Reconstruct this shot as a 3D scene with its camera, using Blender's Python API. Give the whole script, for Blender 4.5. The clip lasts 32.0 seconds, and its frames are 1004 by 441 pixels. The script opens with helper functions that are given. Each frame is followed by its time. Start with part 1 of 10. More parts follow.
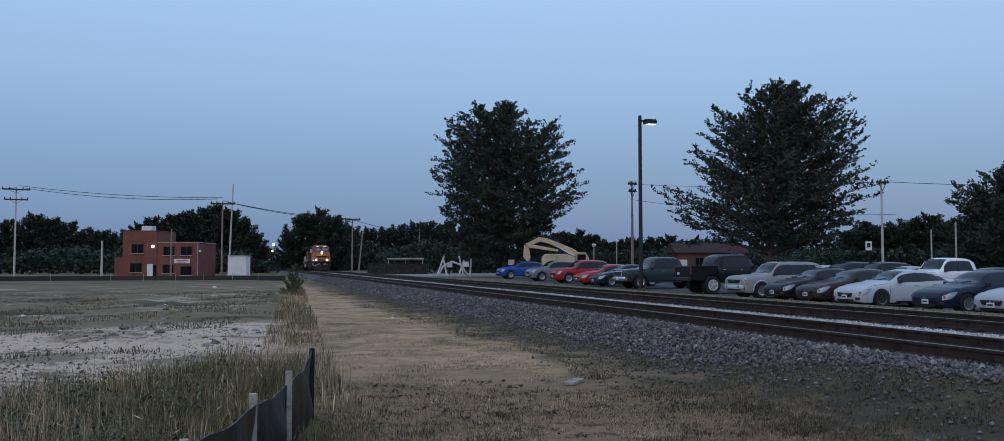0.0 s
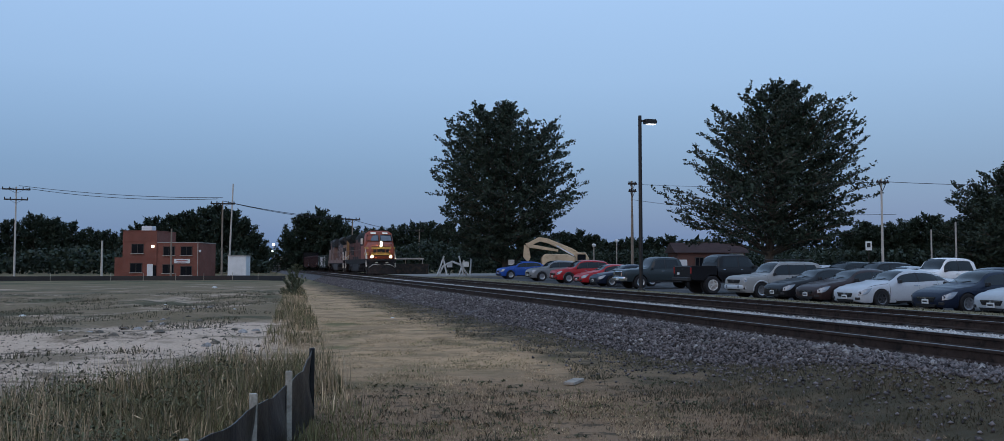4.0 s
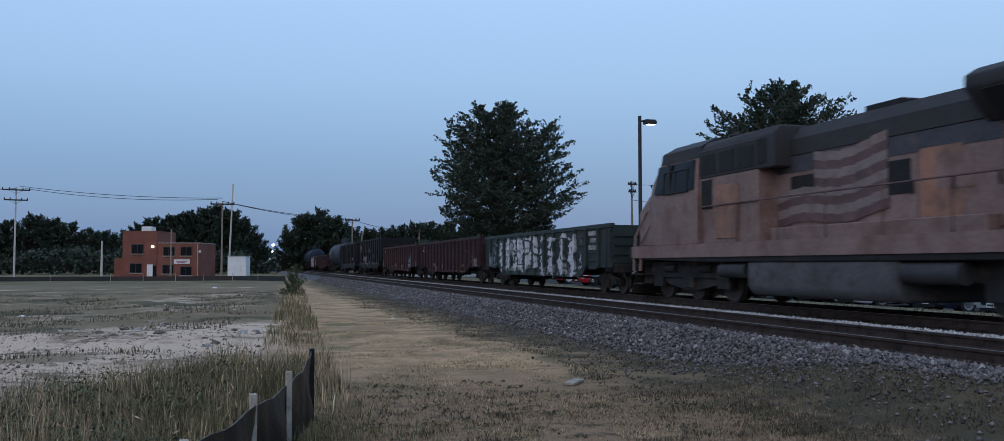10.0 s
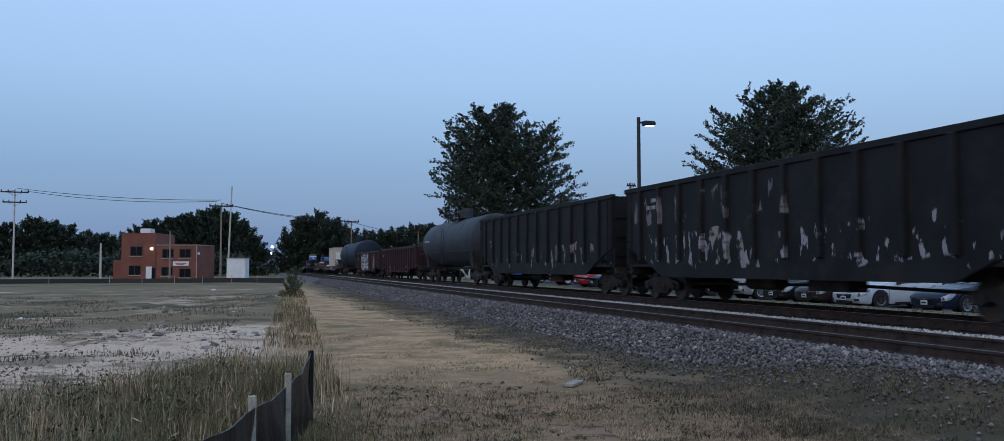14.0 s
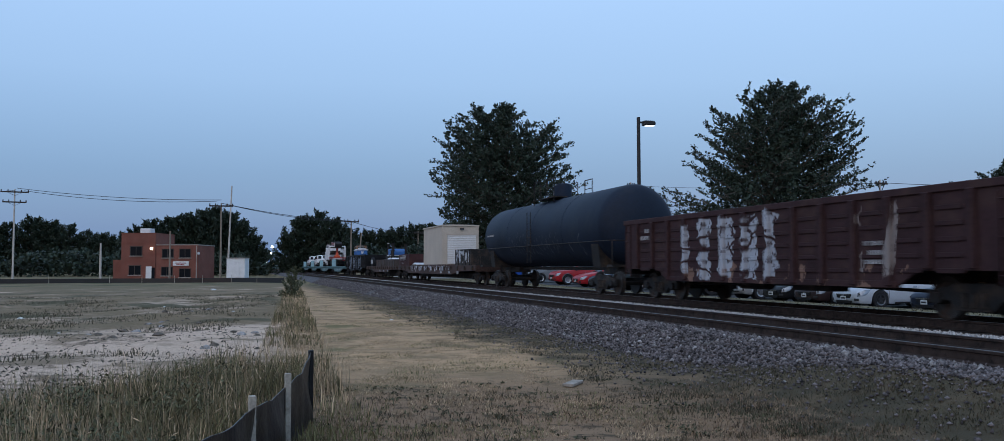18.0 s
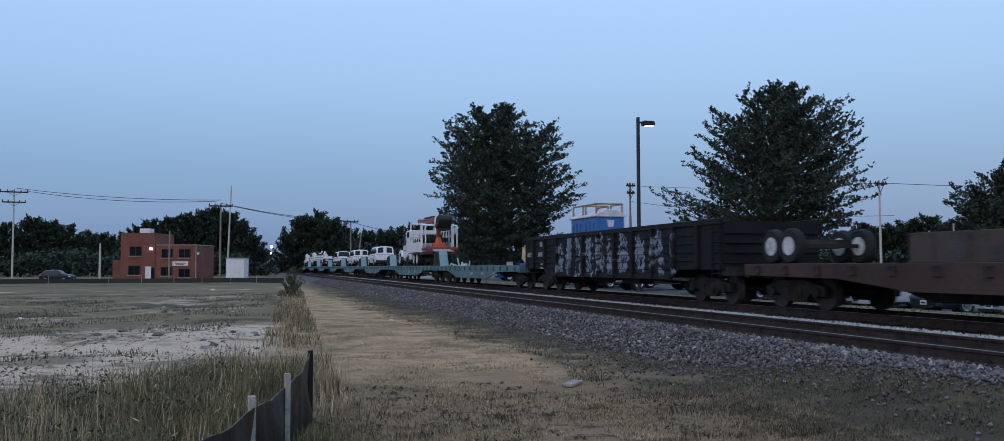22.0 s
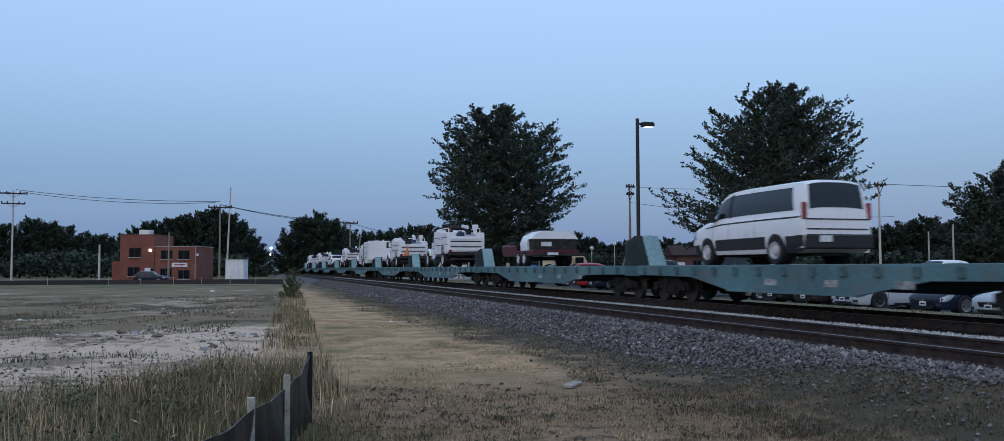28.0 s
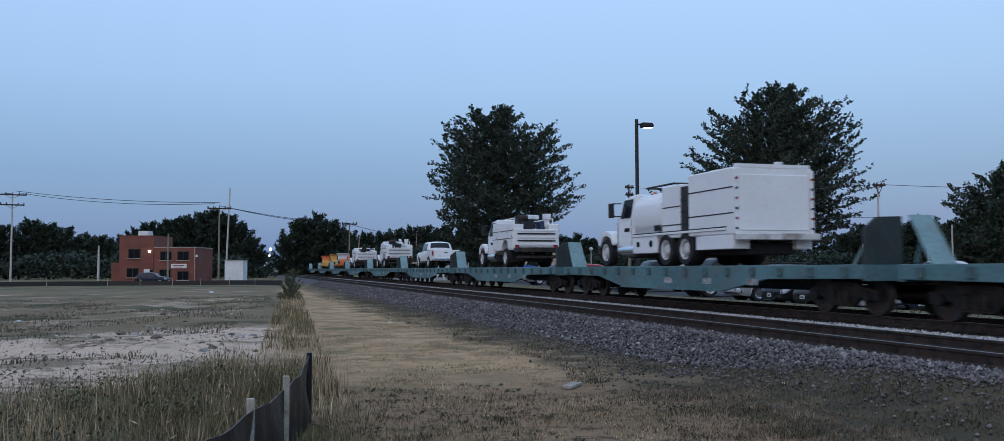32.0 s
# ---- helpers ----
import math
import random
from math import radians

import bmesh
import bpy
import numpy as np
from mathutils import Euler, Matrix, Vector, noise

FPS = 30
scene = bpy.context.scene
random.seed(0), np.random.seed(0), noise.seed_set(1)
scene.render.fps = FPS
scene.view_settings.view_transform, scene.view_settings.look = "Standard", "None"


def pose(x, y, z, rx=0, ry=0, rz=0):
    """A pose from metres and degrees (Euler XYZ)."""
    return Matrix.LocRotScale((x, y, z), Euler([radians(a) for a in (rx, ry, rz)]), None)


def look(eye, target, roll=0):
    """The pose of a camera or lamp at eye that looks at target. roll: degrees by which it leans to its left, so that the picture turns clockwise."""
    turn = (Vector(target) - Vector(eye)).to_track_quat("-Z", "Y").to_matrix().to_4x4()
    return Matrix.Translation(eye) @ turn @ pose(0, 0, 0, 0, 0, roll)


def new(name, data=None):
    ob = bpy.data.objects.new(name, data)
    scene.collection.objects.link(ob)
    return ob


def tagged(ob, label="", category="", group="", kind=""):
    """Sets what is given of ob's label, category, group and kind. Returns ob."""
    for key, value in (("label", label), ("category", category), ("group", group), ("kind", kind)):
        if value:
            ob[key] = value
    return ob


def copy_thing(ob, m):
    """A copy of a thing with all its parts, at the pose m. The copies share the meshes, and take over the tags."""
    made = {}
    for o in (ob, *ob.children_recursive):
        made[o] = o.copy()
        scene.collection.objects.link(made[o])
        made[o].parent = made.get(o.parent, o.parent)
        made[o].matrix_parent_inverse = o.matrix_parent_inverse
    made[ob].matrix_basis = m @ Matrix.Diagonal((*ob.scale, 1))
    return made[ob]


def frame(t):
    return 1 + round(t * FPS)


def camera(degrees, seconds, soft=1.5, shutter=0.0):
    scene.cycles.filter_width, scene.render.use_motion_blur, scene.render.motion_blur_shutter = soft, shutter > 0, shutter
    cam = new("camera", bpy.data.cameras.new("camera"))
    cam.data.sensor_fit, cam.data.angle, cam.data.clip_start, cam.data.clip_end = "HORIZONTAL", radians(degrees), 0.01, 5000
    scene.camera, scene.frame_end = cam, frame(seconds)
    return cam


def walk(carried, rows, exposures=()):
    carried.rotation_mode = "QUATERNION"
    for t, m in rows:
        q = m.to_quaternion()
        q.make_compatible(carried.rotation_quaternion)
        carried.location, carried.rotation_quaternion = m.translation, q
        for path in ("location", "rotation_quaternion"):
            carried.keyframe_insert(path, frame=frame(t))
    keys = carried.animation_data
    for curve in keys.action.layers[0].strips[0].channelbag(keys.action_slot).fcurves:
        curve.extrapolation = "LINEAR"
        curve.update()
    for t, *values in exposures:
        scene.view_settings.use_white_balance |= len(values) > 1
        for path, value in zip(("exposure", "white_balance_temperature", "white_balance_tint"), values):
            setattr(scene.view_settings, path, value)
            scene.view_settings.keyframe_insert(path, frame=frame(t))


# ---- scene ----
CLIP = 32.0
SPEED = 17.88            # metres a second, about forty miles an hour
NEAR_TRACK, FAR_TRACK = 9.54, 13.93
EYE = Vector((0.0, 0.0, 1.04))   # heights count from the rail heads
YAW, PITCH, FOCAL = 16.21, 2.82, 1400.0

cam = camera(58.5, CLIP, soft=0.5, shutter=0.25)


def eye_pose(dx, dy, roll):
    """The stand of the hand-held camera, leant by a few thousandths."""
    yaw = radians(YAW) - math.atan(dx / FOCAL)
    pitch = radians(PITCH) + math.atan(dy / FOCAL)
    aim = Vector((math.sin(yaw) * math.cos(pitch), math.cos(yaw) * math.cos(pitch), math.sin(pitch)))
    return look(EYE, EYE + aim * 10, roll)


walk(cam, [
    (0, eye_pose(0, 0, 0)), (9.4, eye_pose(0, 0, 0)), (10.2, eye_pose(-0.3, 0.8, -0.02)), (11, eye_pose(-1.0, 1.3, -0.04)),
    (12.5, eye_pose(-1.3, 2.2, -0.08)), (14, eye_pose(-1.7, 3.0, -0.1)), (17, eye_pose(-1.8, 2.8, -0.1)),
    (20, eye_pose(-2.1, 2.8, -0.1)), (23, eye_pose(-2.7, 3.1, -0.1)), (25.3, eye_pose(-2.7, 3.5, -0.11)),
    (28, eye_pose(-3.4, 4.8, -0.13)), (29, eye_pose(-4.4, 6.0, -0.17)), (32, eye_pose(-4.5, 6.1, -0.18))],
    exposures=[(0, 0.06), (8.4, 0.06), (10.5, 0.20), (13, 0.22), (32, 0.23)])

# ---- dusk sky: the sun has set, the sky and an added warm fill give the light ----
world = bpy.data.worlds.new("dusk_sky")
scene.world = world
world.use_nodes = True
wn, wl = world.node_tree.nodes, world.node_tree.links
wn.clear()
w_out, w_bg = wn.new("ShaderNodeOutputWorld"), wn.new("ShaderNodeBackground")
w_coord, w_sep, w_ramp = wn.new("ShaderNodeTexCoord"), wn.new("ShaderNodeSeparateXYZ"), wn.new("ShaderNodeValToRGB")
w_sky, w_mix = wn.new("ShaderNodeTexSky"), wn.new("ShaderNodeMix")
w_sky.sky_type, w_sky.sun_disc = "NISHITA", False
w_sky.sun_elevation, w_sky.sun_rotation = radians(1.0), radians(250)
w_ramp.color_ramp.elements[0].position, w_ramp.color_ramp.elements[0].color = 0.0, (0.104, 0.217, 0.414, 1)
w_ramp.color_ramp.elements[1].position, w_ramp.color_ramp.elements[1].color = 0.62, (0.371, 0.570, 0.897, 1)
for w_pos, w_col in ((0.10, (0.165, 0.313, 0.546, 1)), (0.20, (0.282, 0.460, 0.743, 1)), (0.31, (0.357, 0.555, 0.877, 1))):
    w_el = w_ramp.color_ramp.elements.new(w_pos)
    w_el.color = w_col
w_mix.data_type = "RGBA"
w_mix.inputs["Factor"].default_value = 0.06
wl.new(w_coord.outputs["Generated"], w_sep.inputs[0])
wl.new(w_sep.outputs["Z"], w_ramp.inputs["Fac"])
wl.new(w_ramp.outputs["Color"], w_mix.inputs["A"])
wl.new(w_sky.outputs["Color"], w_mix.inputs["B"])
wl.new(w_mix.outputs["Result"], w_bg.inputs["Color"])
w_bg.inputs["Strength"].default_value = 1.0
wl.new(w_bg.outputs[0], w_out.inputs[0])

# soft warm fill lamp added from behind left, standing in for an unseen afterglow
glow = new("afterglow_sun", bpy.data.lights.new("afterglow_sun", "SUN"))
glow.data.energy, glow.data.angle, glow.data.color = 0.64, radians(70), (1.0, 0.80, 0.64)
glow.matrix_world = look((-40, -60, 45), (0, 0, 0))


# ---- mesh helpers ----
class Geo:
    """Collects the faces of one mesh."""

    def __init__(self):
        self.v, self.f = [], []

    def add(self, verts, faces):
        n = len(self.v)
        self.v += [tuple(p) for p in verts]
        self.f += [tuple(i + n for i in face) for face in faces]
        return self

    def box(self, x, y, z, sx, sy, sz, rx=0, ry=0, rz=0):
        """A box by its centre and sizes, turned by degrees."""
        m = pose(x, y, z, rx, ry, rz)
        pts = [m @ Vector((a * sx / 2, b * sy / 2, c * sz / 2)) for c in (-1, 1) for b in (-1, 1) for a in (-1, 1)]
        return self.add(pts, [(0, 2, 3, 1), (4, 5, 7, 6), (0, 1, 5, 4), (2, 6, 7, 3), (0, 4, 6, 2), (1, 3, 7, 5)])

    def span(self, x0, x1, y0, y1, z0, z1):
        return self.box((x0 + x1) / 2, (y0 + y1) / 2, (z0 + z1) / 2, abs(x1 - x0), abs(y1 - y0), abs(z1 - z0))

    def prism(self, poly, axis, a, b):
        """A polygon drawn across an axis, from a to b along it."""
        def put(u, w, s):
            return {"x": (s, u, w), "y": (u, s, w), "z": (u, w, s)}[axis]
        n = len(poly)
        pts = [put(u, w, a) for u, w in poly] + [put(u, w, b) for u, w in poly]
        return self.add(pts, [tuple(range(n))[::-1], tuple(range(n, 2 * n))] + [(i, (i + 1) % n, n + (i + 1) % n, n + i) for i in range(n)])

    def cyl(self, p0, p1, r0, r1=None, n=10):
        r1 = r0 if r1 is None else r1
        p0, p1 = Vector(p0), Vector(p1)
        ax = (p1 - p0).normalized()
        u = ax.orthogonal().normalized()
        w = ax.cross(u)
        ring = [(math.cos(2 * math.pi * i / n), math.sin(2 * math.pi * i / n)) for i in range(n)]
        pts = [p0 + (u * c + w * s) * r0 for c, s in ring] + [p1 + (u * c + w * s) * r1 for c, s in ring]
        return self.add(pts, [tuple(range(n))[::-1], tuple(range(n, 2 * n))] + [(i, (i + 1) % n, n + (i + 1) % n, n + i) for i in range(n)])

    def pipe(self, pts, r, n=6):
        for a, b in zip(pts, pts[1:]):
            self.cyl(a, b, r, n=n)
        return self

    def loft(self, rings, close=True):
        """Rings of equally many points joined into a skin."""
        n = len(rings[0])
        pts = [p for ring in rings for p in ring]
        faces = []
        for k in range(len(rings) - 1):
            for i in range(n):
                a, b = k * n + i, k * n + (i + 1) % n
                faces.append((a, b, b + n, a + n))
        if close:
            faces += [tuple(range(n))[::-1], tuple(range((len(rings) - 1) * n, len(rings) * n))]
        return self.add(pts, faces)

    def slab(self, quad, t):
        """A thin plate on three or four corners, of thickness t along its normal."""
        q = [Vector(p) for p in quad]
        nrm = (q[1] - q[0]).cross(q[2] - q[0]).normalized() * t
        n = len(q)
        return self.add(q + [p + nrm for p in q], [tuple(range(n))[::-1], tuple(range(n, 2 * n))] + [(i, (i + 1) % n, n + (i + 1) % n, n + i) for i in range(n)])

    def turned(self, profile, c, axis="z", n=16, hollow=False):
        """A lathe body: profile of (radius, along) about an axis through c; hollow: the profile closes on itself."""
        profile = list(profile) + [profile[0]] if hollow else profile
        rings = []
        for r, s in profile:
            ring = []
            for i in range(n):
                a, b = r * math.cos(2 * math.pi * i / n), r * math.sin(2 * math.pi * i / n)
                off = {"z": (a, b, s), "y": (a, s, b), "x": (s, a, b)}[axis]
                ring.append((c[0] + off[0], c[1] + off[1], c[2] + off[2]))
            rings.append(ring)
        return self.loft(rings, close=not hollow)

    def mesh(self, name, material, bevel=0.0, smooth=0.6):
        me = bpy.data.meshes.new(name)
        me.from_pydata(self.v, [], self.f)
        bm = bmesh.new()
        bm.from_mesh(me)
        bmesh.ops.remove_doubles(bm, verts=bm.verts, dist=1e-6)
        bmesh.ops.recalc_face_normals(bm, faces=bm.faces)
        if bevel:
            sharp = [e for e in bm.edges if len(e.link_faces) == 2 and e.calc_face_angle(0) > 0.5]
            bmesh.ops.bevel(bm, geom=sharp, offset=bevel, segments=1, profile=0.7, affect="EDGES", clamp_overlap=True)
        bm.to_mesh(me)
        bm.free()
        if smooth:
            me.shade_smooth()
            me.set_sharp_from_angle(angle=smooth)
        me.materials.append(material)
        return me


def part(name, geo, material, parent, label="", bevel=0.0, at=None, smooth=0.6):
    """One mesh under a thing or a part; geo may be a mesh that is shared."""
    me = geo if isinstance(geo, bpy.types.Mesh) else geo.mesh(name, material, bevel, smooth)
    ob = new(name, me)
    ob.parent = parent
    if at is not None:
        ob.matrix_basis = at
    return tagged(ob, label)


def thing(name, m, label, category, group="", kind=""):
    ob = new(name)
    ob.empty_display_size = 0.3
    ob.matrix_basis = m
    return tagged(ob, label, category, group, kind)


def solo(name, geo, material, label, category, group="", kind="", bevel=0.0, m=None):
    """A thing of one mesh."""
    me = geo if isinstance(geo, bpy.types.Mesh) else geo.mesh(name, material, bevel)
    ob = new(name, me)
    if m is not None:
        ob.matrix_basis = m
    return tagged(ob, label, category, group, kind)


def bulk(name, verts, faces, material, smooth=False):
    """A mesh from arrays: verts (n, 3), faces (m, k)."""
    me = bpy.data.meshes.new(name)
    verts, faces = np.asarray(verts, dtype=np.float32), np.asarray(faces, dtype=np.int32)
    k = faces.shape[1]
    me.vertices.add(len(verts))
    me.vertices.foreach_set("co", verts.ravel())
    me.loops.add(faces.size)
    me.loops.foreach_set("vertex_index", faces.ravel())
    me.polygons.add(len(faces))
    me.polygons.foreach_set("loop_start", np.arange(0, faces.size, k, dtype=np.int32))
    me.polygons.foreach_set("loop_total", np.full(len(faces), k, dtype=np.int32))
    me.update(calc_edges=True)
    me.validate()
    if smooth:
        me.shade_smooth()
    me.materials.append(material)
    return me


# ---- materials ----
def paint(name, rgb, rough=0.55, metal=0.0, vary=0.25, size=1.2, fine=14.0, bump=0.12, dirt=None, dirt_at=0.58, coat=0.0, each=0.0, gap=0.16, island=0.0):
    """A procedural surface: two scales of mottling, a relief, and dirt or rust in patches."""
    m = bpy.data.materials.new(name)
    m.use_nodes = True
    n, l = m.node_tree.nodes, m.node_tree.links
    bsdf = n["Principled BSDF"]
    co, big, small = n.new("ShaderNodeTexCoord"), n.new("ShaderNodeTexNoise"), n.new("ShaderNodeTexNoise")
    big.inputs["Scale"].default_value, big.inputs["Detail"].default_value = size, 5
    small.inputs["Scale"].default_value, small.inputs["Detail"].default_value = fine, 4
    l.new(co.outputs["Object"], big.inputs["Vector"])
    l.new(co.outputs["Object"], small.inputs["Vector"])
    add = n.new("ShaderNodeMath")
    add.operation = "ADD"
    l.new(big.outputs["Fac"], add.inputs[0])
    l.new(small.outputs["Fac"], add.inputs[1])
    half = n.new("ShaderNodeMapRange")
    half.inputs["From Min"].default_value, half.inputs["From Max"].default_value = 0.7, 1.3
    half.inputs["To Min"].default_value, half.inputs["To Max"].default_value = 1 - vary, 1 + vary
    l.new(add.outputs[0], half.inputs["Value"])
    tone = half.outputs[0]
    if each:
        info, em = n.new("ShaderNodeObjectInfo"), n.new("ShaderNodeMapRange")
        em.inputs["To Min"].default_value, em.inputs["To Max"].default_value = 1 - each, 1 + each
        l.new(info.outputs["Random"], em.inputs["Value"])
        mul = n.new("ShaderNodeMath")
        mul.operation = "MULTIPLY"
        l.new(tone, mul.inputs[0])
        l.new(em.outputs[0], mul.inputs[1])
        tone = mul.outputs[0]
    if island:
        geo_n, im, mul2 = n.new("ShaderNodeNewGeometry"), n.new("ShaderNodeMapRange"), n.new("ShaderNodeMath")
        im.inputs["To Min"].default_value, im.inputs["To Max"].default_value = 1 - island, 1 + island
        l.new(geo_n.outputs["Random Per Island"], im.inputs["Value"])
        mul2.operation = "MULTIPLY"
        l.new(tone, mul2.inputs[0])
        l.new(im.outputs[0], mul2.inputs[1])
        tone = mul2.outputs[0]
    col = n.new("ShaderNodeVectorMath")
    col.operation = "SCALE"
    col.inputs[0].default_value = rgb
    l.new(tone, col.inputs["Scale"])
    out = col.outputs[0]
    if dirt:
        mask, mix = n.new("ShaderNodeMapRange"), n.new("ShaderNodeMix")
        stain = n.new("ShaderNodeTexNoise")
        stain.inputs["Scale"].default_value, stain.inputs["Detail"].default_value = size * 1.7, 8
        stain.inputs["Roughness"].default_value = 0.65
        l.new(co.outputs["Object"], stain.inputs["Vector"])
        mask.inputs["From Min"].default_value, mask.inputs["From Max"].default_value = dirt_at - gap / 2, dirt_at + gap / 2
        l.new(stain.outputs["Fac"], mask.inputs["Value"])
        mix.data_type = "RGBA"
        mix.inputs["B"].default_value = (*dirt, 1)
        l.new(mask.outputs[0], mix.inputs["Factor"])
        l.new(out, mix.inputs["A"])
        out = mix.outputs["Result"]
    l.new(out, bsdf.inputs["Base Color"])
    rr = n.new("ShaderNodeMapRange")
    rr.inputs["To Min"].default_value, rr.inputs["To Max"].default_value = max(0.02, rough - 0.12), min(1.0, rough + 0.12)
    l.new(small.outputs["Fac"], rr.inputs["Value"])
    l.new(rr.outputs[0], bsdf.inputs["Roughness"])
    bsdf.inputs["Metallic"].default_value = metal
    bsdf.inputs["Coat Weight"].default_value = coat
    bsdf.inputs["Specular IOR Level"].default_value = 0.5 if rough < 0.6 else 0.2
    if bump:
        b = n.new("ShaderNodeBump")
        b.inputs["Strength"].default_value, b.inputs["Distance"].default_value = bump, 0.02
        l.new(small.outputs["Fac"], b.inputs["Height"])
        l.new(b.outputs[0], bsdf.inputs["Normal"])
    return m


def light_mat(name, rgb, power):
    m = bpy.data.materials.new(name)
    m.use_nodes = True
    bsdf = m.node_tree.nodes["Principled BSDF"]
    bsdf.inputs["Base Color"].default_value = (*rgb, 1)
    bsdf.inputs["Emission Color"].default_value = (*rgb, 1)
    bsdf.inputs["Emission Strength"].default_value = power
    return m


def leaf_mat(name, rgb, tint):
    m = paint(name, rgb, 0.6, vary=0.35, size=0.5, fine=3.0, bump=0.0, dirt=tint, dirt_at=0.6, island=0.4)
    m.node_tree.nodes["Principled BSDF"].inputs["Subsurface Weight"].default_value = 0.0
    m.node_tree.nodes["Principled BSDF"].inputs["Specular IOR Level"].default_value = 0.25
    return m


def gloss(name, rgb, **kw):
    m = paint(name, rgb, rough=0.36, vary=0.06, bump=0.0, coat=0.24, **kw)
    m.node_tree.nodes["Principled BSDF"].inputs["Coat Roughness"].default_value = 0.05
    m.node_tree.nodes["Principled BSDF"].inputs["Specular IOR Level"].default_value = 0.12
    return m


STEEL_DARK = paint("dark_grimy_steel", (0.026, 0.025, 0.025), 0.7, 0.3, vary=0.4, dirt=(0.07, 0.05, 0.038), dirt_at=0.56)
WHEEL_STEEL = paint("rolled_wheel_steel", (0.06, 0.055, 0.052), 0.6, 0.5, vary=0.3, dirt=(0.08, 0.05, 0.035))
RAIL_RUST = paint("rail_side_rust", (0.042, 0.029, 0.024), 0.9, 0.0, vary=0.35, size=3, dirt=(0.016, 0.012, 0.011))
RAIL_HEAD = paint("polished_rail_head", (0.20, 0.20, 0.205), 0.42, 0.9, vary=0.15, bump=0.02)
TIE_WOOD = paint("creosoted_tie", (0.040, 0.033, 0.030), 0.9, vary=0.4, size=4, fine=30, each=0.3)
STONE = paint("ballast_stone", (0.112, 0.097, 0.096), 0.85, vary=0.3, size=6, fine=40, dirt=(0.22, 0.20, 0.195), dirt_at=0.71, island=0.8)
GLASS_DARK = paint("dark_vehicle_glass", (0.008, 0.010, 0.013), 0.16, vary=0.1, bump=0.0)
GLASS_DARK.node_tree.nodes["Principled BSDF"].inputs["Specular IOR Level"].default_value = 0.06
GLASS_CAR = paint("reflecting_car_glass", (0.010, 0.013, 0.016), 0.14, vary=0.1, bump=0.0)
GLASS_CAR.node_tree.nodes["Principled BSDF"].inputs["Specular IOR Level"].default_value = 0.38
# the pale base colour stands in for sky reflected in the panes
LOCO_GLASS = paint("windshield_painted_sheen", (0.12, 0.15, 0.18), 0.15, vary=0.3, size=1.5, bump=0.0)
RUBBER = paint("tyre_rubber", (0.022, 0.022, 0.024), 0.85, vary=0.3)
ALLOY = paint("alloy_wheel", (0.42, 0.43, 0.45), 0.35, 0.8, vary=0.2)
STEEL_RIM = paint("white_painted_rim", (0.55, 0.55, 0.54), 0.5, vary=0.2, dirt=(0.25, 0.22, 0.2))
CHROME = paint("chrome_trim", (0.6, 0.61, 0.63), 0.18, 0.95, vary=0.1, bump=0.0)
BLACK_PLASTIC = paint("black_plastic_trim", (0.028, 0.028, 0.03), 0.6, vary=0.2)
LAMP_CLEAR = paint("clear_headlamp", (0.27, 0.30, 0.34), 0.12, 0.3, vary=0.25, bump=0.0, coat=0.5)
LAMP_RED = paint("red_tail_lamp", (0.22, 0.015, 0.015), 0.2, vary=0.2, bump=0.0, coat=0.5)
PLATE = paint("pale_plate", (0.6, 0.62, 0.63), 0.5, vary=0.15)
FLEET_WHITE = gloss("white_fleet_paint", (0.74, 0.74, 0.75), size=0.8, dirt=(0.5, 0.48, 0.46), dirt_at=0.68)
WOOD_POLE = paint("weathered_pole_wood", (0.22, 0.18, 0.145), 0.9, vary=0.35, size=1.5, fine=25)
LEAF = leaf_mat("maple_leaf", (0.027, 0.041, 0.027), (0.043, 0.058, 0.038))
LEAF_FAR = leaf_mat("far_wood_leaf", (0.021, 0.033, 0.021), (0.034, 0.046, 0.029))
BARK = paint("tree_bark", (0.09, 0.075, 0.06), 0.95, vary=0.4, size=2, fine=20, bump=0.5)
MOVES = []


def keep_moving(ob, back, side=FAR_TRACK, z=0.0, rz=0.0, speed=SPEED):
    """Notes that a thing rolls towards the camera's side along the far track; back: its place along the track at the start."""
    ob.matrix_basis = pose(side, back, z, 0, 0, rz)
    MOVES.append((ob, [(0, pose(side, back, z, 0, 0, rz)), (CLIP, pose(side, back - speed * CLIP, z, 0, 0, rz))]))
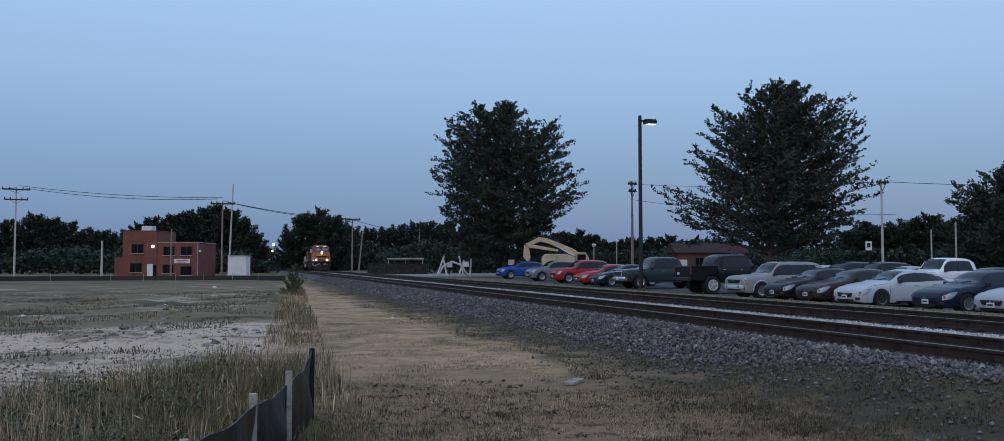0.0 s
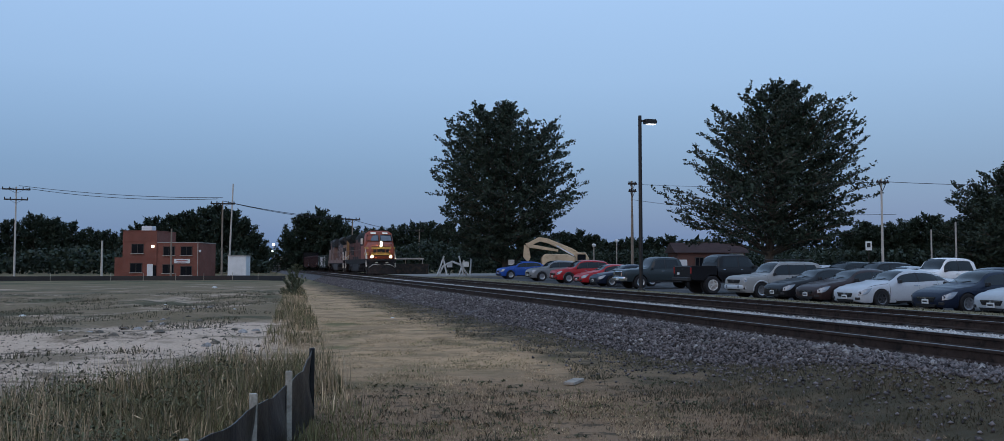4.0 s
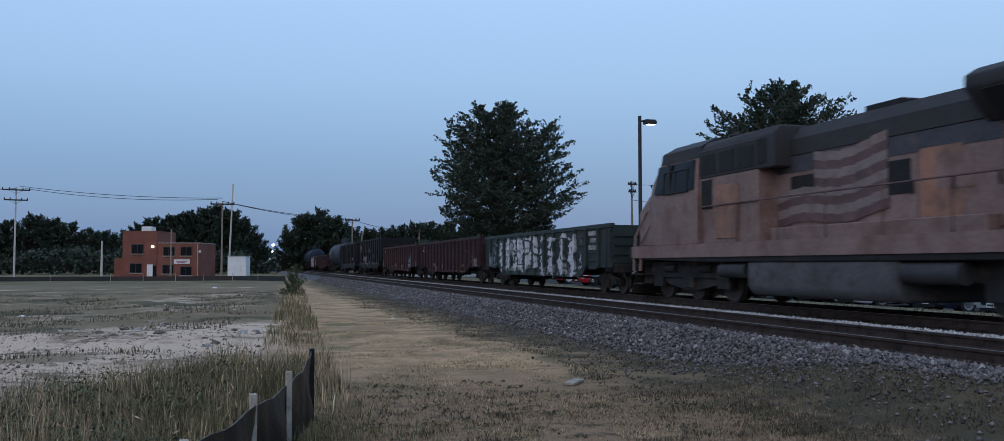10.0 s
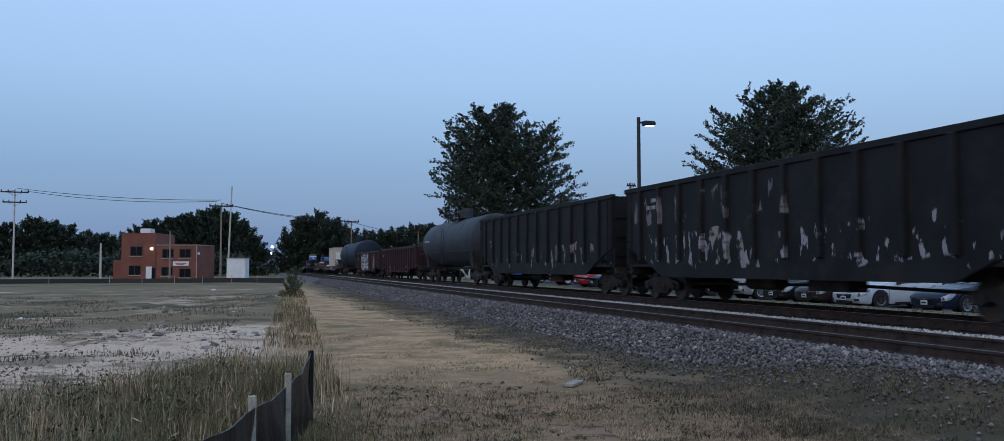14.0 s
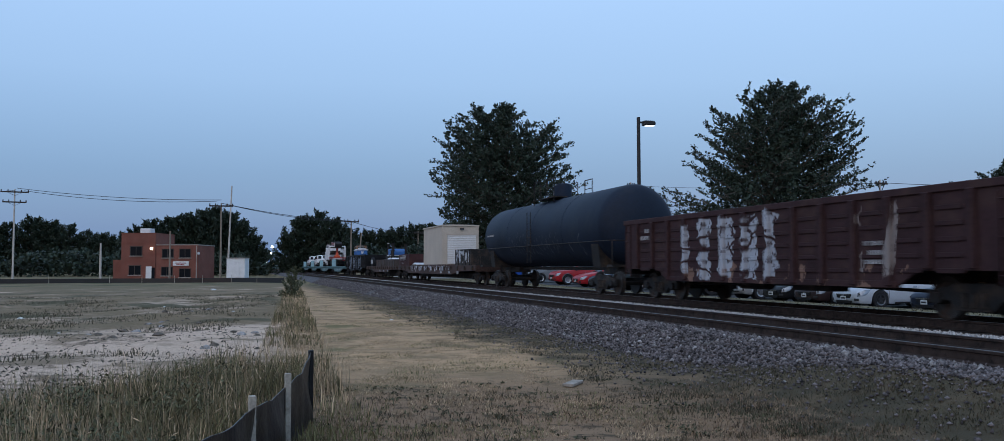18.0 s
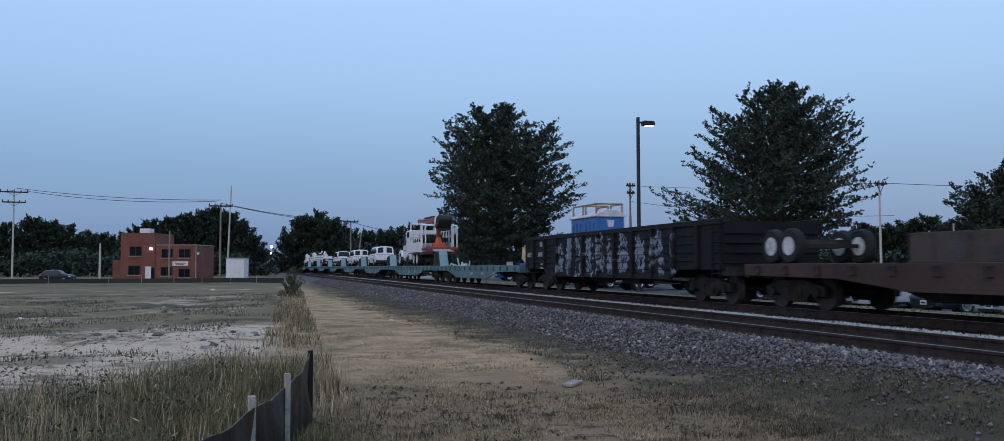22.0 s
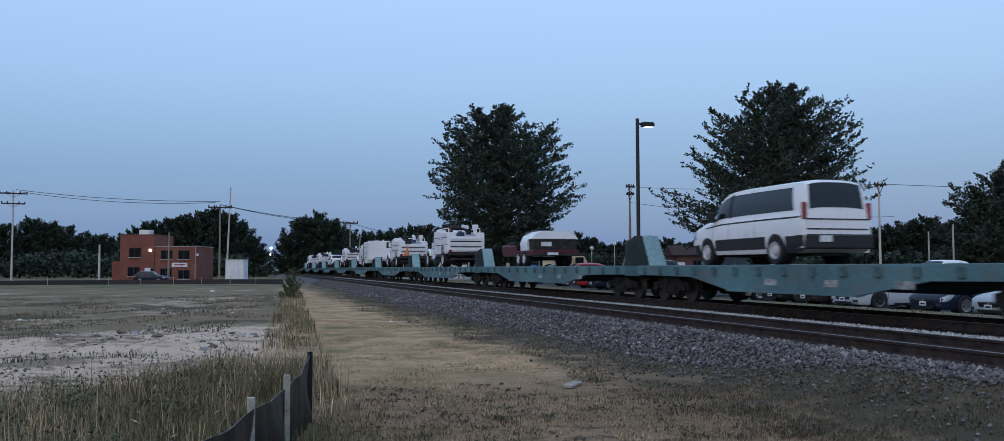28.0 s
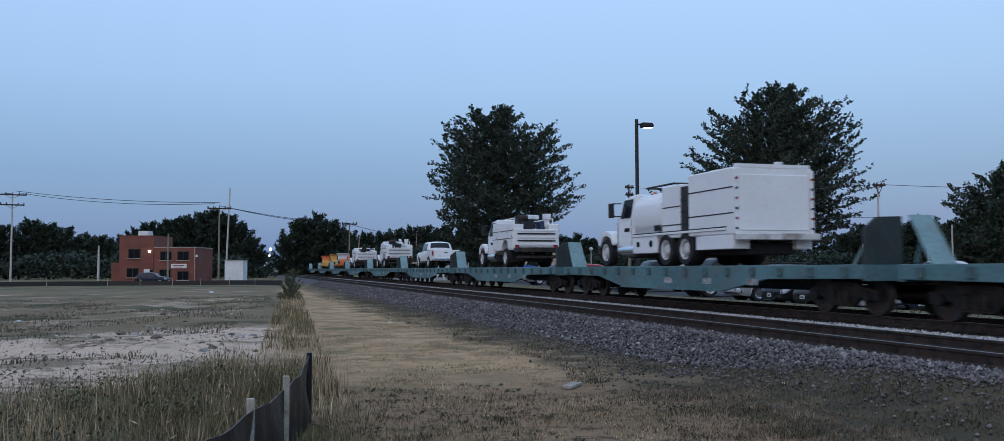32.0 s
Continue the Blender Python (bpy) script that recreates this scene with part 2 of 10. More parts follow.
# ---- ground ----
def ground_z(x, y):
    """The lie of the land beside and under the line."""
    field = -0.62 - 0.10 * min(1.0, max(0.0, -x / 8)) - 0.35 * min(1.0, max(0.0, (y - 40) / 110))
    verge = -0.62 + 0.0078 * (min(max(y, 22), 75) - 27)
    if x < 7.0:
        z = field
    elif x < 16.2:
        z = -0.62 + 0.2 * (x - 7.0) / 9.2
    elif x < 21.4:
        z = float(np.interp(x, [16.2, 17.2, 19.6, 21.4], [-0.42, max(-0.27, verge), max(-0.27, verge), verge]))
    else:
        z = verge
    if 6.2 < x < 9.2 and y < 14:
        z += 0.34 * min(1.0, (14 - y) / 4) * min(1.0, max(0.0, (x - 6.2) / 1.7)) * (1.0 if x < 8.2 else max(0.0, 1 - (x - 8.2)))
    if 11 < y < 70 and x < 0.042 * y - 0.3:
        k = min(1.0, (y - 11) / 2) * min(1.0, (70 - y) / 20) * min(1.0, (0.042 * y - 0.3 - x) / 0.8)
        z += k * (0.16 * noise.noise((x * 0.28, y * 0.28, 4)) + 0.09 * abs(noise.noise((x * 0.8, y * 0.8, 6))) + 0.03 * noise.noise((x * 2.3, y * 2.3, 8)))
    if x < 7.0 and y < 60:
        z += 0.05 * noise.noise((x * 0.35, y * 0.35, 0)) + 0.02 * noise.noise((x * 1.6, y * 1.6, 3))
    return z


def steps(*runs):
    out = []
    for a, b, n in runs:
        out += [a + (b - a) * i / n for i in range(n)]
    return out + [runs[-1][1]]


def build_ground():
    xs = steps((-2500, -200, 12), (-200, -40, 16), (-40, -12, 40), (-12, 10, 84), (10, 30, 50), (30, 120, 18), (120, 2500, 14))
    ys = steps((-600, -20, 10), (-20, 2, 12), (2, 30, 96), (30, 90, 60), (90, 260, 24), (260, 3000, 14))
    verts = [(x, y, ground_z(x, y)) for y in ys for x in xs]
    n = len(xs)
    faces = [(j * n + i, j * n + i + 1, (j + 1) * n + i + 1, (j + 1) * n + i) for j in range(len(ys) - 1) for i in range(n - 1)]
    me = bulk("ground", verts, faces, GROUND, smooth=True)
    tagged(new("ground", me), "dry mown grass verge and bare dirt lot", "ground", kind="structure")


def ground_material():
    """Dry mown grass by the line, a bare gravelly lot behind the silt fence, and grass beyond."""
    m = bpy.data.materials.new("dry_ground")
    m.use_nodes = True
    n, l = m.node_tree.nodes, m.node_tree.links
    bsdf = n["Principled BSDF"]
    bsdf.inputs["Roughness"].default_value = 0.95
    bsdf.inputs["Specular IOR Level"].default_value = 0.15
    co, sep = n.new("ShaderNodeTexCoord"), n.new("ShaderNodeSeparateXYZ")
    l.new(co.outputs["Object"], sep.inputs[0])

    def tex(scale, detail=6, rough=0.6, stretch=None):
        t = n.new("ShaderNodeTexNoise")
        t.inputs["Scale"].default_value, t.inputs["Detail"].default_value, t.inputs["Roughness"].default_value = scale, detail, rough
        if stretch:
            mp = n.new("ShaderNodeMapping")
            mp.inputs["Scale"].default_value = stretch
            l.new(co.outputs["Object"], mp.inputs["Vector"])
            l.new(mp.outputs[0], t.inputs["Vector"])
        else:
            l.new(co.outputs["Object"], t.inputs["Vector"])
        return t.outputs["Fac"]

    def ramp(src, a, b):
        r = n.new("ShaderNodeMapRange")
        r.interpolation_type = "SMOOTHSTEP"
        r.inputs["From Min"].default_value, r.inputs["From Max"].default_value = a, b
        l.new(src, r.inputs["Value"])
        return r.outputs[0]

    def mix(fac, a, b):
        x = n.new("ShaderNodeMix")
        x.data_type = "RGBA"
        for key, val in (("A", a), ("B", b)):
            if isinstance(val, tuple):
                x.inputs[key].default_value = (*val, 1)
            else:
                l.new(val, x.inputs[key])
        l.new(fac, x.inputs["Factor"])
        return x.outputs["Result"]

    def calc(op, a, b=0.0):
        c = n.new("ShaderNodeMath")
        c.operation = op
        for i, val in enumerate((a, b)):
            if isinstance(val, (int, float)):
                c.inputs[i].default_value = val
            else:
                l.new(val, c.inputs[i])
        return c.outputs[0]

    mid, fine, wide = tex(1.1), tex(16, 5, 0.7), tex(0.16)
    grass = mix(ramp(mid, 0.38, 0.62), (0.415, 0.305, 0.20), (0.255, 0.195, 0.13))
    grass = mix(ramp(tex(2.6, 6, 0.7, (0.6, 1.3, 1)), 0.54, 0.66), grass, (0.20, 0.155, 0.095))
    grass = mix(ramp(fine, 0.56, 0.74), grass, (0.12, 0.095, 0.06))
    grass = mix(ramp(tex(0.45, 5, 0.6), 0.56, 0.68), grass, (0.150, 0.140, 0.075))
    near = calc("SUBTRACT", 1.0, ramp(calc("ADD", sep.outputs["Y"], calc("MULTIPLY", calc("SUBTRACT", mid, 0.5), 6.0)), 11.0, 14.5))
    grass = mix(calc("MULTIPLY", near, 0.8), grass, (0.190, 0.138, 0.100))
    grass = mix(calc("MULTIPLY", near, ramp(tex(3.2, 6, 0.7), 0.52, 0.62)), grass, (0.075, 0.062, 0.045))
    streak = tex(0.22, 7, 0.62)
    dirt = mix(ramp(fine, 0.35, 0.7), (0.54, 0.455, 0.40), (0.39, 0.335, 0.295))
    dirt = mix(ramp(tex(0.55, 9, 0.78), 0.52, 0.60), dirt, (0.15, 0.125, 0.10))
    dirt = mix(ramp(tex(0.22, 8, 0.70), 0.50, 0.60), dirt, (0.20, 0.17, 0.135))
    weedy = mix(ramp(fine, 0.4, 0.6), (0.19, 0.155, 0.110), (0.125, 0.110, 0.075))
    weedy = mix(ramp(tex(0.5, 8, 0.72), 0.52, 0.66), weedy, (0.27, 0.22, 0.18))
    weedy = mix(ramp(tex(0.16, 7, 0.65), 0.50, 0.60), weedy, (0.080, 0.080, 0.052))
    # farther back the lot is overgrown
    over = calc("ADD", ramp(sep.outputs["Y"], 19, 30), calc("MULTIPLY", calc("SUBTRACT", streak, 0.5), 3.4))
    lot = mix(ramp(over, 0.25, 0.95), dirt, weedy)
    lot = mix(ramp(calc("ADD", sep.outputs["Y"], calc("MULTIPLY", calc("SUBTRACT", mid, 0.5), 5.0)), 14.2, 11.6), lot, (0.062, 0.058, 0.040))
    edge = calc("ADD", sep.outputs["X"], calc("MULTIPLY", calc("SUBTRACT", mid, 0.5), 2.2))
    line = calc("SUBTRACT", edge, calc("MULTIPLY", sep.outputs["Y"], 0.042))
    base = mix(ramp(line, -0.4, 0.9), lot, grass)
    green = mix(ramp(mid, 0.35, 0.65), (0.090, 0.078, 0.056), (0.058, 0.054, 0.040))
    shoulder = calc("ADD", sep.outputs["X"], calc("MULTIPLY", calc("SUBTRACT", mid, 0.5), 4.2))
    base = mix(ramp(shoulder, 4.0, 6.9), base, green)
    base = mix(ramp(shoulder, 8.4, 9.6), base, (0.10, 0.094, 0.088))
    base = mix(ramp(shoulder, 16.0, 17.4), base, mix(ramp(mid, 0.35, 0.65), (0.185, 0.175, 0.120), (0.12, 0.12, 0.082)))
    far = mix(ramp(wide, 0.4, 0.6), (0.075, 0.082, 0.048), (0.17, 0.145, 0.10))
    base = mix(ramp(calc("ADD", sep.outputs["Y"], calc("MULTIPLY", calc("SUBTRACT", wide, 0.5), 60.0)), 70, 100), base, far)
    warm = n.new("ShaderNodeVectorMath")
    warm.operation = "MULTIPLY"
    warm.inputs[1].default_value = (1.15, 1.0, 0.85)
    l.new(base, warm.inputs[0])
    l.new(warm.outputs[0], bsdf.inputs["Base Color"])
    b = n.new("ShaderNodeBump")
    b.inputs["Strength"].default_value, b.inputs["Distance"].default_value = 0.6, 0.05
    l.new(fine, b.inputs["Height"])
    l.new(b.outputs[0], bsdf.inputs["Normal"])
    return m


GROUND = ground_material()
build_ground()


# ---- the two tracks ----
def build_bed():
    g = Geo()
    prof = [(7.05, -0.80), (7.15, -0.66), (8.05, -0.26), (8.3, -0.21), (15.2, -0.20), (15.6, -0.24), (16.3, -0.46), (16.4, -0.75)]
    ys = steps((-60, 0, 8), (0, 60, 90), (60, 160, 50), (160, 900, 20))
    rings = []
    for y in ys:
        amp = 1.0 if y < 160 else 0.0
        rings.append([(x + amp * (0.55 * noise.noise((3.1, y * 0.33, 7)) + 0.12 * noise.noise((x, y * 1.9, 2))) * (1 if x < 8.0 else 0.15 if x < 8.2 else 0), y, z) for x, z in prof])
    g.loft(rings)
    bed = solo("ballast_bed", g, BALLAST, "grey crushed stone ballast bed under both tracks", "ballast", kind="structure")
    return bed


BALLAST = paint("crushed_stone_bed", (0.080, 0.074, 0.077), 0.95, vary=0.75, size=3.0, fine=17.0, bump=1.0, dirt=(0.22, 0.205, 0.20), dirt_at=0.68)
bed = build_bed()

RAIL_PROFILE = [(-0.07, -0.18), (0.07, -0.18), (0.07, -0.165), (0.012, -0.145), (0.012, -0.045), (0.036, -0.035), (0.036, -0.004), (0.028, 0.0),
                (-0.028, 0.0), (-0.036, -0.004), (-0.036, -0.035), (-0.012, -0.045), (-0.012, -0.145), (-0.07, -0.165)]


def build_track(xc, label):
    track = thing("railway_track", pose(xc, 0, 0), label, "railway track", "main line tracks", "structure")
    for sx in (-0.7535, 0.7535):
        rail = part("rail", Geo().prism([(u + sx, w) for u, w in RAIL_PROFILE], "y", -60, 900), RAIL_RUST, track, "rusty steel rail with a bright running head")
        part("running_head", Geo().box(sx, 420, 0.001, 0.05, 960, 0.004), RAIL_HEAD, rail, "polished running surface")
    tie_me = Geo().box(0, 0, -0.235, 2.6, 0.23, 0.17).mesh("tie", TIE_WOOD, 0.01)
    for i in range(200):
        part("tie", tie_me, None, track, at=pose(random.uniform(-0.03, 0.03), -6 + i * 0.53, -0.035, 0, 0, random.uniform(-1, 1)))
    return track


build_track(NEAR_TRACK, "rusty railway track on wooden ties, nearest the grass")
build_track(FAR_TRACK, "railway track on wooden ties carrying the freight train")
# ---- parking lot and road ----
ASPHALT = paint("worn_asphalt", (0.060, 0.060, 0.062), 0.9, vary=0.35, size=0.4, fine=30, bump=0.3, dirt=(0.13, 0.125, 0.12), dirt_at=0.62)
ROAD_PALE = paint("pale_concrete_road", (0.26, 0.25, 0.24), 0.9, vary=0.2, size=0.3, fine=20)


def sheet(name, x0, x1, y0, y1, mat, label, category, lift=0.006, nx=6, ny=20):
    xs = [x0 + (x1 - x0) * i / nx for i in range(nx + 1)]
    ys = [y0 + (y1 - y0) * i / ny for i in range(ny + 1)]
    v = [(x, y, ground_z(x, y) + lift) for y in ys for x in xs]
    n = nx + 1
    f = [(j * n + i, j * n + i + 1, (j + 1) * n + i + 1, (j + 1) * n + i) for j in range(ny) for i in range(nx)]
    tagged(new(name, bulk(name, v, f, mat)), label, category, kind="structure")


sheet("parking_lot", 22.0, 52.0, 8.0, 92.0, ASPHALT, "worn grey asphalt parking lot", "parking lot")
sheet("forecourt", 19.0, 42.0, 95.0, 126.0, ROAD_PALE, "pale concrete forecourt beyond the maple", "pavement")
sheet("road", -90.0, 6.0, 138.0, 146.0, ROAD_PALE, "pale road crossing beyond the lot", "road", 0.01)


# ---- trees ----
def crown_shape(t):
    """How wide a crown is, from its foot (0) to its top (1)."""
    return float(np.interp(t, [0, 0.12, 0.33, 0.5, 0.7, 0.87, 0.96, 1.0], [0.84, 0.96, 1.0, 0.93, 0.80, 0.62, 0.34, 0.12]))


def tree_mesh(rng, H, R, base, boughs, subs, tufts, leaves, leaf, lean, rise, fill=0):
    """A crown of leaf tufts on twigs that branch from boughs, and its limbs."""
    limbs = Geo()
    top = Vector((lean, 0, H * 0.95))
    limbs.cyl((0, 0, -0.4), (lean * 0.25, 0, H * 0.30), R * 0.055, R * 0.040, n=10)
    limbs.cyl((lean * 0.25, 0, H * 0.30), (lean * 0.6, 0, H * 0.62), R * 0.040, R * 0.020, n=8)
    limbs.cyl((lean * 0.6, 0, H * 0.62), top, R * 0.020, R * 0.004, n=6)
    spots, ways = [], []
    for i in range(boughs):
        t = ((i + rng.random()) / boughs) ** 0.85
        a = i * 2.39996 + rng.uniform(-0.4, 0.4)
        reach = R * crown_shape(t) * rng.choice((0.45, 0.6, 0.75, 0.85, 0.95, 1.0, 1.08))
        tip_z = base + (H - base) * (0.06 + 0.94 * t) + rng.uniform(-0.02, 0.04) * H
        up = reach * (rise + 0.75 * t) * rng.uniform(0.7, 1.35)
        root = Vector((lean * t, 0, max(base * 0.8, tip_z - up - 0.05 * H)))
        tip = Vector((lean * t + reach * math.cos(a), reach * math.sin(a), tip_z))
        mid = root.lerp(tip, 0.5) + Vector((0, 0, -0.10 * reach * (0.6 - t)))

        def along(s):
            return root.lerp(mid, s).lerp(mid.lerp(tip, s), s)
        limbs.cyl(root, along(0.5), R * 0.014, R * 0.008, n=5)
        limbs.cyl(along(0.5), along(0.95), R * 0.008, R * 0.003, n=4)
        for k in range(subs):
            s = 0.22 + 0.78 * (k + rng.random()) / subs
            p = along(s)
            out = (along(min(1.0, s + 0.05)) - along(max(0, s - 0.05))).normalized()
            yaw = rng.choice((-1, 1)) * rng.uniform(0.2, 1.5) if s < 0.92 else rng.uniform(-0.3, 0.3)
            way = Matrix.Rotation(yaw, 3, "Z") @ out + Vector((0, 0, rng.uniform(-0.35, 0.85)))
            way.normalize()
            ln = R * rng.uniform(0.10, 0.26) * (1.15 - 0.5 * s)
            for q in range(tufts):
                spots.append(p + way * ln * (q + 0.6) / tufts)
                ways.append(way)
    for i in range(fill):
        t = rng.random() ** 1.12
        a = rng.uniform(0, 2 * math.pi)
        u = math.sqrt(rng.uniform(0.02, 1.0)) * rng.choice((1.0, 1.0, 0.85))
        lobe = 1.0 + 0.42 * noise.noise((math.cos(a) * 1.7 + R, math.sin(a) * 1.7, t * 4.0 + H))
        p = Vector((lean * t + R * crown_shape(t) * lobe * u * math.cos(a), R * crown_shape(t) * lobe * u * math.sin(a), base + (H - base) * (0.02 + 0.93 * t)))
        if noise.noise((p.x * 0.55 / R * 7, p.y * 0.55 / R * 7, p.z * 0.75 / R * 7)) < -0.34 + 0.30 * u:
            continue
        way = Vector((math.cos(a), math.sin(a), rng.uniform(-0.25, 0.55) + 1.2 * t)) + Vector((rng.uniform(-0.5, 0.5), rng.uniform(-0.5, 0.5), 0))
        way.normalize()
        ln = R * rng.uniform(0.07, 0.17) * (0.6 + 0.7 * u)
        limbs.cyl(p - way * ln * 0.3, p + way * ln * 0.8, R * 0.0022, R * 0.0012, n=3)
        for q in range(tufts):
            spots.append(p + way * ln * (q + 0.4) / tufts)
            ways.append(way)
    c, d = np.array(spots), np.array(ways)
    r = np.random.RandomState(rng.randrange(10 ** 6))
    n = len(c) * leaves
    ax = np.repeat(d, leaves, 0) + r.normal(0, 0.55, (n, 3))
    ax /= np.linalg.norm(ax, axis=1)[:, None]
    pos = np.repeat(c, leaves, 0) + ax * r.uniform(0, leaf * 1.1, (n, 1)) + r.normal(0, leaf * 0.42, (n, 3))
    side = np.cross(ax, r.normal(0, 1, (n, 3)))
    side /= np.linalg.norm(side, axis=1)[:, None] + 1e-6
    ln = leaf * r.uniform(0.6, 1.25, (n, 1))
    v = np.stack([pos - side * ln * 0.33, pos + ax * ln * 0.9, pos + side * ln * 0.33, pos - ax * ln * 0.4], 1).reshape(-1, 3)
    return v, np.arange(n * 4).reshape(-1, 4), limbs


def tree(m, label, seed, H, R, base, boughs=80, subs=9, tufts=4, leaves=9, leaf=0.26, mat=None, lean=0.0, rise=0.05, group="trees", leaders=(), fill=0):
    """leaders: side crowns (dx, dy, H, R, base, boughs) that share the trunk."""
    rng = random.Random(seed)
    v, f, limbs = tree_mesh(rng, H, R, base, boughs, subs, tufts, leaves, leaf, lean, rise, fill)
    for dx, dy, h2, r2, b2, n2 in leaders:
        v2, f2, l2 = tree_mesh(rng, h2, r2, b2, n2, subs, tufts, leaves, leaf, 0.0, rise)
        f = np.concatenate([f, f2 + len(v)])
        v = np.concatenate([v, v2 + np.array([dx, dy, 0.0])])
        bend = [Vector(q) for q in l2.v]
        limbs.add([(q.x + dx * min(1.0, max(0.0, q.z / (0.45 * h2))), q.y + dy * min(1.0, max(0.0, q.z / (0.45 * h2))), q.z) for q in bend], l2.f)
    ob = thing("tree", m, label, "tree", group)
    part("trunk", limbs, BARK, ob, "dark tapering trunk and limbs")
    part("crown", bulk("crown", v, f, mat or LEAF), None, ob, "dense dark green crown with gaps")
    return ob


def maple(m, label, seed, H, base, left, right, boughs=110, shoots=13, leaf=0.2, shoot=0.8, thick=0.15, per=24, core=1500, lean=0.0, mat=None, open_left=0.0):
    """A broad-leaved tree: boughs from a forked trunk, each set with leafy shoots. left, right: rows of (height share, half width) of the crown on its two sides."""
    rng = random.Random(seed)
    ob = thing("tree", m, label, "tree", "trees")
    axis = math.radians(-16.2)
    lt, lw = [q[0] for q in left], [q[1] for q in left]
    rt, rw = [q[0] for q in right], [q[1] for q in right]
    broad = max(lw + rw)

    def reach(t, a):
        c = math.cos(a - axis)
        lo, hi = float(np.interp(t, lt, lw)), float(np.interp(t, rt, rw))
        return (hi if c > 0 else lo) * c * c + 0.5 * (lo + hi) * (1 - c * c)

    def stem(z):
        return Vector((lean * (z / H) ** 1.4, 0, z))

    trunk = Geo()
    for a, b, r0, r1 in ((-0.03, 0.14, 0.050, 0.040), (0.14, 0.34, 0.040, 0.030), (0.34, 0.6, 0.030, 0.018), (0.6, 0.93, 0.018, 0.004)):
        trunk.cyl(stem(max(0.0, H * a)) + Vector((0, 0, -0.5 if a < 0 else 0)), stem(H * b), broad * r0, broad * r1, n=10)
    part("trunk", trunk, BARK, ob, "dark tapering trunk")
    limbs = Geo()
    P, D, N = [], [], []
    for i in range(boughs):
        t = ((i + rng.random()) / boughs) ** 0.80
        a = i * 2.39996 + rng.uniform(-0.35, 0.35)
        r = reach(t, a) * rng.choice((0.7, 0.82, 0.9, 0.95, 0.98, 1.0, 1.02))
        tz = base + (H - base) * t + rng.uniform(-0.2, 0.2)
        tip = stem(tz) + Vector((r * math.cos(a), r * math.sin(a), 0))
        root = stem(max(base * 0.75, tz - r * (0.22 + 0.50 * t) - 0.02 * H))
        mid = root.lerp(tip, 0.55) + Vector((0, 0, r * (0.16 - 0.30 * t)))

        def along(s):
            return root.lerp(mid, s).lerp(mid.lerp(tip, s), s)
        limbs.cyl(root, along(0.35), broad * 0.011, broad * 0.008, n=5)
        limbs.cyl(along(0.35), along(0.7), broad * 0.008, broad * 0.005, n=4)
        limbs.cyl(along(0.7), along(0.98), broad * 0.005, broad * 0.002, n=3)
        for j in range(6):
            s = 0.32 + 0.66 * (j + rng.random()) / 6
            p = along(s)
            way = (along(min(1.0, s + 0.04)) - along(s - 0.04)).normalized()
            way = Matrix.Rotation((1 if j % 2 else -1) * rng.uniform(0.5, 1.2), 3, "Z") @ way
            way = (Vector((way.x, way.y, way.z * 0.4 + rng.uniform(-0.15, 0.35)))).normalized()
            ln = max(0.9, r) * rng.uniform(0.16, 0.34) * (1.2 - 0.5 * s)
            limbs.cyl(p, p + way * ln, broad * 0.004, broad * 0.002, n=3)
            for k in range(4):
                P.append(p + way * ln * (0.25 + 0.25 * k))
                turn = Matrix.Rotation(rng.choice((-1, 1)) * rng.uniform(0.1, 0.9), 3, "Z") @ way
                D.append((turn + Vector((0, 0, rng.uniform(-0.1, 0.65)))).normalized())
                N.append(shoot * rng.uniform(0.5, 1.1))
        count = max(3, int(0.5 * shoots * (0.35 + 0.65 * r / broad)))
        for k in range(count):
            s = 0.30 + 0.70 * (k + rng.random()) / count
            p = along(s)
            way = (along(min(1.0, s + 0.04)) - along(s - 0.04)).normalized()
            yaw = rng.choice((-1, 1)) * rng.uniform(0.35, 1.25) * (1.15 - 0.75 * s)
            way = Matrix.Rotation(yaw, 3, "Z") @ way + Vector((0, 0, rng.uniform(0.05, 0.75)))
            P.append(p)
            D.append(way.normalized())
            N.append(shoot * rng.uniform(0.55, 1.25) * (1.15 - 0.35 * s))
    part("branchwork", limbs, BARK, ob, "dark forked limbs")
    r = np.random.RandomState(seed)
    P, D, N = np.array(P), np.array(D), np.array(N)[:, None]
    n = len(P) * per
    u = r.uniform(0, 1, (n, 1))
    d = np.repeat(D, per, 0)
    rad = r.normal(0, 1, (n, 3)) * thick * (1.1 - 0.75 * u)
    pos = np.repeat(P, per, 0) + d * np.repeat(N, per, 0) * u + rad * np.array([1, 1, 0.75])
    ax = d * 0.8 + r.normal(0, 0.6, (n, 3))
    # the shaded heart of the crown: coarser clumps with holes between them
    heart = []
    while len(heart) < core:
        t = rng.random() ** 1.15
        a = rng.uniform(0, 2 * math.pi)
        q = math.sqrt(rng.random()) * 0.76
        c = stem(base + (H - base) * (0.02 + 0.88 * t)) + Vector((math.cos(a), math.sin(a), 0)) * reach(t, a) * q
        side = math.cos(a - axis) * q
        if noise.noise((c.x * 0.55, c.y * 0.55, c.z * 0.62 + seed)) > -0.12 + 0.62 * q ** 3 + open_left * max(0.0, -side) * (1 - 0.5 * t):
            heart.append(tuple(c))
    hn = 13
    hp = np.repeat(np.array(heart), hn, 0) + r.normal(0, 0.34, (core * hn, 3))
    pos = np.concatenate([pos, hp])
    ax = np.concatenate([ax, r.normal(0, 1, (core * hn, 3))])
    ax /= np.linalg.norm(ax, axis=1)[:, None]
    side = np.cross(ax, r.normal(0, 1, ax.shape))
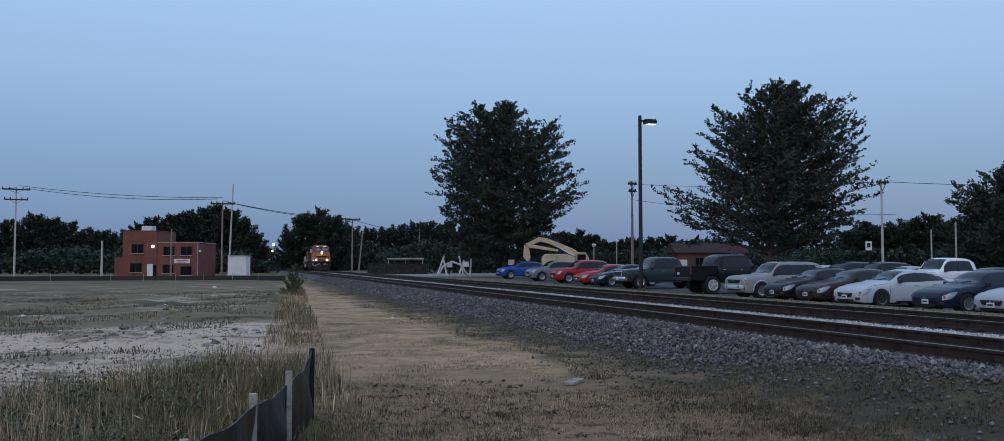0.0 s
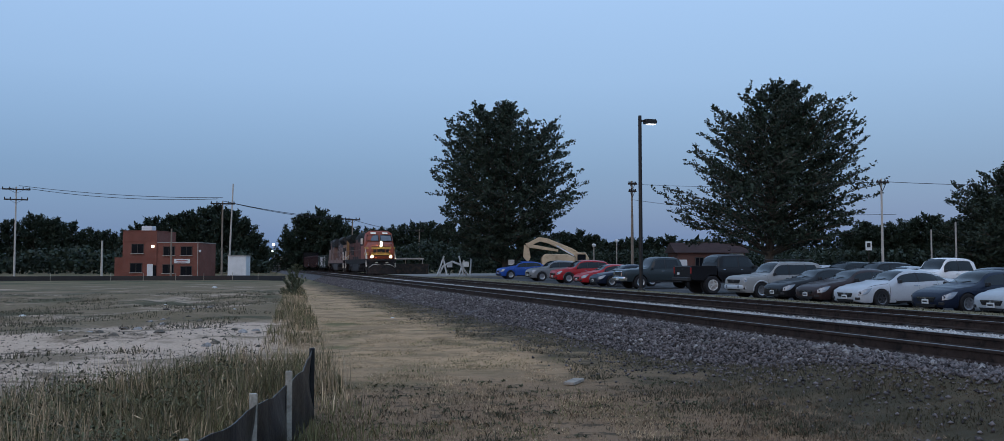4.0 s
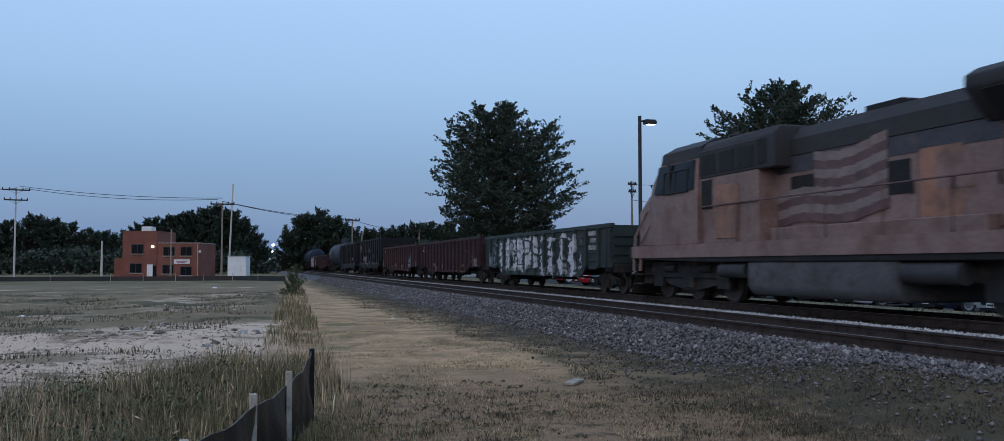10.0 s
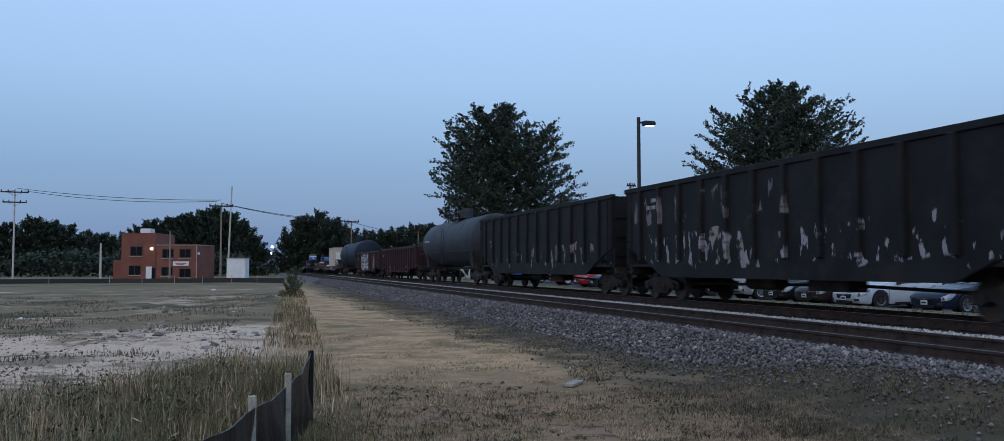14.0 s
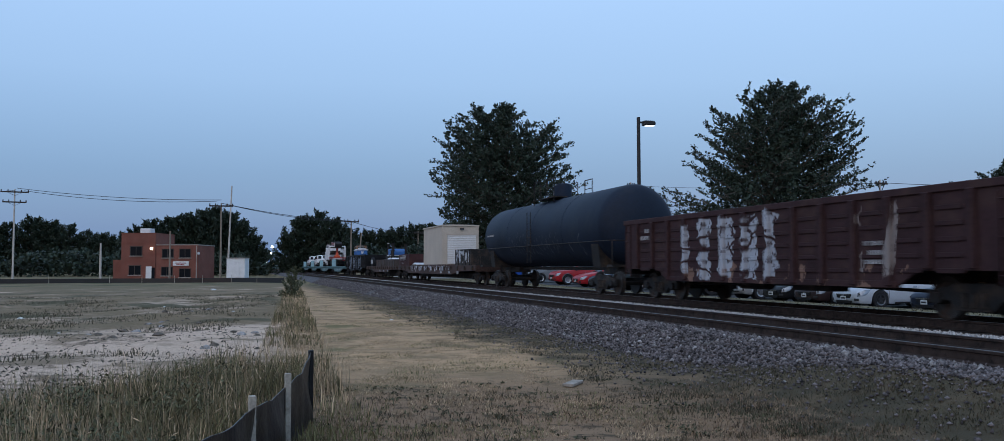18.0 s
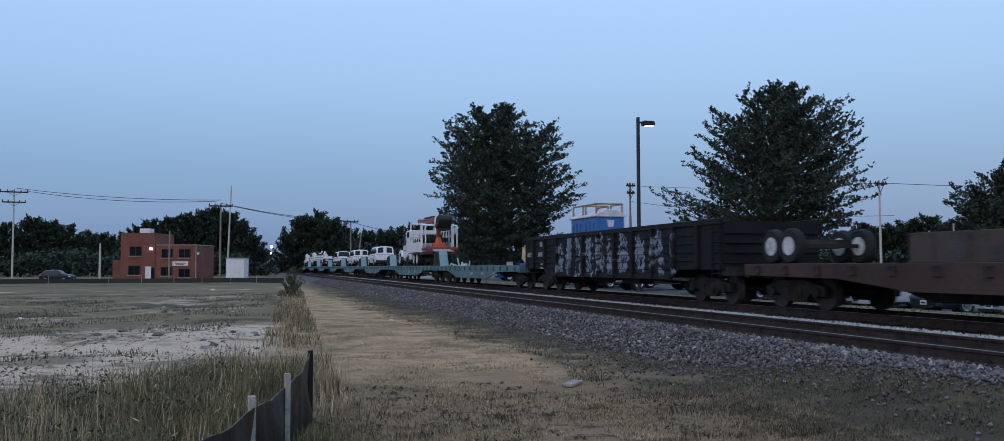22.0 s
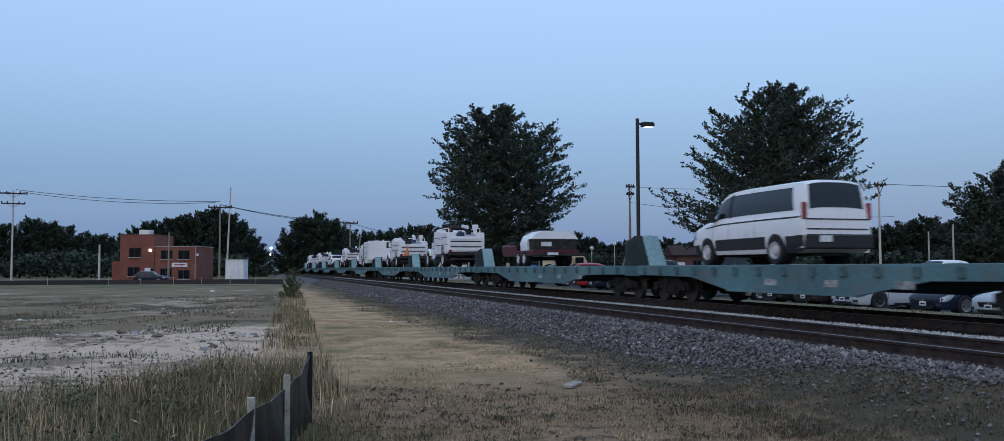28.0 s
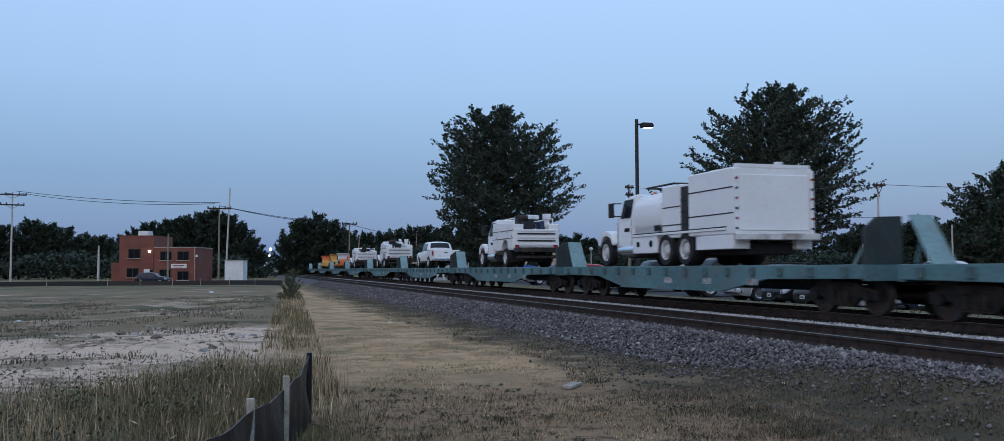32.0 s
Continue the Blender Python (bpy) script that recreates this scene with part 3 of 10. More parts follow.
    side /= np.linalg.norm(side, axis=1)[:, None] + 1e-6
    ln = leaf * r.uniform(0.6, 1.2, (len(ax), 1))
    ln[n:] *= 1.5
    v = np.stack([pos - side * ln * 0.36, pos + ax * ln * 0.75, pos + side * ln * 0.36, pos - ax * ln * 0.5], 1).reshape(-1, 3)
    part("crown", bulk("crown", v, np.arange(len(ax) * 4).reshape(-1, 4), mat or LEAF), None, ob, "dense dark green crown with gaps")
    return ob


maple(pose(29.7, 100.7, -0.6), "tall broad maple with a dark uneven crown", 5, 20.3, 2.2,
      [(0, 4.6), (0.10, 5.6), (0.15, 7.4), (0.24, 8.2), (0.44, 8.5), (0.57, 8.4), (0.63, 7.2), (0.76, 6.9), (0.87, 6.0), (0.94, 4.8), (1.0, 2.6)],
      [(0, 4.6), (0.12, 5.8), (0.2, 7.4), (0.35, 8.3), (0.52, 8.6), (0.62, 8.0), (0.76, 8.0), (0.86, 7.2), (0.91, 6.0), (0.93, 2.2), (1.0, 0.6)],
      boughs=155, shoots=13, leaf=0.27, shoot=0.85, thick=0.19, per=12, core=720, lean=-0.6)
maple(pose(42.3, 65.8, -0.7), "tall spreading maple with feathery bough tips", 9, 16.9, 3.3,
      [(0, 6.0), (0.12, 7.2), (0.3, 8.9), (0.42, 8.2), (0.5, 6.9), (0.68, 5.9), (0.85, 6.2), (0.9, 3.2), (1.0, 1.6)],
      [(0, 7.2), (0.2, 7.7), (0.4, 7.2), (0.6, 6.6), (0.75, 6.3), (0.83, 6.2), (0.88, 4.0), (0.94, 2.6), (1.0, 0.8)],
      boughs=150, shoots=14, leaf=0.20, shoot=0.75, thick=0.115, per=13, core=850, lean=1.7, open_left=0.9)
maple(pose(58.0, 55.6, -0.7), "round-crowned tree beyond the parking lot", 12, 9.6, 1.2,
      [(0, 4.6), (0.3, 5.6), (0.6, 5.0), (0.85, 3.6), (1.0, 1.2)], [(0, 7.0), (0.3, 7.6), (0.6, 7.2), (0.85, 5.4), (1.0, 2.4)],
      boughs=80, shoots=12, leaf=0.2, shoot=0.7, thick=0.14, per=13, core=1300, lean=0.6)

# woods in the distance: three kinds, repeated at many sizes
kinds = [tree(pose(0, 0, 0), "dark distant tree in the wood", 20 + k, 15.0, 7.0, 0.5, 46, 7, 3, 8, 0.62, LEAF_FAR, group="distant trees", rise=0.2) for k in range(3)]
rng_w = random.Random(77)


def plant(k, x, y, s, z=-1.2, wide=1.0):
    ob = kinds[k] if k < 3 else copy_thing(kinds[k % 3], pose(0, 0, 0))
    ob.matrix_basis = pose(x, y, z, 0, 0, rng_w.uniform(0, 360)) @ Matrix.Diagonal((s * wide, s * wide, s, 1))


WOOD = [
    (-65.6, 266.9, 0.93), (-59.1, 265.0, 0.93), (-53.0, 263.3, 1.03), (-48.2, 261.9, 0.97), (-43.3, 260.4, 0.89), (-38.4, 259.0, 0.78),
    (-34.1, 257.8, 0.75), (-29.7, 256.5, 0.75), (-25.0, 242.6, 0.83), (-21.2, 241.5, 0.94), (-17.2, 240.4, 0.97), (-13.2, 239.2, 1.02),
    (-9.8, 238.2, 1.09), (-6.0, 237.1, 1.13), (-2.6, 236.1, 1.06), (0.6, 235.2, 0.88), (3.6, 234.3, 0.67), (5.9, 233.6, 0.45),
    (9.8, 195.0, 0.63), (12.6, 194.2, 0.85), (16.0, 193.2, 0.92), (18.9, 192.4, 0.83), (27.0, 231.7, 0.75), (31.4, 230.4, 0.72),
    (35.5, 229.2, 0.73), (39.3, 228.1, 0.77), (42.8, 227.1, 0.81), (46.5, 226.0, 0.82), (51.0, 224.7, 0.82), (55.7, 223.3, 0.79),
    (54.2, 156.1, 0.47), (56.9, 155.3, 0.5), (59.8, 154.5, 0.53), (62.1, 153.8, 0.47), (64.8, 153.0, 0.39), (66.9, 152.4, 0.42),
    (69.6, 151.6, 0.45), (72.5, 150.7, 0.45), (75.7, 149.8, 0.47), (79.1, 148.8, 0.42), (82.7, 147.8, 0.4), (86.6, 146.7, 0.42),
    (73.2, 95.3, 0.38), (74.9, 94.9, 0.44), (76.4, 94.4, 0.41), (78.6, 93.8, 0.44), (80.7, 93.2, 0.47), (82.6, 92.6, 0.5),
    (85.5, 91.8, 0.47), (88.6, 90.9, 0.49), (91.3, 90.1, 0.53), (94.0, 89.3, 0.53),
]
for k, (x, y, s) in enumerate(WOOD):
    plant(k, x, y, s * (0.94 if k < 22 else 1.0), -0.8 if y < 140 else -1.2, 1.0 if s > 0.6 else 1.25)


def undergrowth(name, runs, label, seed, leaf=0.5, per=90):
    """A low dense belt of leaves filling the foot of a wood. runs: (x0, y0, x1, y1, height, depth)."""
    r = np.random.RandomState(seed)
    out = []
    for x0, y0, x1, y1, h, depth in runs:
        n = int(math.hypot(x1 - x0, y1 - y0) * per)
        u = r.uniform(0, 1, n)
        x, y = x0 + (x1 - x0) * u + r.normal(0, 0.6, n), y0 + (y1 - y0) * u + r.uniform(0, depth, n)
        bump = np.array([0.72 + 0.42 * noise.noise((a * 0.13, b * 0.13, seed)) for a, b in zip(x, y)])
        out.append(np.stack([x, y, -1.0 + h * bump * r.uniform(0, 1, n) ** 0.7], 1))
    pos = np.concatenate(out)
    n = len(pos)
    a1, a2 = r.normal(0, 1, (n, 3)), r.normal(0, 1, (n, 3))
    a1 /= np.linalg.norm(a1, axis=1)[:, None]
    a2 = np.cross(a1, a2)
    a2 /= np.linalg.norm(a2, axis=1)[:, None]
    s = leaf * r.uniform(0.6, 1.4, (n, 1))
    v = np.stack([pos - a1 * s, pos - a2 * s * 0.6, pos + a1 * s, pos + a2 * s * 0.6], 1).reshape(-1, 3)
    tagged(new(name, bulk(name, v, np.arange(n * 4).reshape(-1, 4), LEAF_FAR)), label, "undergrowth", kind="stuff")


undergrowth("wood_undergrowth", [(-150, 240, -75, 226, 8, 14), (-75, 226, -34, 216, 7, 12), (-34, 216, 2, 212, 7, 12), (2, 212, 6, 210, 4, 8), (18, 196, 36, 196, 8, 10), (30, 215, 62, 206, 8, 10)], "dark undergrowth along the foot of the distant wood", 3)
undergrowth("lot_undergrowth", [(20.5, 132, 44, 128, 6.0, 7), (40, 150, 74, 136, 6.0, 8), (62, 118, 96, 84, 5.5, 8), (60, 84, 92, 40, 4.6, 8), (92, 40, 104, 10, 5, 8)], "dark bushes behind the parking lot", 4, 0.24, 330)
# the last three runs lie out of view, added to darken car reflections
undergrowth("far_hedges", [(-420, 420, -160, 320, 14, 20), (90, 300, 330, 160, 12, 20), (26, 420, 120, 330, 13, 20), (-160, 330, -6, 420, 14, 20), (-190, -80, 190, -80, 13, 18), (330, 160, 250, -80, 13, 20), (-420, 320, -200, -80, 13, 20)], "far dark hedges on the horizon, with unseen runs added to darken reflections", 5, 1.6, 9)
SCRUB = leaf_mat("grey_green_scrub_leaf", (0.085, 0.095, 0.055), (0.13, 0.12, 0.07))
solo_bush = tree(pose(3.45, 61.0, -0.75), "leafy shrub at the corner of the lot", 31, 1.75, 0.75, 0.05, 16, 6, 3, 6, 0.09, SCRUB, group="shrubs", rise=0.5)
tree(pose(2.75, 52.0, -0.75), "low scrubby shrub in the weeds", 33, 1.1, 0.7, 0.05, 16, 6, 3, 6, 0.08, SCRUB, group="shrubs", rise=0.6)


# ---- poles, wires and the lamp post ----
def wire(name, a, b, sag, label, r=0.05, n=14):
    g = Geo()
    a, b = Vector(a), Vector(b)
    pts = [a.lerp(b, i / n) - Vector((0, 0, sag * 4 * (i / n) * (1 - i / n))) for i in range(n + 1)]
    g.pipe(pts, r, 4)
    return solo(name, g, BLACK_PLASTIC, label, "cable", "overhead wires")


POLE_PALE = paint("pale_weathered_pole", (0.46, 0.42, 0.38), 0.9, vary=0.25, size=1.5, fine=25)


def utility_pole(x, y, z0, h, label, arms=((0.4, 2.4),), lean=0.0, heading=0.0, mat=None, slim=1.0):
    ob = thing("utility_pole", pose(x, y, z0, 0, 0, heading), label, "utility pole", "utility poles")
    part("pole", Geo().cyl((0, 0, -0.5), (lean, 0, h), 0.17 * slim, 0.11 * slim, n=10), mat or WOOD_POLE, ob)
    for down, length in arms:
        zz = h - down
        arm = part("crossarm", Geo().box(lean, -0.14, zz, length, 0.16 * slim, 0.22 * slim), TIE_WOOD, ob)
        for i in range(5):
            if i != 2:
                part("insulator", Geo().cyl((lean - length / 2 + 0.1 + i * (length - 0.2) / 4, -0.14, zz + 0.06), (lean - length / 2 + 0.1 + i * (length - 0.2) / 4, -0.14, zz + 0.06 + 0.34 * slim ** 2), 0.10 * slim, 0.07 * slim, n=7), STEEL_DARK, arm)
        part("arm_brace", Geo().cyl((lean - length * 0.3, -0.14, zz), (lean, -0.1, zz - 0.6), 0.025, n=5).cyl((lean + length * 0.3, -0.14, zz), (lean, -0.1, zz - 0.6), 0.025, n=5), STEEL_DARK, arm)
    return ob


utility_pole(-36.4, 166.8, -1.05, 15.2, "tall pale wooden utility pole with two crossarms", ((0.5, 4.2), (2.2, 3.6)), heading=14, mat=POLE_PALE)
utility_pole(-2.9, 146.6, -0.95, 11.9, "wooden utility pole with a single crossarm", ((0.4, 3.6),))
utility_pole(-2.0, 156.7, -0.9, 15.5, "slim leaning pale pole", (), lean=0.55, mat=POLE_PALE)
utility_pole(19.0, 161.1, -0.95, 10.2, "wooden utility pole beside the line", ((0.2, 2.7),))
utility_pole(20.0, 160.7, -0.95, 8.0, "short leaning pole stub", (), lean=0.8)
utility_pole(38.1, 197.2, -0.9, 9.8, "distant wooden utility pole", ((0.4, 2.0),))
utility_pole(35.6, 78.2, -0.4, 9.4, "wooden utility pole behind the parked cars", ((0.3, 0.9), (1.0, 0.8)), slim=0.7)
utility_pole(36.2, 79.5, -0.4, 6.3, "shorter wooden pole beside another", ())
utility_pole(41.2, 50.5, -0.5, 7.3, "slim grey utility pole with a short crossarm", ((0.25, 1.0),), slim=0.55, mat=POLE_PALE)
utility_pole(-17.9, 130.2, -0.95, 5.2, "short bare post at the edge of the wood", (), mat=POLE_PALE)
utility_pole(-10.5, 148.8, -0.95, 7.6, "thin pole before the brick building", ())
WIRES = [((-36.0, 166.7, 14.3), (-2.9, 146.5, 11.5), 0.55), ((-35.0, 166.7, 13.9), (-3.6, 146.5, 11.3), 0.75), ((-36.4, 166.7, 13.9), (-95.0, 190.0, 14.5), 1.0),
         ((-2.9, 146.5, 11.0), (19.0, 161.0, 9.2), 0.5), ((-2.0, 146.5, 10.8), (20.0, 161.0, 9.0), 0.6), ((19.0, 161.0, 9.1), (38.1, 197.1, 8.6), 0.6),
         ((35.6, 78.1, 8.7), (41.2, 50.4, 6.6), 0.3), ((35.6, 78.1, 7.2), (52.0, 62.0, 5.2), 0.5), ((41.2, 50.4, 6.6), (62.0, 34.0, 6.2), 0.5)]
for wa, wb, ws in WIRES:
    wire("overhead_wire", wa, wb, ws, "thin black overhead wire between poles", 0.05 if wa[1] > 100 else 0.02)

lamp_post = thing("street_lamp", pose(21.6, 46.3, -0.47), "tall dark lamp post with one lit shoebox head", "street lamp")
BRONZE = paint("dark_bronze_pole", (0.018, 0.016, 0.016), 0.5, 0.3, vary=0.2)
part("pole", Geo().cyl((0, 0, 0), (0, 0, 9.95), 0.115, 0.10, n=12), BRONZE, lamp_post)
part("base_plate", Geo().cyl((0, 0, 0), (0, 0, 0.18), 0.24, 0.2, n=14), BRONZE, lamp_post)
head = part("lamp_head", Geo().prism([(0.28, 9.50), (0.95, 9.50), (1.0, 9.62), (0.92, 9.76), (0.28, 9.76)], "y", -0.22, 0.22), BRONZE, lamp_post, bevel=0.03)
part("arm", Geo().box(0.16, 0, 9.66, 0.34, 0.08, 0.10), BRONZE, lamp_post)
part("lens", Geo().span(0.45, 0.92, -0.16, 0.16, 9.465, 9.498), light_mat("lit_lamp_lens", (0.9, 0.95, 1.0), 1.6), head, "lit lamp lens")


# ---- brick building ----
BRICK = paint("red_brick_wall", (0.185, 0.076, 0.058), 0.9, vary=0.25, size=0.5, fine=9, dirt=(0.19, 0.06, 0.045), dirt_at=0.6)
BRICK_DARK = paint("dark_brick_wall", (0.125, 0.066, 0.055), 0.9, vary=0.25, size=0.5, fine=9)
CONCRETE = paint("pale_coping", (0.36, 0.33, 0.30), 0.85, vary=0.2)
WHITE_PAINT = paint("white_painted_metal", (0.62, 0.63, 0.64), 0.5, vary=0.12)


WINDOW_FRAME = paint("dark_bronze_frame", (0.06, 0.05, 0.045), 0.6, vary=0.2)


def window(parent, x, y, z, w, h, normal=-1):
    win = part("window", Geo().box(x, y + 0.04 * normal, z, w, 0.08, h), GLASS_DARK, parent, "dark window pane")
    part("frame", Geo().box(x, y + 0.07 * normal, z + h / 2, w + 0.16, 0.12, 0.1).box(x, y + 0.07 * normal, z, 0.07, 0.12, h).box(x - w / 2, y + 0.07 * normal, z, 0.08, 0.12, h).box(x + w / 2, y + 0.07 * normal, z, 0.08, 0.12, h), WINDOW_FRAME, win)
    part("sill", Geo().box(x, y + 0.12 * normal, z - h / 2 - 0.06, w + 0.3, 0.24, 0.12), CONCRETE, win)


def brick_building():
    ob = thing("brick_building", pose(-19.7, 167.2, -1.1, 0, 0, -16.2), "two-storey red brick building with a white sign", "building")
    part("tall_wall", Geo().span(0, 5.9, 0, 9, 0, 7.9), BRICK, ob)
    part("low_wall", Geo().span(5.9, 13.2, 0.15, 9, 0, 5.9), BRICK, ob)
    part("annex_wall", Geo().span(-2.0, 0, 1.5, 7, 0, 3.4), BRICK, ob)
    part("parapet", Geo().span(-0.05, 5.95, -0.06, 0.2, 6.2, 6.35).span(-0.05, 5.95, -0.05, 9.05, 7.9, 8.05), BRICK, ob)
    part("coping", Geo().span(5.95, 13.3, 0.05, 9.05, 5.9, 6.03), CONCRETE, ob)
    for x, z in ((2.6, 4.9), (2.4, 1.6)):
        window(ob, x, 0, z, 2.0, 1.6)
    for x, z in ((8.0, 4.5), (11.0, 4.5), (7.9, 1.4), (11.0, 1.1)):
        window(ob, x, 0.15, z, 1.9, 1.5)
    part("door", Geo().box(4.8, -0.03, 1.15, 1.0, 0.1, 2.2), WHITE_PAINT, ob, "white entrance door")
    part("dark_door", Geo().box(5.5, -0.02, 1.05, 0.7, 0.08, 2.0), GLASS_DARK, ob)
    sign = part("sign_board", Geo().box(10.3, 0.06, 2.75, 2.7, 0.12, 0.75), WHITE_PAINT, ob, "white sign board with dark lettering")
    part("sign_text", Geo().box(10.3, -0.015, 2.82, 1.9, 0.03, 0.14).box(10.2, -0.015, 2.58, 1.4, 0.03, 0.1), LAMP_RED, sign)
    lamp = part("wall_lamp", Geo().box(5.3, -0.12, 5.35, 0.3, 0.2, 0.25), WHITE_PAINT, ob)
    part("lamp_glass", Geo().box(5.3, -0.26, 5.30, 0.5, 0.08, 0.4), light_mat("lit_wall_lamp", (1.0, 0.85, 0.66), 3.0), lamp, "lit wall lamp")
    unit = part("roof_unit", Geo().span(2.4, 4.2, 2, 4, 7.9, 8.9), WHITE_PAINT, ob, "pale rooftop air unit", bevel=0.05)
    part("fan_grille", Geo().cyl((3.3, 3, 8.9), (3.3, 3, 8.98), 0.6, n=14), STEEL_DARK, unit)
    part("downpipe", Geo().cyl((13.0, 0.0, 0), (13.0, 0.0, 5.8), 0.07), CONCRETE, ob)
    part("corner_lamp", Geo().box(13.3, 0.2, 4.5, 0.3, 0.3, 0.4), WHITE_PAINT, ob)


brick_building()
shed = thing("equipment_cabinet", pose(-2.0, 146.3, -0.95, 0, 0, -16.2), "pale grey metal signal cabinet beside the line", "cabinet")
part("cabinet_body", Geo().span(0, 2.85, 0, 2.4, 0.1, 3.3), WHITE_PAINT, shed, bevel=0.03)
part("cabinet_roof", Geo().span(-0.1, 2.95, -0.1, 2.5, 3.3, 3.42), CONCRETE, shed)
part("cabinet_door", Geo().box(1.5, -0.02, 1.6, 1.1, 0.06, 2.3), WHITE_PAINT, shed, bevel=0.02)
part("cabinet_base", Geo().span(-0.1, 2.95, -0.1, 2.5, -0.2, 0.1), CONCRETE, shed)


# black silt fence far off, along the lot's edge
SILT = paint("black_silt_cloth", (0.006, 0.006, 0.008), 0.42, vary=0.4, size=2, fine=20, bump=0.3)
STAKE = paint("grey_wooden_stake", (0.36, 0.33, 0.28), 0.85, vary=0.3, size=6, fine=40)
far_fence = thing("silt_fence", pose(0, 0, 0), "long black silt fence along the far edge of the lot", "silt fence")
FAR_LINE = [(-30, 124), (-16, 124.5), (-8, 122), (-1, 117), (5, 108)]
for (fx0, fy0), (fx1, fy1) in zip(FAR_LINE, FAR_LINE[1:]):
    za, zb = ground_z(fx0, fy0), ground_z(fx1, fy1)
    part("fence_cloth", Geo().slab([(fx0, fy0, za - 0.1), (fx1, fy1, zb - 0.1), (fx1, fy1, zb + 0.58), (fx0, fy0, za + 0.58)], 0.03), SILT, far_fence)
    for j in range(2):
        sx_, sy_ = fx0 + (fx1 - fx0) * j / 2, fy0 + (fy1 - fy0) * j / 2
        part("stake", Geo().box(sx_, sy_ - 0.06, za + 0.4, 0.05, 0.05, 1.1), STAKE, far_fence)

# near silt fence with its stakes
near_fence = thing("silt_fence", pose(0, 0, 0), "sagging black silt fence on wooden stakes in weeds", "silt fence")
NEAR_LINE = [(0.75, 9.93, 0.12), (0.60, 9.1, 0.00), (0.40, 8.2, -0.02), (0.26, 7.5, -0.03), (0.12, 6.85, 0.02), (-0.05, 6.1, 0.0), (-0.25, 5.3, 0.05), (-0.45, 4.4, 0.0)]
cloth = Geo()
rings = []
for i in range(71):
    fy = 9.93 - 5.5 * i / 70
    fx, fz = (float(np.interp(fy, [q[1] for q in reversed(NEAR_LINE)], [q[j] for q in reversed(NEAR_LINE)])) for j in (0, 2))
    gz = ground_z(fx, fy) - 0.05
    fz += 0.012 * noise.noise((fy * 3.1, 2, 1))
    fold = [0.05 * (1 - 0.75 * k) * noise.noise((fy * 4.5 + k * 0.8, k * 1.6, 5)) + 0.10 * math.sin(math.pi * k) * noise.noise((fy * 1.3, k, 8)) for k in (0, 0.2, 0.4, 0.6, 0.8, 1)]
    heights = [gz + (fz - gz) * k for k in (0, 0.2, 0.4, 0.6, 0.8, 1)]
    rings.append([(fx + f + 0.004, fy, z) for f, z in zip(fold, heights)] + [(fx + f - 0.004, fy, z) for f, z in reversed(list(zip(fold, heights)))])
cloth.loft(rings)
part("fence_cloth", cloth, SILT, near_fence, "sagging black woven cloth")
for fx, fy, ft, dark in ((0.75, 9.95, 0.14, True), (0.42, 8.2, 0.10, False), (0.10, 6.85, 0.10, False), (-0.30, 5.5, 0.04, False)):
    part("stake", Geo().box(fx, fy, (ft - 0.75) / 2, 0.05, 0.05, ft + 0.75, rz=12), SILT if dark else STAKE, near_fence, "dark stake" if dark else "pale wooden stake", bevel=0.004)


# ---- behind the lot: excavator, low building, posts ----
def excavator(m):
    ob = thing("excavator", m, "parked tan excavator with folded boom", "excavator")
    tan = paint("tan_machine_paint", (0.50, 0.38, 0.25), 0.5, vary=0.2, dirt=(0.3, 0.22, 0.13), dirt_at=0.62)
    for s in (-1.1, 1.1):
        part("track", Geo().prism([(-2.0, 0.15), (-1.7, 0.0), (1.7, 0.0), (2.0, 0.15), (2.1, 0.5), (1.8, 0.85), (-1.8, 0.85), (-2.1, 0.5)], "y", s - 0.28, s + 0.28), RUBBER, ob)
    part("house", Geo().prism([(-4.0, 0.95), (-0.4, 0.95), (-0.3, 1.5), (-0.4, 2.2), (-1.2, 2.55), (-3.6, 2.6), (-4.0, 2.2)], "y", -1.35, 1.35), tan, ob, "pale tan machine house", bevel=0.06)
    c = part("cab", Geo().prism([(-0.3, 0.95), (1.1, 0.95), (1.1, 2.1), (0.7, 2.75), (-0.3, 2.75)], "y", -1.4, -0.1), tan, ob, bevel=0.05)
    part("cab_window", Geo().box(0.25, -1.41, 2.1, 0.9, 0.03, 0.9), GLASS_DARK, c)
    part("boom", Geo().prism([(1.0, 1.7), (1.1, 2.1), (-0.6, 3.2), (-3.3, 4.3), (-4.3, 4.45), (-5.7, 3.7), (-5.6, 3.35), (-4.2, 3.95), (-3.4, 3.8), (-0.8, 2.7)], "y", -0.24, 0.24), tan, ob, bevel=0.03)
    part("stick", Geo().prism([(-5.8, 3.8), (-5.5, 3.3), (-2.2, 2.85), (-2.2, 3.1)], "y", -0.62, -0.28), tan, ob, bevel=0.02)
    part("bucket", Geo().prism([(-5.9, 3.6), (-5.4, 3.4), (-5.2, 2.2), (-5.5, 1.7), (-6.0, 2.3)], "y", -0.5, 0.3), tan, ob, bevel=0.03)
    part("boom_ram", Geo().cyl((0.6, -0.3, 1.8), (-2.4, -0.3, 3.5), 0.09, n=8), CHROME, ob)


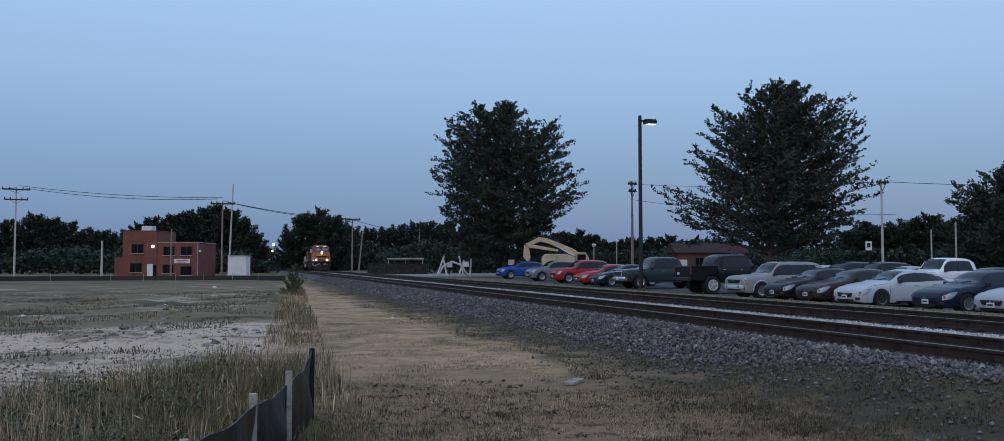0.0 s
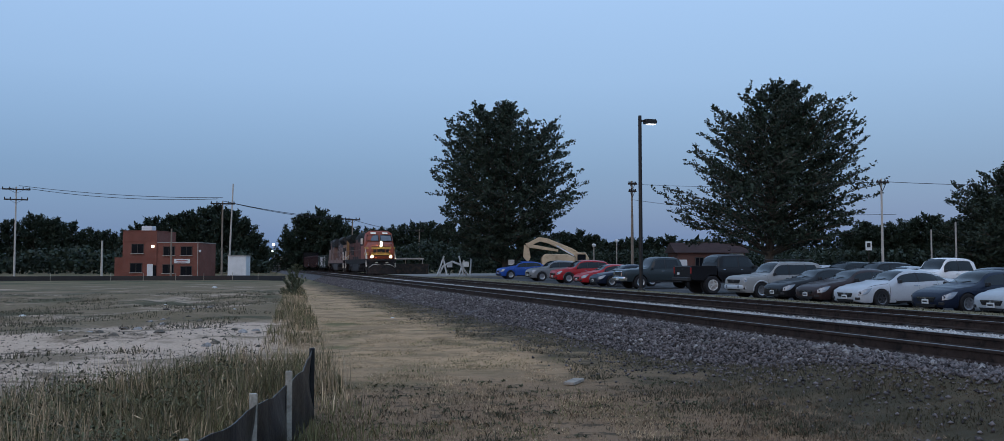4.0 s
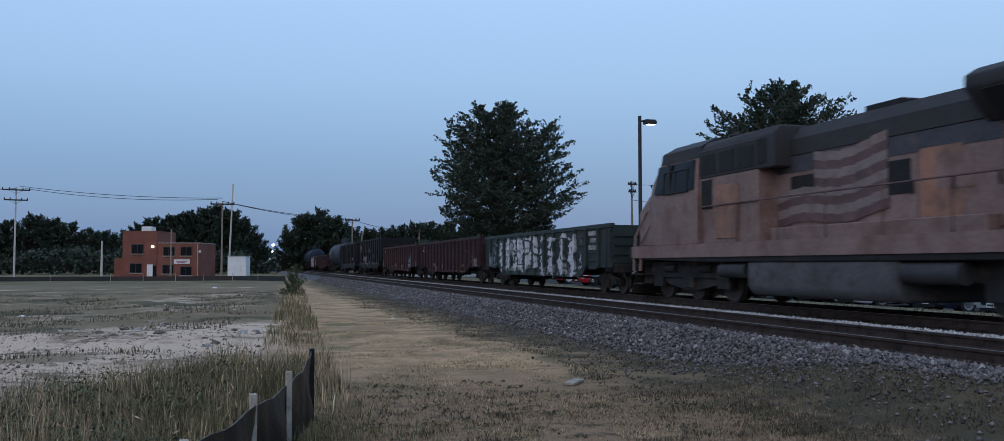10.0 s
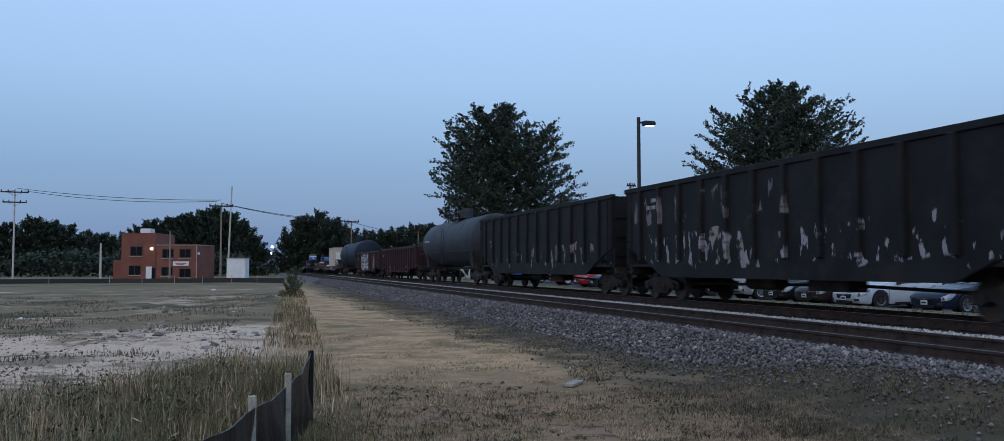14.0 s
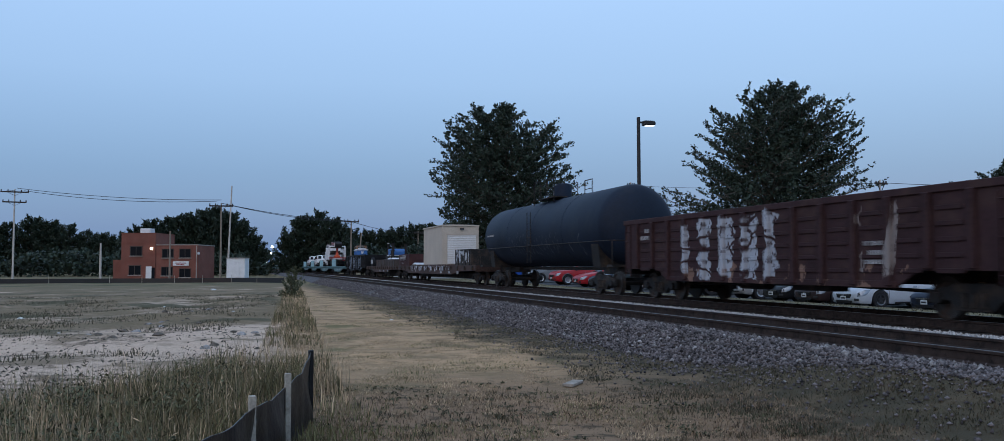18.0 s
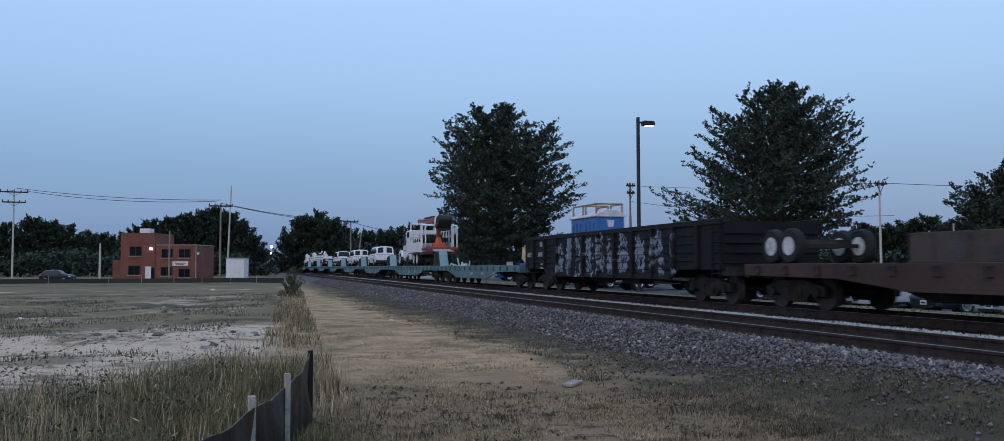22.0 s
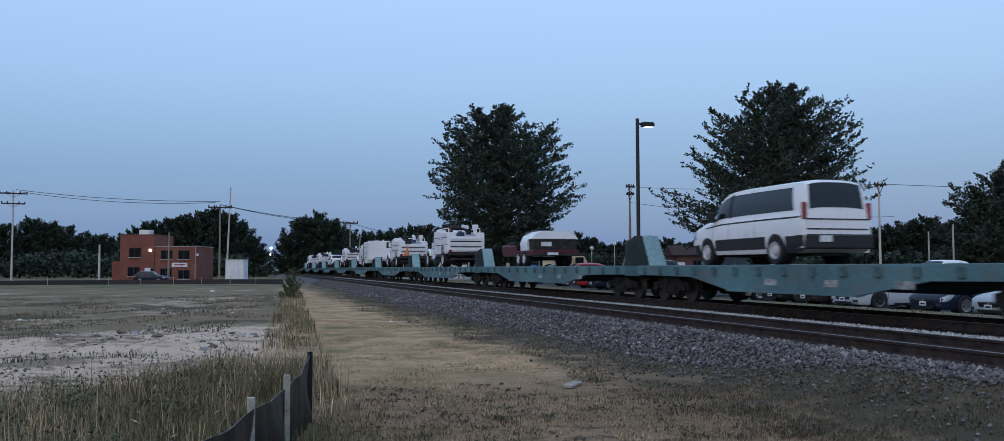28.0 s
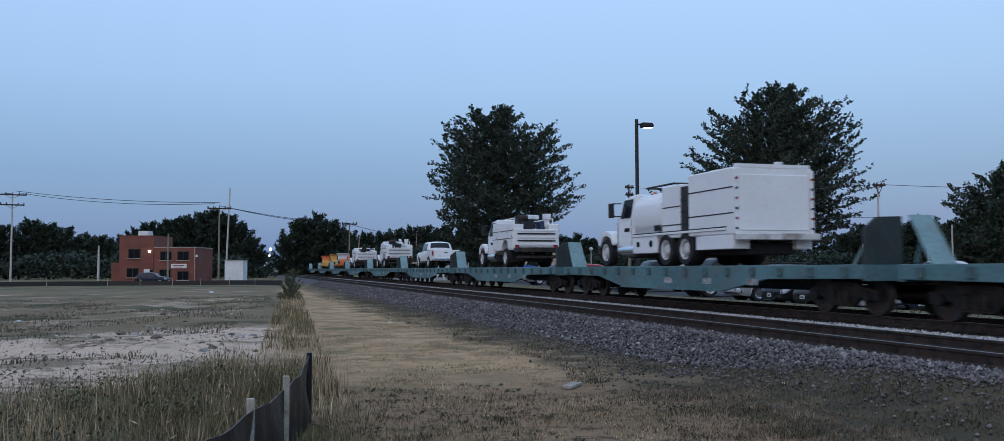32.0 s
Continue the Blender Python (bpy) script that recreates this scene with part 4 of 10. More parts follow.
excavator(pose(35.4, 92.0, -0.4, 0, 0, -15))
lowb = thing("low_building", pose(47.5, 92.0, -0.5, 0, 0, -16.2), "low brown-roofed brick building behind the parking lot", "building")
part("wall", Geo().span(0, 7.6, 0, 6, 0, 2.9), BRICK_DARK, lowb)
part("roof", Geo().prism([(-0.4, 2.9), (6.4, 2.9), (3.0, 4.1)], "x", -0.4, 8.0), paint("dark_red_roof", (0.045, 0.024, 0.022), 0.85, vary=0.3), lowb, "dark red shallow roof")
part("door", Geo().box(0.55, -0.03, 1.05, 0.95, 0.08, 2.1), WHITE_PAINT, lowb, "white door", bevel=0.01)
part("eave_sign", Geo().box(6.6, -0.06, 2.6, 1.6, 0.06, 0.4), PLATE, lowb, "pale sign under the eave")
for lx in (2.4, 4.6):
    window(lowb, lx, 0, 1.8, 0.9, 1.1)
for px_, py_, ph_ in ((43.0, 46.0, 4.2), (50.0, 48.0, 4.4), (54.0, 46.5, 4.2), (46.5, 52.0, 4.0)):
    solo("post", Geo().cyl((0, 0, -0.4), (0, 0, ph_), 0.06, 0.05, n=8), CONCRETE, "pale slim post at the lot's edge", "post", "slim posts", m=pose(px_, py_, -0.5))
for px_, py_, ph_ in ((41.3, 95.0, 3.9), (38.9, 96.0, 3.4)):
    lot_lamp = thing("lamp_post", pose(px_, py_, -0.3), "slim pale lamp post with a white globe", "lamp post", "globe lamps")
    part("pole", Geo().cyl((0, 0, -0.2), (0, 0, ph_), 0.06, n=8), CONCRETE, lot_lamp)
    part("lamp_globe", Geo().turned([(0.02, -0.22), (0.2, -0.12), (0.24, 0.02), (0.16, 0.18), (0.02, 0.22)], (0, 0, ph_ + 0.15), "z", 12), PLATE, lot_lamp, "white unlit globe")
for px_, py_ in ((40.5, 51.0), (47.5, 45.0)):
    sg = thing("sign", pose(px_, py_, -0.5, 0, 0, -35), "small white parking sign on a post", "sign", "small signs")
    part("sign_post", Geo().cyl((0, 0, 0), (0, 0, 3.1), 0.03, n=6), STEEL_DARK, sg)
    part("sign_plate", Geo().box(0, -0.04, 2.8, 0.4, 0.02, 0.6), PLATE, sg, "white plate")
    part("sign_mark", Geo().box(0, -0.055, 2.85, 0.22, 0.012, 0.3), BLACK_PLASTIC, sg)


# ---- beyond: a low dark wall, play frame, house, far street with lamps ----
lw = thing("loading_dock", pose(16.4, 121.5, -0.6, 0, 0, -12), "low dark timber dock with a pale canopy", "dock")
part("dock_wall", Geo().span(0, 8.2, 0, 3, 0, 1.75), STEEL_DARK, lw, bevel=0.03)
part("canopy", Geo().prism([(-0.3, 2.35), (3.2, 2.35), (3.2, 2.5), (-0.3, 2.55)], "x", 2.6, 7.6), CONCRETE, lw, "pale thin canopy")
for dx in (2.8, 5.1, 7.4):
    part("canopy_post", Geo().cyl((dx, 0.1, 1.7), (dx, 0.1, 2.4), 0.06, n=6), CONCRETE, lw)
pf = thing("play_frame", pose(22.6, 106.0, -0.5, 0, 0, -14), "pale pipe-work play frame on the grass", "play frame")
for k, (dx, lean_) in enumerate(((0.0, 0.9), (1.3, -0.5), (2.6, 0.7), (3.3, -0.6), (4.0, 0.2))):
    part("frame_pipe", Geo().cyl((dx, 0, 0), (dx + lean_, 0.3, 2.6 - 0.25 * (k % 3)), 0.10, n=7), WHITE_PAINT, pf)
part("climbing_arch", Geo().pipe([(0.2, 0.2, 0.1), (0.8, 0.2, 1.4), (1.9, 0.2, 1.9), (3.0, 0.2, 1.5), (3.8, 0.2, 0.2)], 0.12, 6), WHITE_PAINT, pf)
for dx, dy, ph in ((24.9, 100.5, 1.5), (29.6, 98.0, 1.7), (25.6, 112.0, 1.4)):
    bin_ = thing("post_sign", pose(dx, dy, -0.5, 0, 0, -20), "small pale sign on a short post", "sign", "small signs")
    part("sign_post", Geo().cyl((0, 0, 0), (0, 0, ph), 0.05, n=6), STEEL_DARK, bin_)
    part("sign_plate", Geo().box(0, -0.06, ph + 0.1, 0.7, 0.03, 0.6), PLATE, bin_)
hs = thing("house", pose(19.5, 205.0, -1.0, 0, 0, -14), "small dull red house beside the line", "building")
part("wall", Geo().span(0, 6, 0, 6, 0, 3.4), BRICK, hs)
part("roof", Geo().prism([(-0.3, 3.4), (6.3, 3.4), (3.0, 5.2)], "y", -0.3, 6.3), STEEL_DARK, hs)
window(hs, 2.2, 0, 1.9, 1.0, 1.5)
window(hs, 4.4, 0, 1.9, 0.9, 1.4)
LAMP_FAR = light_mat("far_street_light", (0.95, 0.97, 1.0), 6.0)
for k, (dx, dy, dh) in enumerate(((2.6, 296.0, 7.5), (6.8, 300.0, 6.2), (8.6, 322.0, 6.8), (11.2, 345.0, 7.2), (-2.2, 292.0, 6.5), (10.4, 312.0, 9.0), (4.4, 286.0, 4.2), (5.6, 310.0, 4.8), (7.6, 290.0, 3.6), (9.4, 330.0, 4.6), (1.0, 288.0, 3.4), (3.4, 300.0, 9.4))):
    sl = thing("street_lamp", pose(dx, dy, -1.2), "distant lit street lamp on the crossing street", "street lamp", "far street lamps")
    part("pole", Geo().cyl((0, 0, 0), (0, 0, dh), 0.12, n=6), CONCRETE, sl)
    part("lamp_globe", Geo().turned([(0.03, -0.45), (0.45, -0.2), (0.45, 0.2), (0.03, 0.45)], (0, 0, dh), "z", 10), LAMP_FAR, sl, "lit white globe")
# ---- the train: rolling stock ----
MESHES = {}


def once(key, make):
    """Meshes that many parts share."""
    if key not in MESHES:
        MESHES[key] = make()
    return MESHES[key]


def wheel_mesh(r):
    def make():
        g = Geo()
        g.turned([(0.05, -0.07), (r * 0.55, -0.045), (r * 0.8, -0.04), (r * 0.86, -0.07), (r, -0.065), (r, 0.04), (r + 0.028, 0.055), (r + 0.028, 0.07), (r * 0.8, 0.06), (0.05, 0.07)], (0, 0, 0), "x", 20)
        return g.mesh("wheel", WHEEL_STEEL)
    return once(("wheel", r), make)


def bogie(car, y, base=1.78, r=0.42, axles=2):
    """A truck: side frames, bolster and springs, with its wheels."""
    def make():
        g = Geo()
        half = base * (axles - 1) / 2
        for s in (-1, 1):
            x = s * 0.98
            top = [(-half - 0.28, r + 0.14), (-half + 0.1, r + 0.2), (-0.45, r + 0.30), (0.45, r + 0.30), (half - 0.1, r + 0.2), (half + 0.28, r + 0.14)]
            low = [(half + 0.28, r - 0.1), (half - 0.25, r - 0.02), (0.42, r - 0.22), (-0.42, r - 0.22), (-half + 0.25, r - 0.02), (-half - 0.28, r - 0.1)]
            g.prism(top + low, "x", x - 0.07, x + 0.07)
            for k in range(axles):
                yy = -half + k * base
                g.cyl((x - 0.12 * s, yy, r), (x + 0.13 * s, yy, r), 0.12, n=10)
            for yy in (-0.24, 0.0, 0.24):
                g.cyl((x + 0.06 * s, yy, r - 0.16), (x + 0.06 * s, yy, r + 0.12), 0.085, n=8)
        g.box(0, 0, r + 0.06, 1.9, 0.4, 0.26)
        if axles == 3:
            for s in (-1, 1):
                x = s * 1.06
                g.prism([(-half - 0.75, r + 0.62), (half + 0.75, r + 0.62), (half + 0.72, r + 0.30), (half + 0.32, r + 0.14), (-half - 0.32, r + 0.14), (-half - 0.72, r + 0.30)], "x", x - 0.06, x + 0.06)
                for k in range(axles):
                    yy = -half + k * base
                    g.box(x, yy, r + 0.06, 0.16, 0.62, 0.42)
                    g.cyl((x, yy - 0.55, r + 0.2), (x, yy - 0.55, r + 0.56), 0.09, n=8).cyl((x, yy + 0.55, r + 0.2), (x, yy + 0.55, r + 0.56), 0.09, n=8)
                g.cyl((x + 0.06 * s, -1.45, r + 0.42), (x + 0.06 * s, -0.75, r + 0.42), 0.13, n=8).cyl((x + 0.06 * s, 0.75, r + 0.42), (x + 0.06 * s, 1.45, r + 0.42), 0.13, n=8)
            g.box(0, -1.0, r - 0.05, 1.2, 1.1, 0.62).box(0, 1.0, r - 0.05, 1.2, 1.1, 0.62).box(0, 0, r + 0.3, 1.5, 4.6, 0.4)
        for k in range(axles):
            g.cyl((-0.72, -half + k * base, r), (0.72, -half + k * base, r), 0.08, n=8)
        return g.mesh("truck_frame", STEEL_DARK, 0.008)
    f = part("truck_frame", once(("bogie", base, r, axles), make), None, car, at=pose(0, y, 0))
    for k in range(axles):
        for s in (-1, 1):
            part("wheel", wheel_mesh(r), None, f, at=pose(s * 0.76, -base * (axles - 1) / 2 + k * base, r, 0, 0, 0 if s < 0 else 180))
    return f


def couplers(car, length):
    for y0, y1 in ((0.0, 0.75), (length - 0.75, length)):
        g = Geo()
        g.box(0, (y0 + y1) / 2, 0.86, 0.16, abs(y1 - y0) - 0.12, 0.18)
        ye = y0 + 0.08 if y0 < 1 else y1 - 0.08
        g.box(0.05, ye, 0.86, 0.30, 0.24, 0.28)
        g.pipe([(0.35, ye, 0.75), (0.3, ye, 0.45), (0.05, ye * 1.0, 0.38)], 0.03, 5)
        part("coupler", g, STEEL_DARK, car, bevel=0.01)


def rail_car(name, start, label, category="freight car", group="freight train"):
    car = thing(name, pose(0, 0, 0), label, category, group)
    keep_moving(car, SPEED * start - 3.6)
    return car


def ladder(parent, x, y0, y1, z0, z1, mat, n=4, out=0.05, name="ladder"):
    g = Geo()
    s = 1 if x > 0 else -1
    for y in (y0, y1):
        g.cyl((x + s * out, y, z0), (x + s * out, y, z1), 0.016, n=5)
    for i in range(n):
        z = z0 + (z1 - z0) * (i + 0.5) / n
        g.cyl((x + s * out, y0, z), (x + s * out, y1, z), 0.014, n=5)
    return part(name, g, mat, parent)


def spray(mat, car, tags):
    """Sprayed marks in a car's own paint. tags: (y0, y1, z0, z1, colour, letters per metre along, up, kind, cover)."""
    n, l = mat.node_tree.nodes, mat.node_tree.links
    bsdf = n["Principled BSDF"]
    out = bsdf.inputs["Base Color"].links[0].from_socket
    co, sep = n.new("ShaderNodeTexCoord"), n.new("ShaderNodeSeparateXYZ")
    co.object = car
    l.new(co.outputs["Object"], sep.inputs[0])

    def calc(op, a, b=0.0, c=None):
        q = n.new("ShaderNodeMath")
        q.operation = op
        for i, val in enumerate((a, b) if c is None else (a, b, c)):
            if isinstance(val, (int, float)):
                q.inputs[i].default_value = val
            else:
                l.new(val, q.inputs[i])
        return q.outputs[0]

    def soft(src, a, b):
        r = n.new("ShaderNodeMapRange")
        r.interpolation_type = "SMOOTHSTEP"
        r.inputs["From Min"].default_value, r.inputs["From Max"].default_value = a, b
        l.new(src, r.inputs["Value"])
        return r.outputs[0]

    def cloud(scale, seed, detail=3, along=1.0, up=1.0):
        t, mp = n.new("ShaderNodeTexNoise"), n.new("ShaderNodeMapping")
        mp.inputs["Location"].default_value = (0, seed * 3.7, seed * 1.9)
        mp.inputs["Scale"].default_value = (0, along, up)
        t.inputs["Scale"].default_value, t.inputs["Detail"].default_value = scale, detail
        l.new(co.outputs["Object"], mp.inputs[0])
        l.new(mp.outputs[0], t.inputs["Vector"])
        return t.outputs["Fac"]

    for k, (y0, y1, z0, z1, rgb, sy, sz, kind, cover) in enumerate(tags):
        seed = k + 1.3 + y0
        wob = calc("MULTIPLY", calc("SUBTRACT", cloud(1.8, seed), 0.5), 0.8)
        yy, zz = calc("ADD", sep.outputs["Y"], wob), calc("ADD", sep.outputs["Z"], calc("MULTIPLY", calc("SUBTRACT", cloud(1.3, seed + 9), 0.5), 0.9))
        inside = calc("MULTIPLY", calc("MULTIPLY", soft(yy, y0, y0 + 0.08), soft(yy, y1, y1 - 0.08)), calc("MULTIPLY", soft(zz, z0, z0 + 0.08), soft(zz, z1, z1 - 0.08)))
        if kind == "letters":
            vor, put = n.new("ShaderNodeTexVoronoi"), n.new("ShaderNodeCombineXYZ")
            vor.feature = "DISTANCE_TO_EDGE"
            vor.inputs["Scale"].default_value, vor.inputs["Randomness"].default_value = 1.0, 0.7
            put.inputs["X"].default_value = seed
            l.new(calc("MULTIPLY", yy, sy), put.inputs["Y"])
            l.new(calc("MULTIPLY", zz, sz), put.inputs["Z"])
            l.new(put.outputs[0], vor.inputs["Vector"])
            ink = calc("ABSOLUTE", calc("SUBTRACT", cloud(1.5, seed + 4, 2, 1.4, 0.9), 0.5))
            shape = calc("MULTIPLY", soft(vor.outputs["Distance"], 0.04, 0.10), soft(ink, 0.012, 0.03))
        elif kind == "columns":
            off = calc("ABSOLUTE", calc("SUBTRACT", calc("FRACT", calc("MULTIPLY", yy, sy)), 0.5))
            slim = calc("ADD", off, calc("MULTIPLY", calc("SUBTRACT", cloud(1.3, seed + 3, 1), 0.5), 0.55))
            ink = calc("ABSOLUTE", calc("SUBTRACT", cloud(0.8, seed + 4, 1, 0.8, 1.5), 0.5))
            shape = calc("MULTIPLY", soft(slim, 0.33, 0.27), soft(ink, 0.010, 0.035))
        else:
            shape = soft(cloud(1.0, seed + 2, 4, sy, sz), 0.565, 0.61)
        worn = soft(cloud(5.0, seed + 6, 5), 0.62 - cover * 0.5, 0.72 - cover * 0.4)
        mix = n.new("ShaderNodeMix")
        mix.data_type = "RGBA"
        mix.inputs["B"].default_value = (*rgb, 1)
        l.new(out, mix.inputs["A"])
        l.new(calc("MULTIPLY", calc("MULTIPLY", inside, shape), calc("MULTIPLY", worn, min(1.0, 0.35 + cover))), mix.inputs["Factor"])
        out = mix.outputs["Result"]
    l.new(out, bsdf.inputs["Base Color"])


def bars(parent, x, y, z, rows, mat, h=0.12, gap=0.10, name="stencil_mark", label="stencilled lettering"):
    """Lines of stencil that cannot be read, as plain bars. rows: lengths."""
    g = Geo()
    for k, ln in enumerate(rows):
        zz = z - k * (h + gap)
        n = max(1, round(ln / (h * 0.9)))
        for i in range(n):
            g.box(x, y + i * ln / n + ln / n * 0.36, zz, 0.008, ln / n * 0.66, h)
    return part(name, g, mat, parent, label)


WHITE_TAG, BLUE_TAG, RUST_SPOT, DUST_SPOT = (0.50, 0.51, 0.54), (0.26, 0.31, 0.38), (0.20, 0.12, 0.09), (0.24, 0.21, 0.20)
STENCIL = paint("faded_stencil_white", (0.36, 0.35, 0.35), 0.7, vary=0.45, size=3.0, dirt=(0.12, 0.11, 0.11), dirt_at=0.56)
GON_GREEN = paint("dark_green_car_paint", (0.026, 0.038, 0.036), 0.65, 0.0, vary=0.4, size=0.7, dirt=(0.05, 0.045, 0.038), dirt_at=0.6)
GON_RED = paint("boxcar_red_paint", (0.034, 0.0165, 0.019), 0.8, 0.0, vary=0.45, size=0.7, dirt=(0.050, 0.028, 0.025), dirt_at=0.56)
GON_BRIGHT = paint("worn_car_red_paint", (0.040, 0.0195, 0.021), 0.8, 0.0, vary=0.4, size=0.7, dirt=(0.062, 0.034, 0.030), dirt_at=0.57)
HOP_BLACK = paint("black_hopper_paint", (0.010, 0.010, 0.0115), 0.75, 0.0, vary=0.5, size=0.7, dirt=(0.022, 0.018, 0.017), dirt_at=0.6)
TANK_BLACK = paint("black_tank_paint", (0.0085, 0.0155, 0.031), 0.62, 0.0, vary=0.3, size=0.5, dirt=(0.017, 0.023, 0.034), dirt_at=0.62)
TANK_GREY = paint("grey_tank_paint", (0.030, 0.036, 0.045), 0.62, 0.0, vary=0.25, size=0.5, dirt=(0.022, 0.022, 0.025), dirt_at=0.58)


def gondola(start, length, z0, z1, mat, label, posts=14, half=1.5, deep=False, tags=()):
    """An open-top car: ribbed sides, ends, floor, top chord, ladders, trucks."""
    car = rail_car("hopper_car" if deep else "gondola_car", start, label)
    a, b = 0.55, length - 0.55
    mat = mat.copy()
    spray(mat, car, tags)
    g = Geo()
    for s in (-1, 1):
        x = s * half
        if deep:
            g.prism([(a + 1.3, z0 + 0.55), (a + 2.6, z0), (b - 2.6, z0), (b - 1.3, z0 + 0.55), (b, z0 + 1.0), (b, z1), (a, z1), (a, z0 + 1.0)], "x", x - 0.03, x + 0.03)
        else:
            g.prism([(a, 0.95), (a + 2.4, 0.95), (a + 3.0, z0), (b - 3.0, z0), (b - 2.4, 0.95), (b, 0.95), (b, z1), (a, z1)], "x", x - 0.03, x + 0.03)
    body = part("body", g, mat, car)
    part("floor", Geo().span(-half + 0.03, half - 0.03, a, b, 1.02, 1.12), mat, body)
    part("underframe", Geo().span(-0.25, 0.25, 0.5, length - 0.5, 0.72, 1.02).span(-half + 0.1, half - 0.1, a, a + 0.2, 0.78, 1.02).span(-half + 0.1, half - 0.1, b - 0.2, b, 0.78, 1.02), STEEL_DARK, car)
    gear = Geo()
    for k in range(4):
        y = length * (0.30 + 0.13 * k)
        gear.span(-half + 0.2, half - 0.2, y - 0.08, y + 0.08, 0.74, 1.0)
    gear.box(-0.7, length * 0.42, 0.62, 0.5, 1.5, 0.34).cyl((-0.6, length * 0.55, 0.62), (-0.6, length * 0.63, 0.62), 0.2, n=10)
    gear.pipe([(-0.5, 2.6, 0.5), (-0.6, length * 0.4, 0.6), (-0.5, length - 2.6, 0.5)], 0.04, 5)
    part("brake_rigging", gear, STEEL_DARK, car)
    for y in (a, b):
        e = part("end_wall", Geo().span(-half + 0.03, half - 0.03, y - 0.04, y + 0.04, 1.12, z1 - 0.02), mat, car)
        gg = Geo()
        for k in range(3):
            zz = 1.4 + (z1 - 1.5) * k / 3
            gg.span(-half + 0.05, half - 0.05, y - 0.10, y + 0.10, zz, zz + 0.09)
        part("end_rib", gg, mat, e)
    for s in (-1, 1):
        part("top_chord", Geo().span(s * half - 0.08, s * half + 0.08, a - 0.05, b + 0.05, z1 - 0.1, z1 + 0.05), mat, car, bevel=0.012)
        if not deep:
            part("side_sill", Geo().span(s * half - 0.07, s * half + 0.07, a + 3.0, b - 3.0, z0 - 0.02, z0 + 0.12), mat, car, bevel=0.01)
    lo = z0 + (0.02 if not deep else 0.5)
    post = once((mat.name, "post", z0, z1), lambda: Geo().prism([(-0.09, lo), (-0.05, lo), (0.05, lo), (0.09, lo), (0.09, z1 - 0.08), (-0.09, z1 - 0.08)], "x", -0.085, 0.085).mesh("side_post", mat, 0.02))
    for i in range(posts):
        y = a + 0.5 + (b - a - 1.0) * (i + 0.5) / posts
        if not deep and not (a + 2.9 < y < b - 2.9):
            pm = once((mat.name, "post_short", z0, z1), lambda: Geo().span(-0.085, 0.085, -0.09, 0.09, 0.98, z1 - 0.08).mesh("side_post", mat, 0.02))
        else:
            pm = post
        for s in (-1, 1):
            part("side_post", pm, None, car, at=pose(s * (half + 0.05), y, 0))
    gap = (b - a - 1.0) / posts
    ridge = Geo()
    for k in range(0 if deep else 5):
        zz = z0 + 0.28 + (z1 - z0 - 0.42) * k / 5
        ridge.prism([(-gap / 2 + 0.19, zz), (gap / 2 - 0.19, zz), (gap / 2 - 0.23, zz + 0.09), (-gap / 2 + 0.23, zz + 0.09)], "x", -0.016, 0.016)
    if not deep:
        panel = ridge.mesh("pressed_panel", mat, 0.008)
        for i in range(posts + 1):
            for s in (-1, 1):
                if 0 < i < posts:
                    part("pressed_panel", panel, None, car, at=pose(s * (half + 0.05), a + 0.5 + gap * i, 0))
    for s in (-1, 1):
        ladder(car, s * half, a + 0.06, a + 0.44, 0.7, z1 - 0.15, mat, 5 if not deep else 8)
        ladder(car, s * half, b - 0.44, b - 0.06, 0.7, z1 - 0.15, mat, 5 if not deep else 8)
    bogie(car, 2.1)
    bogie(car, length - 2.1)
    couplers(car, length)
    return car


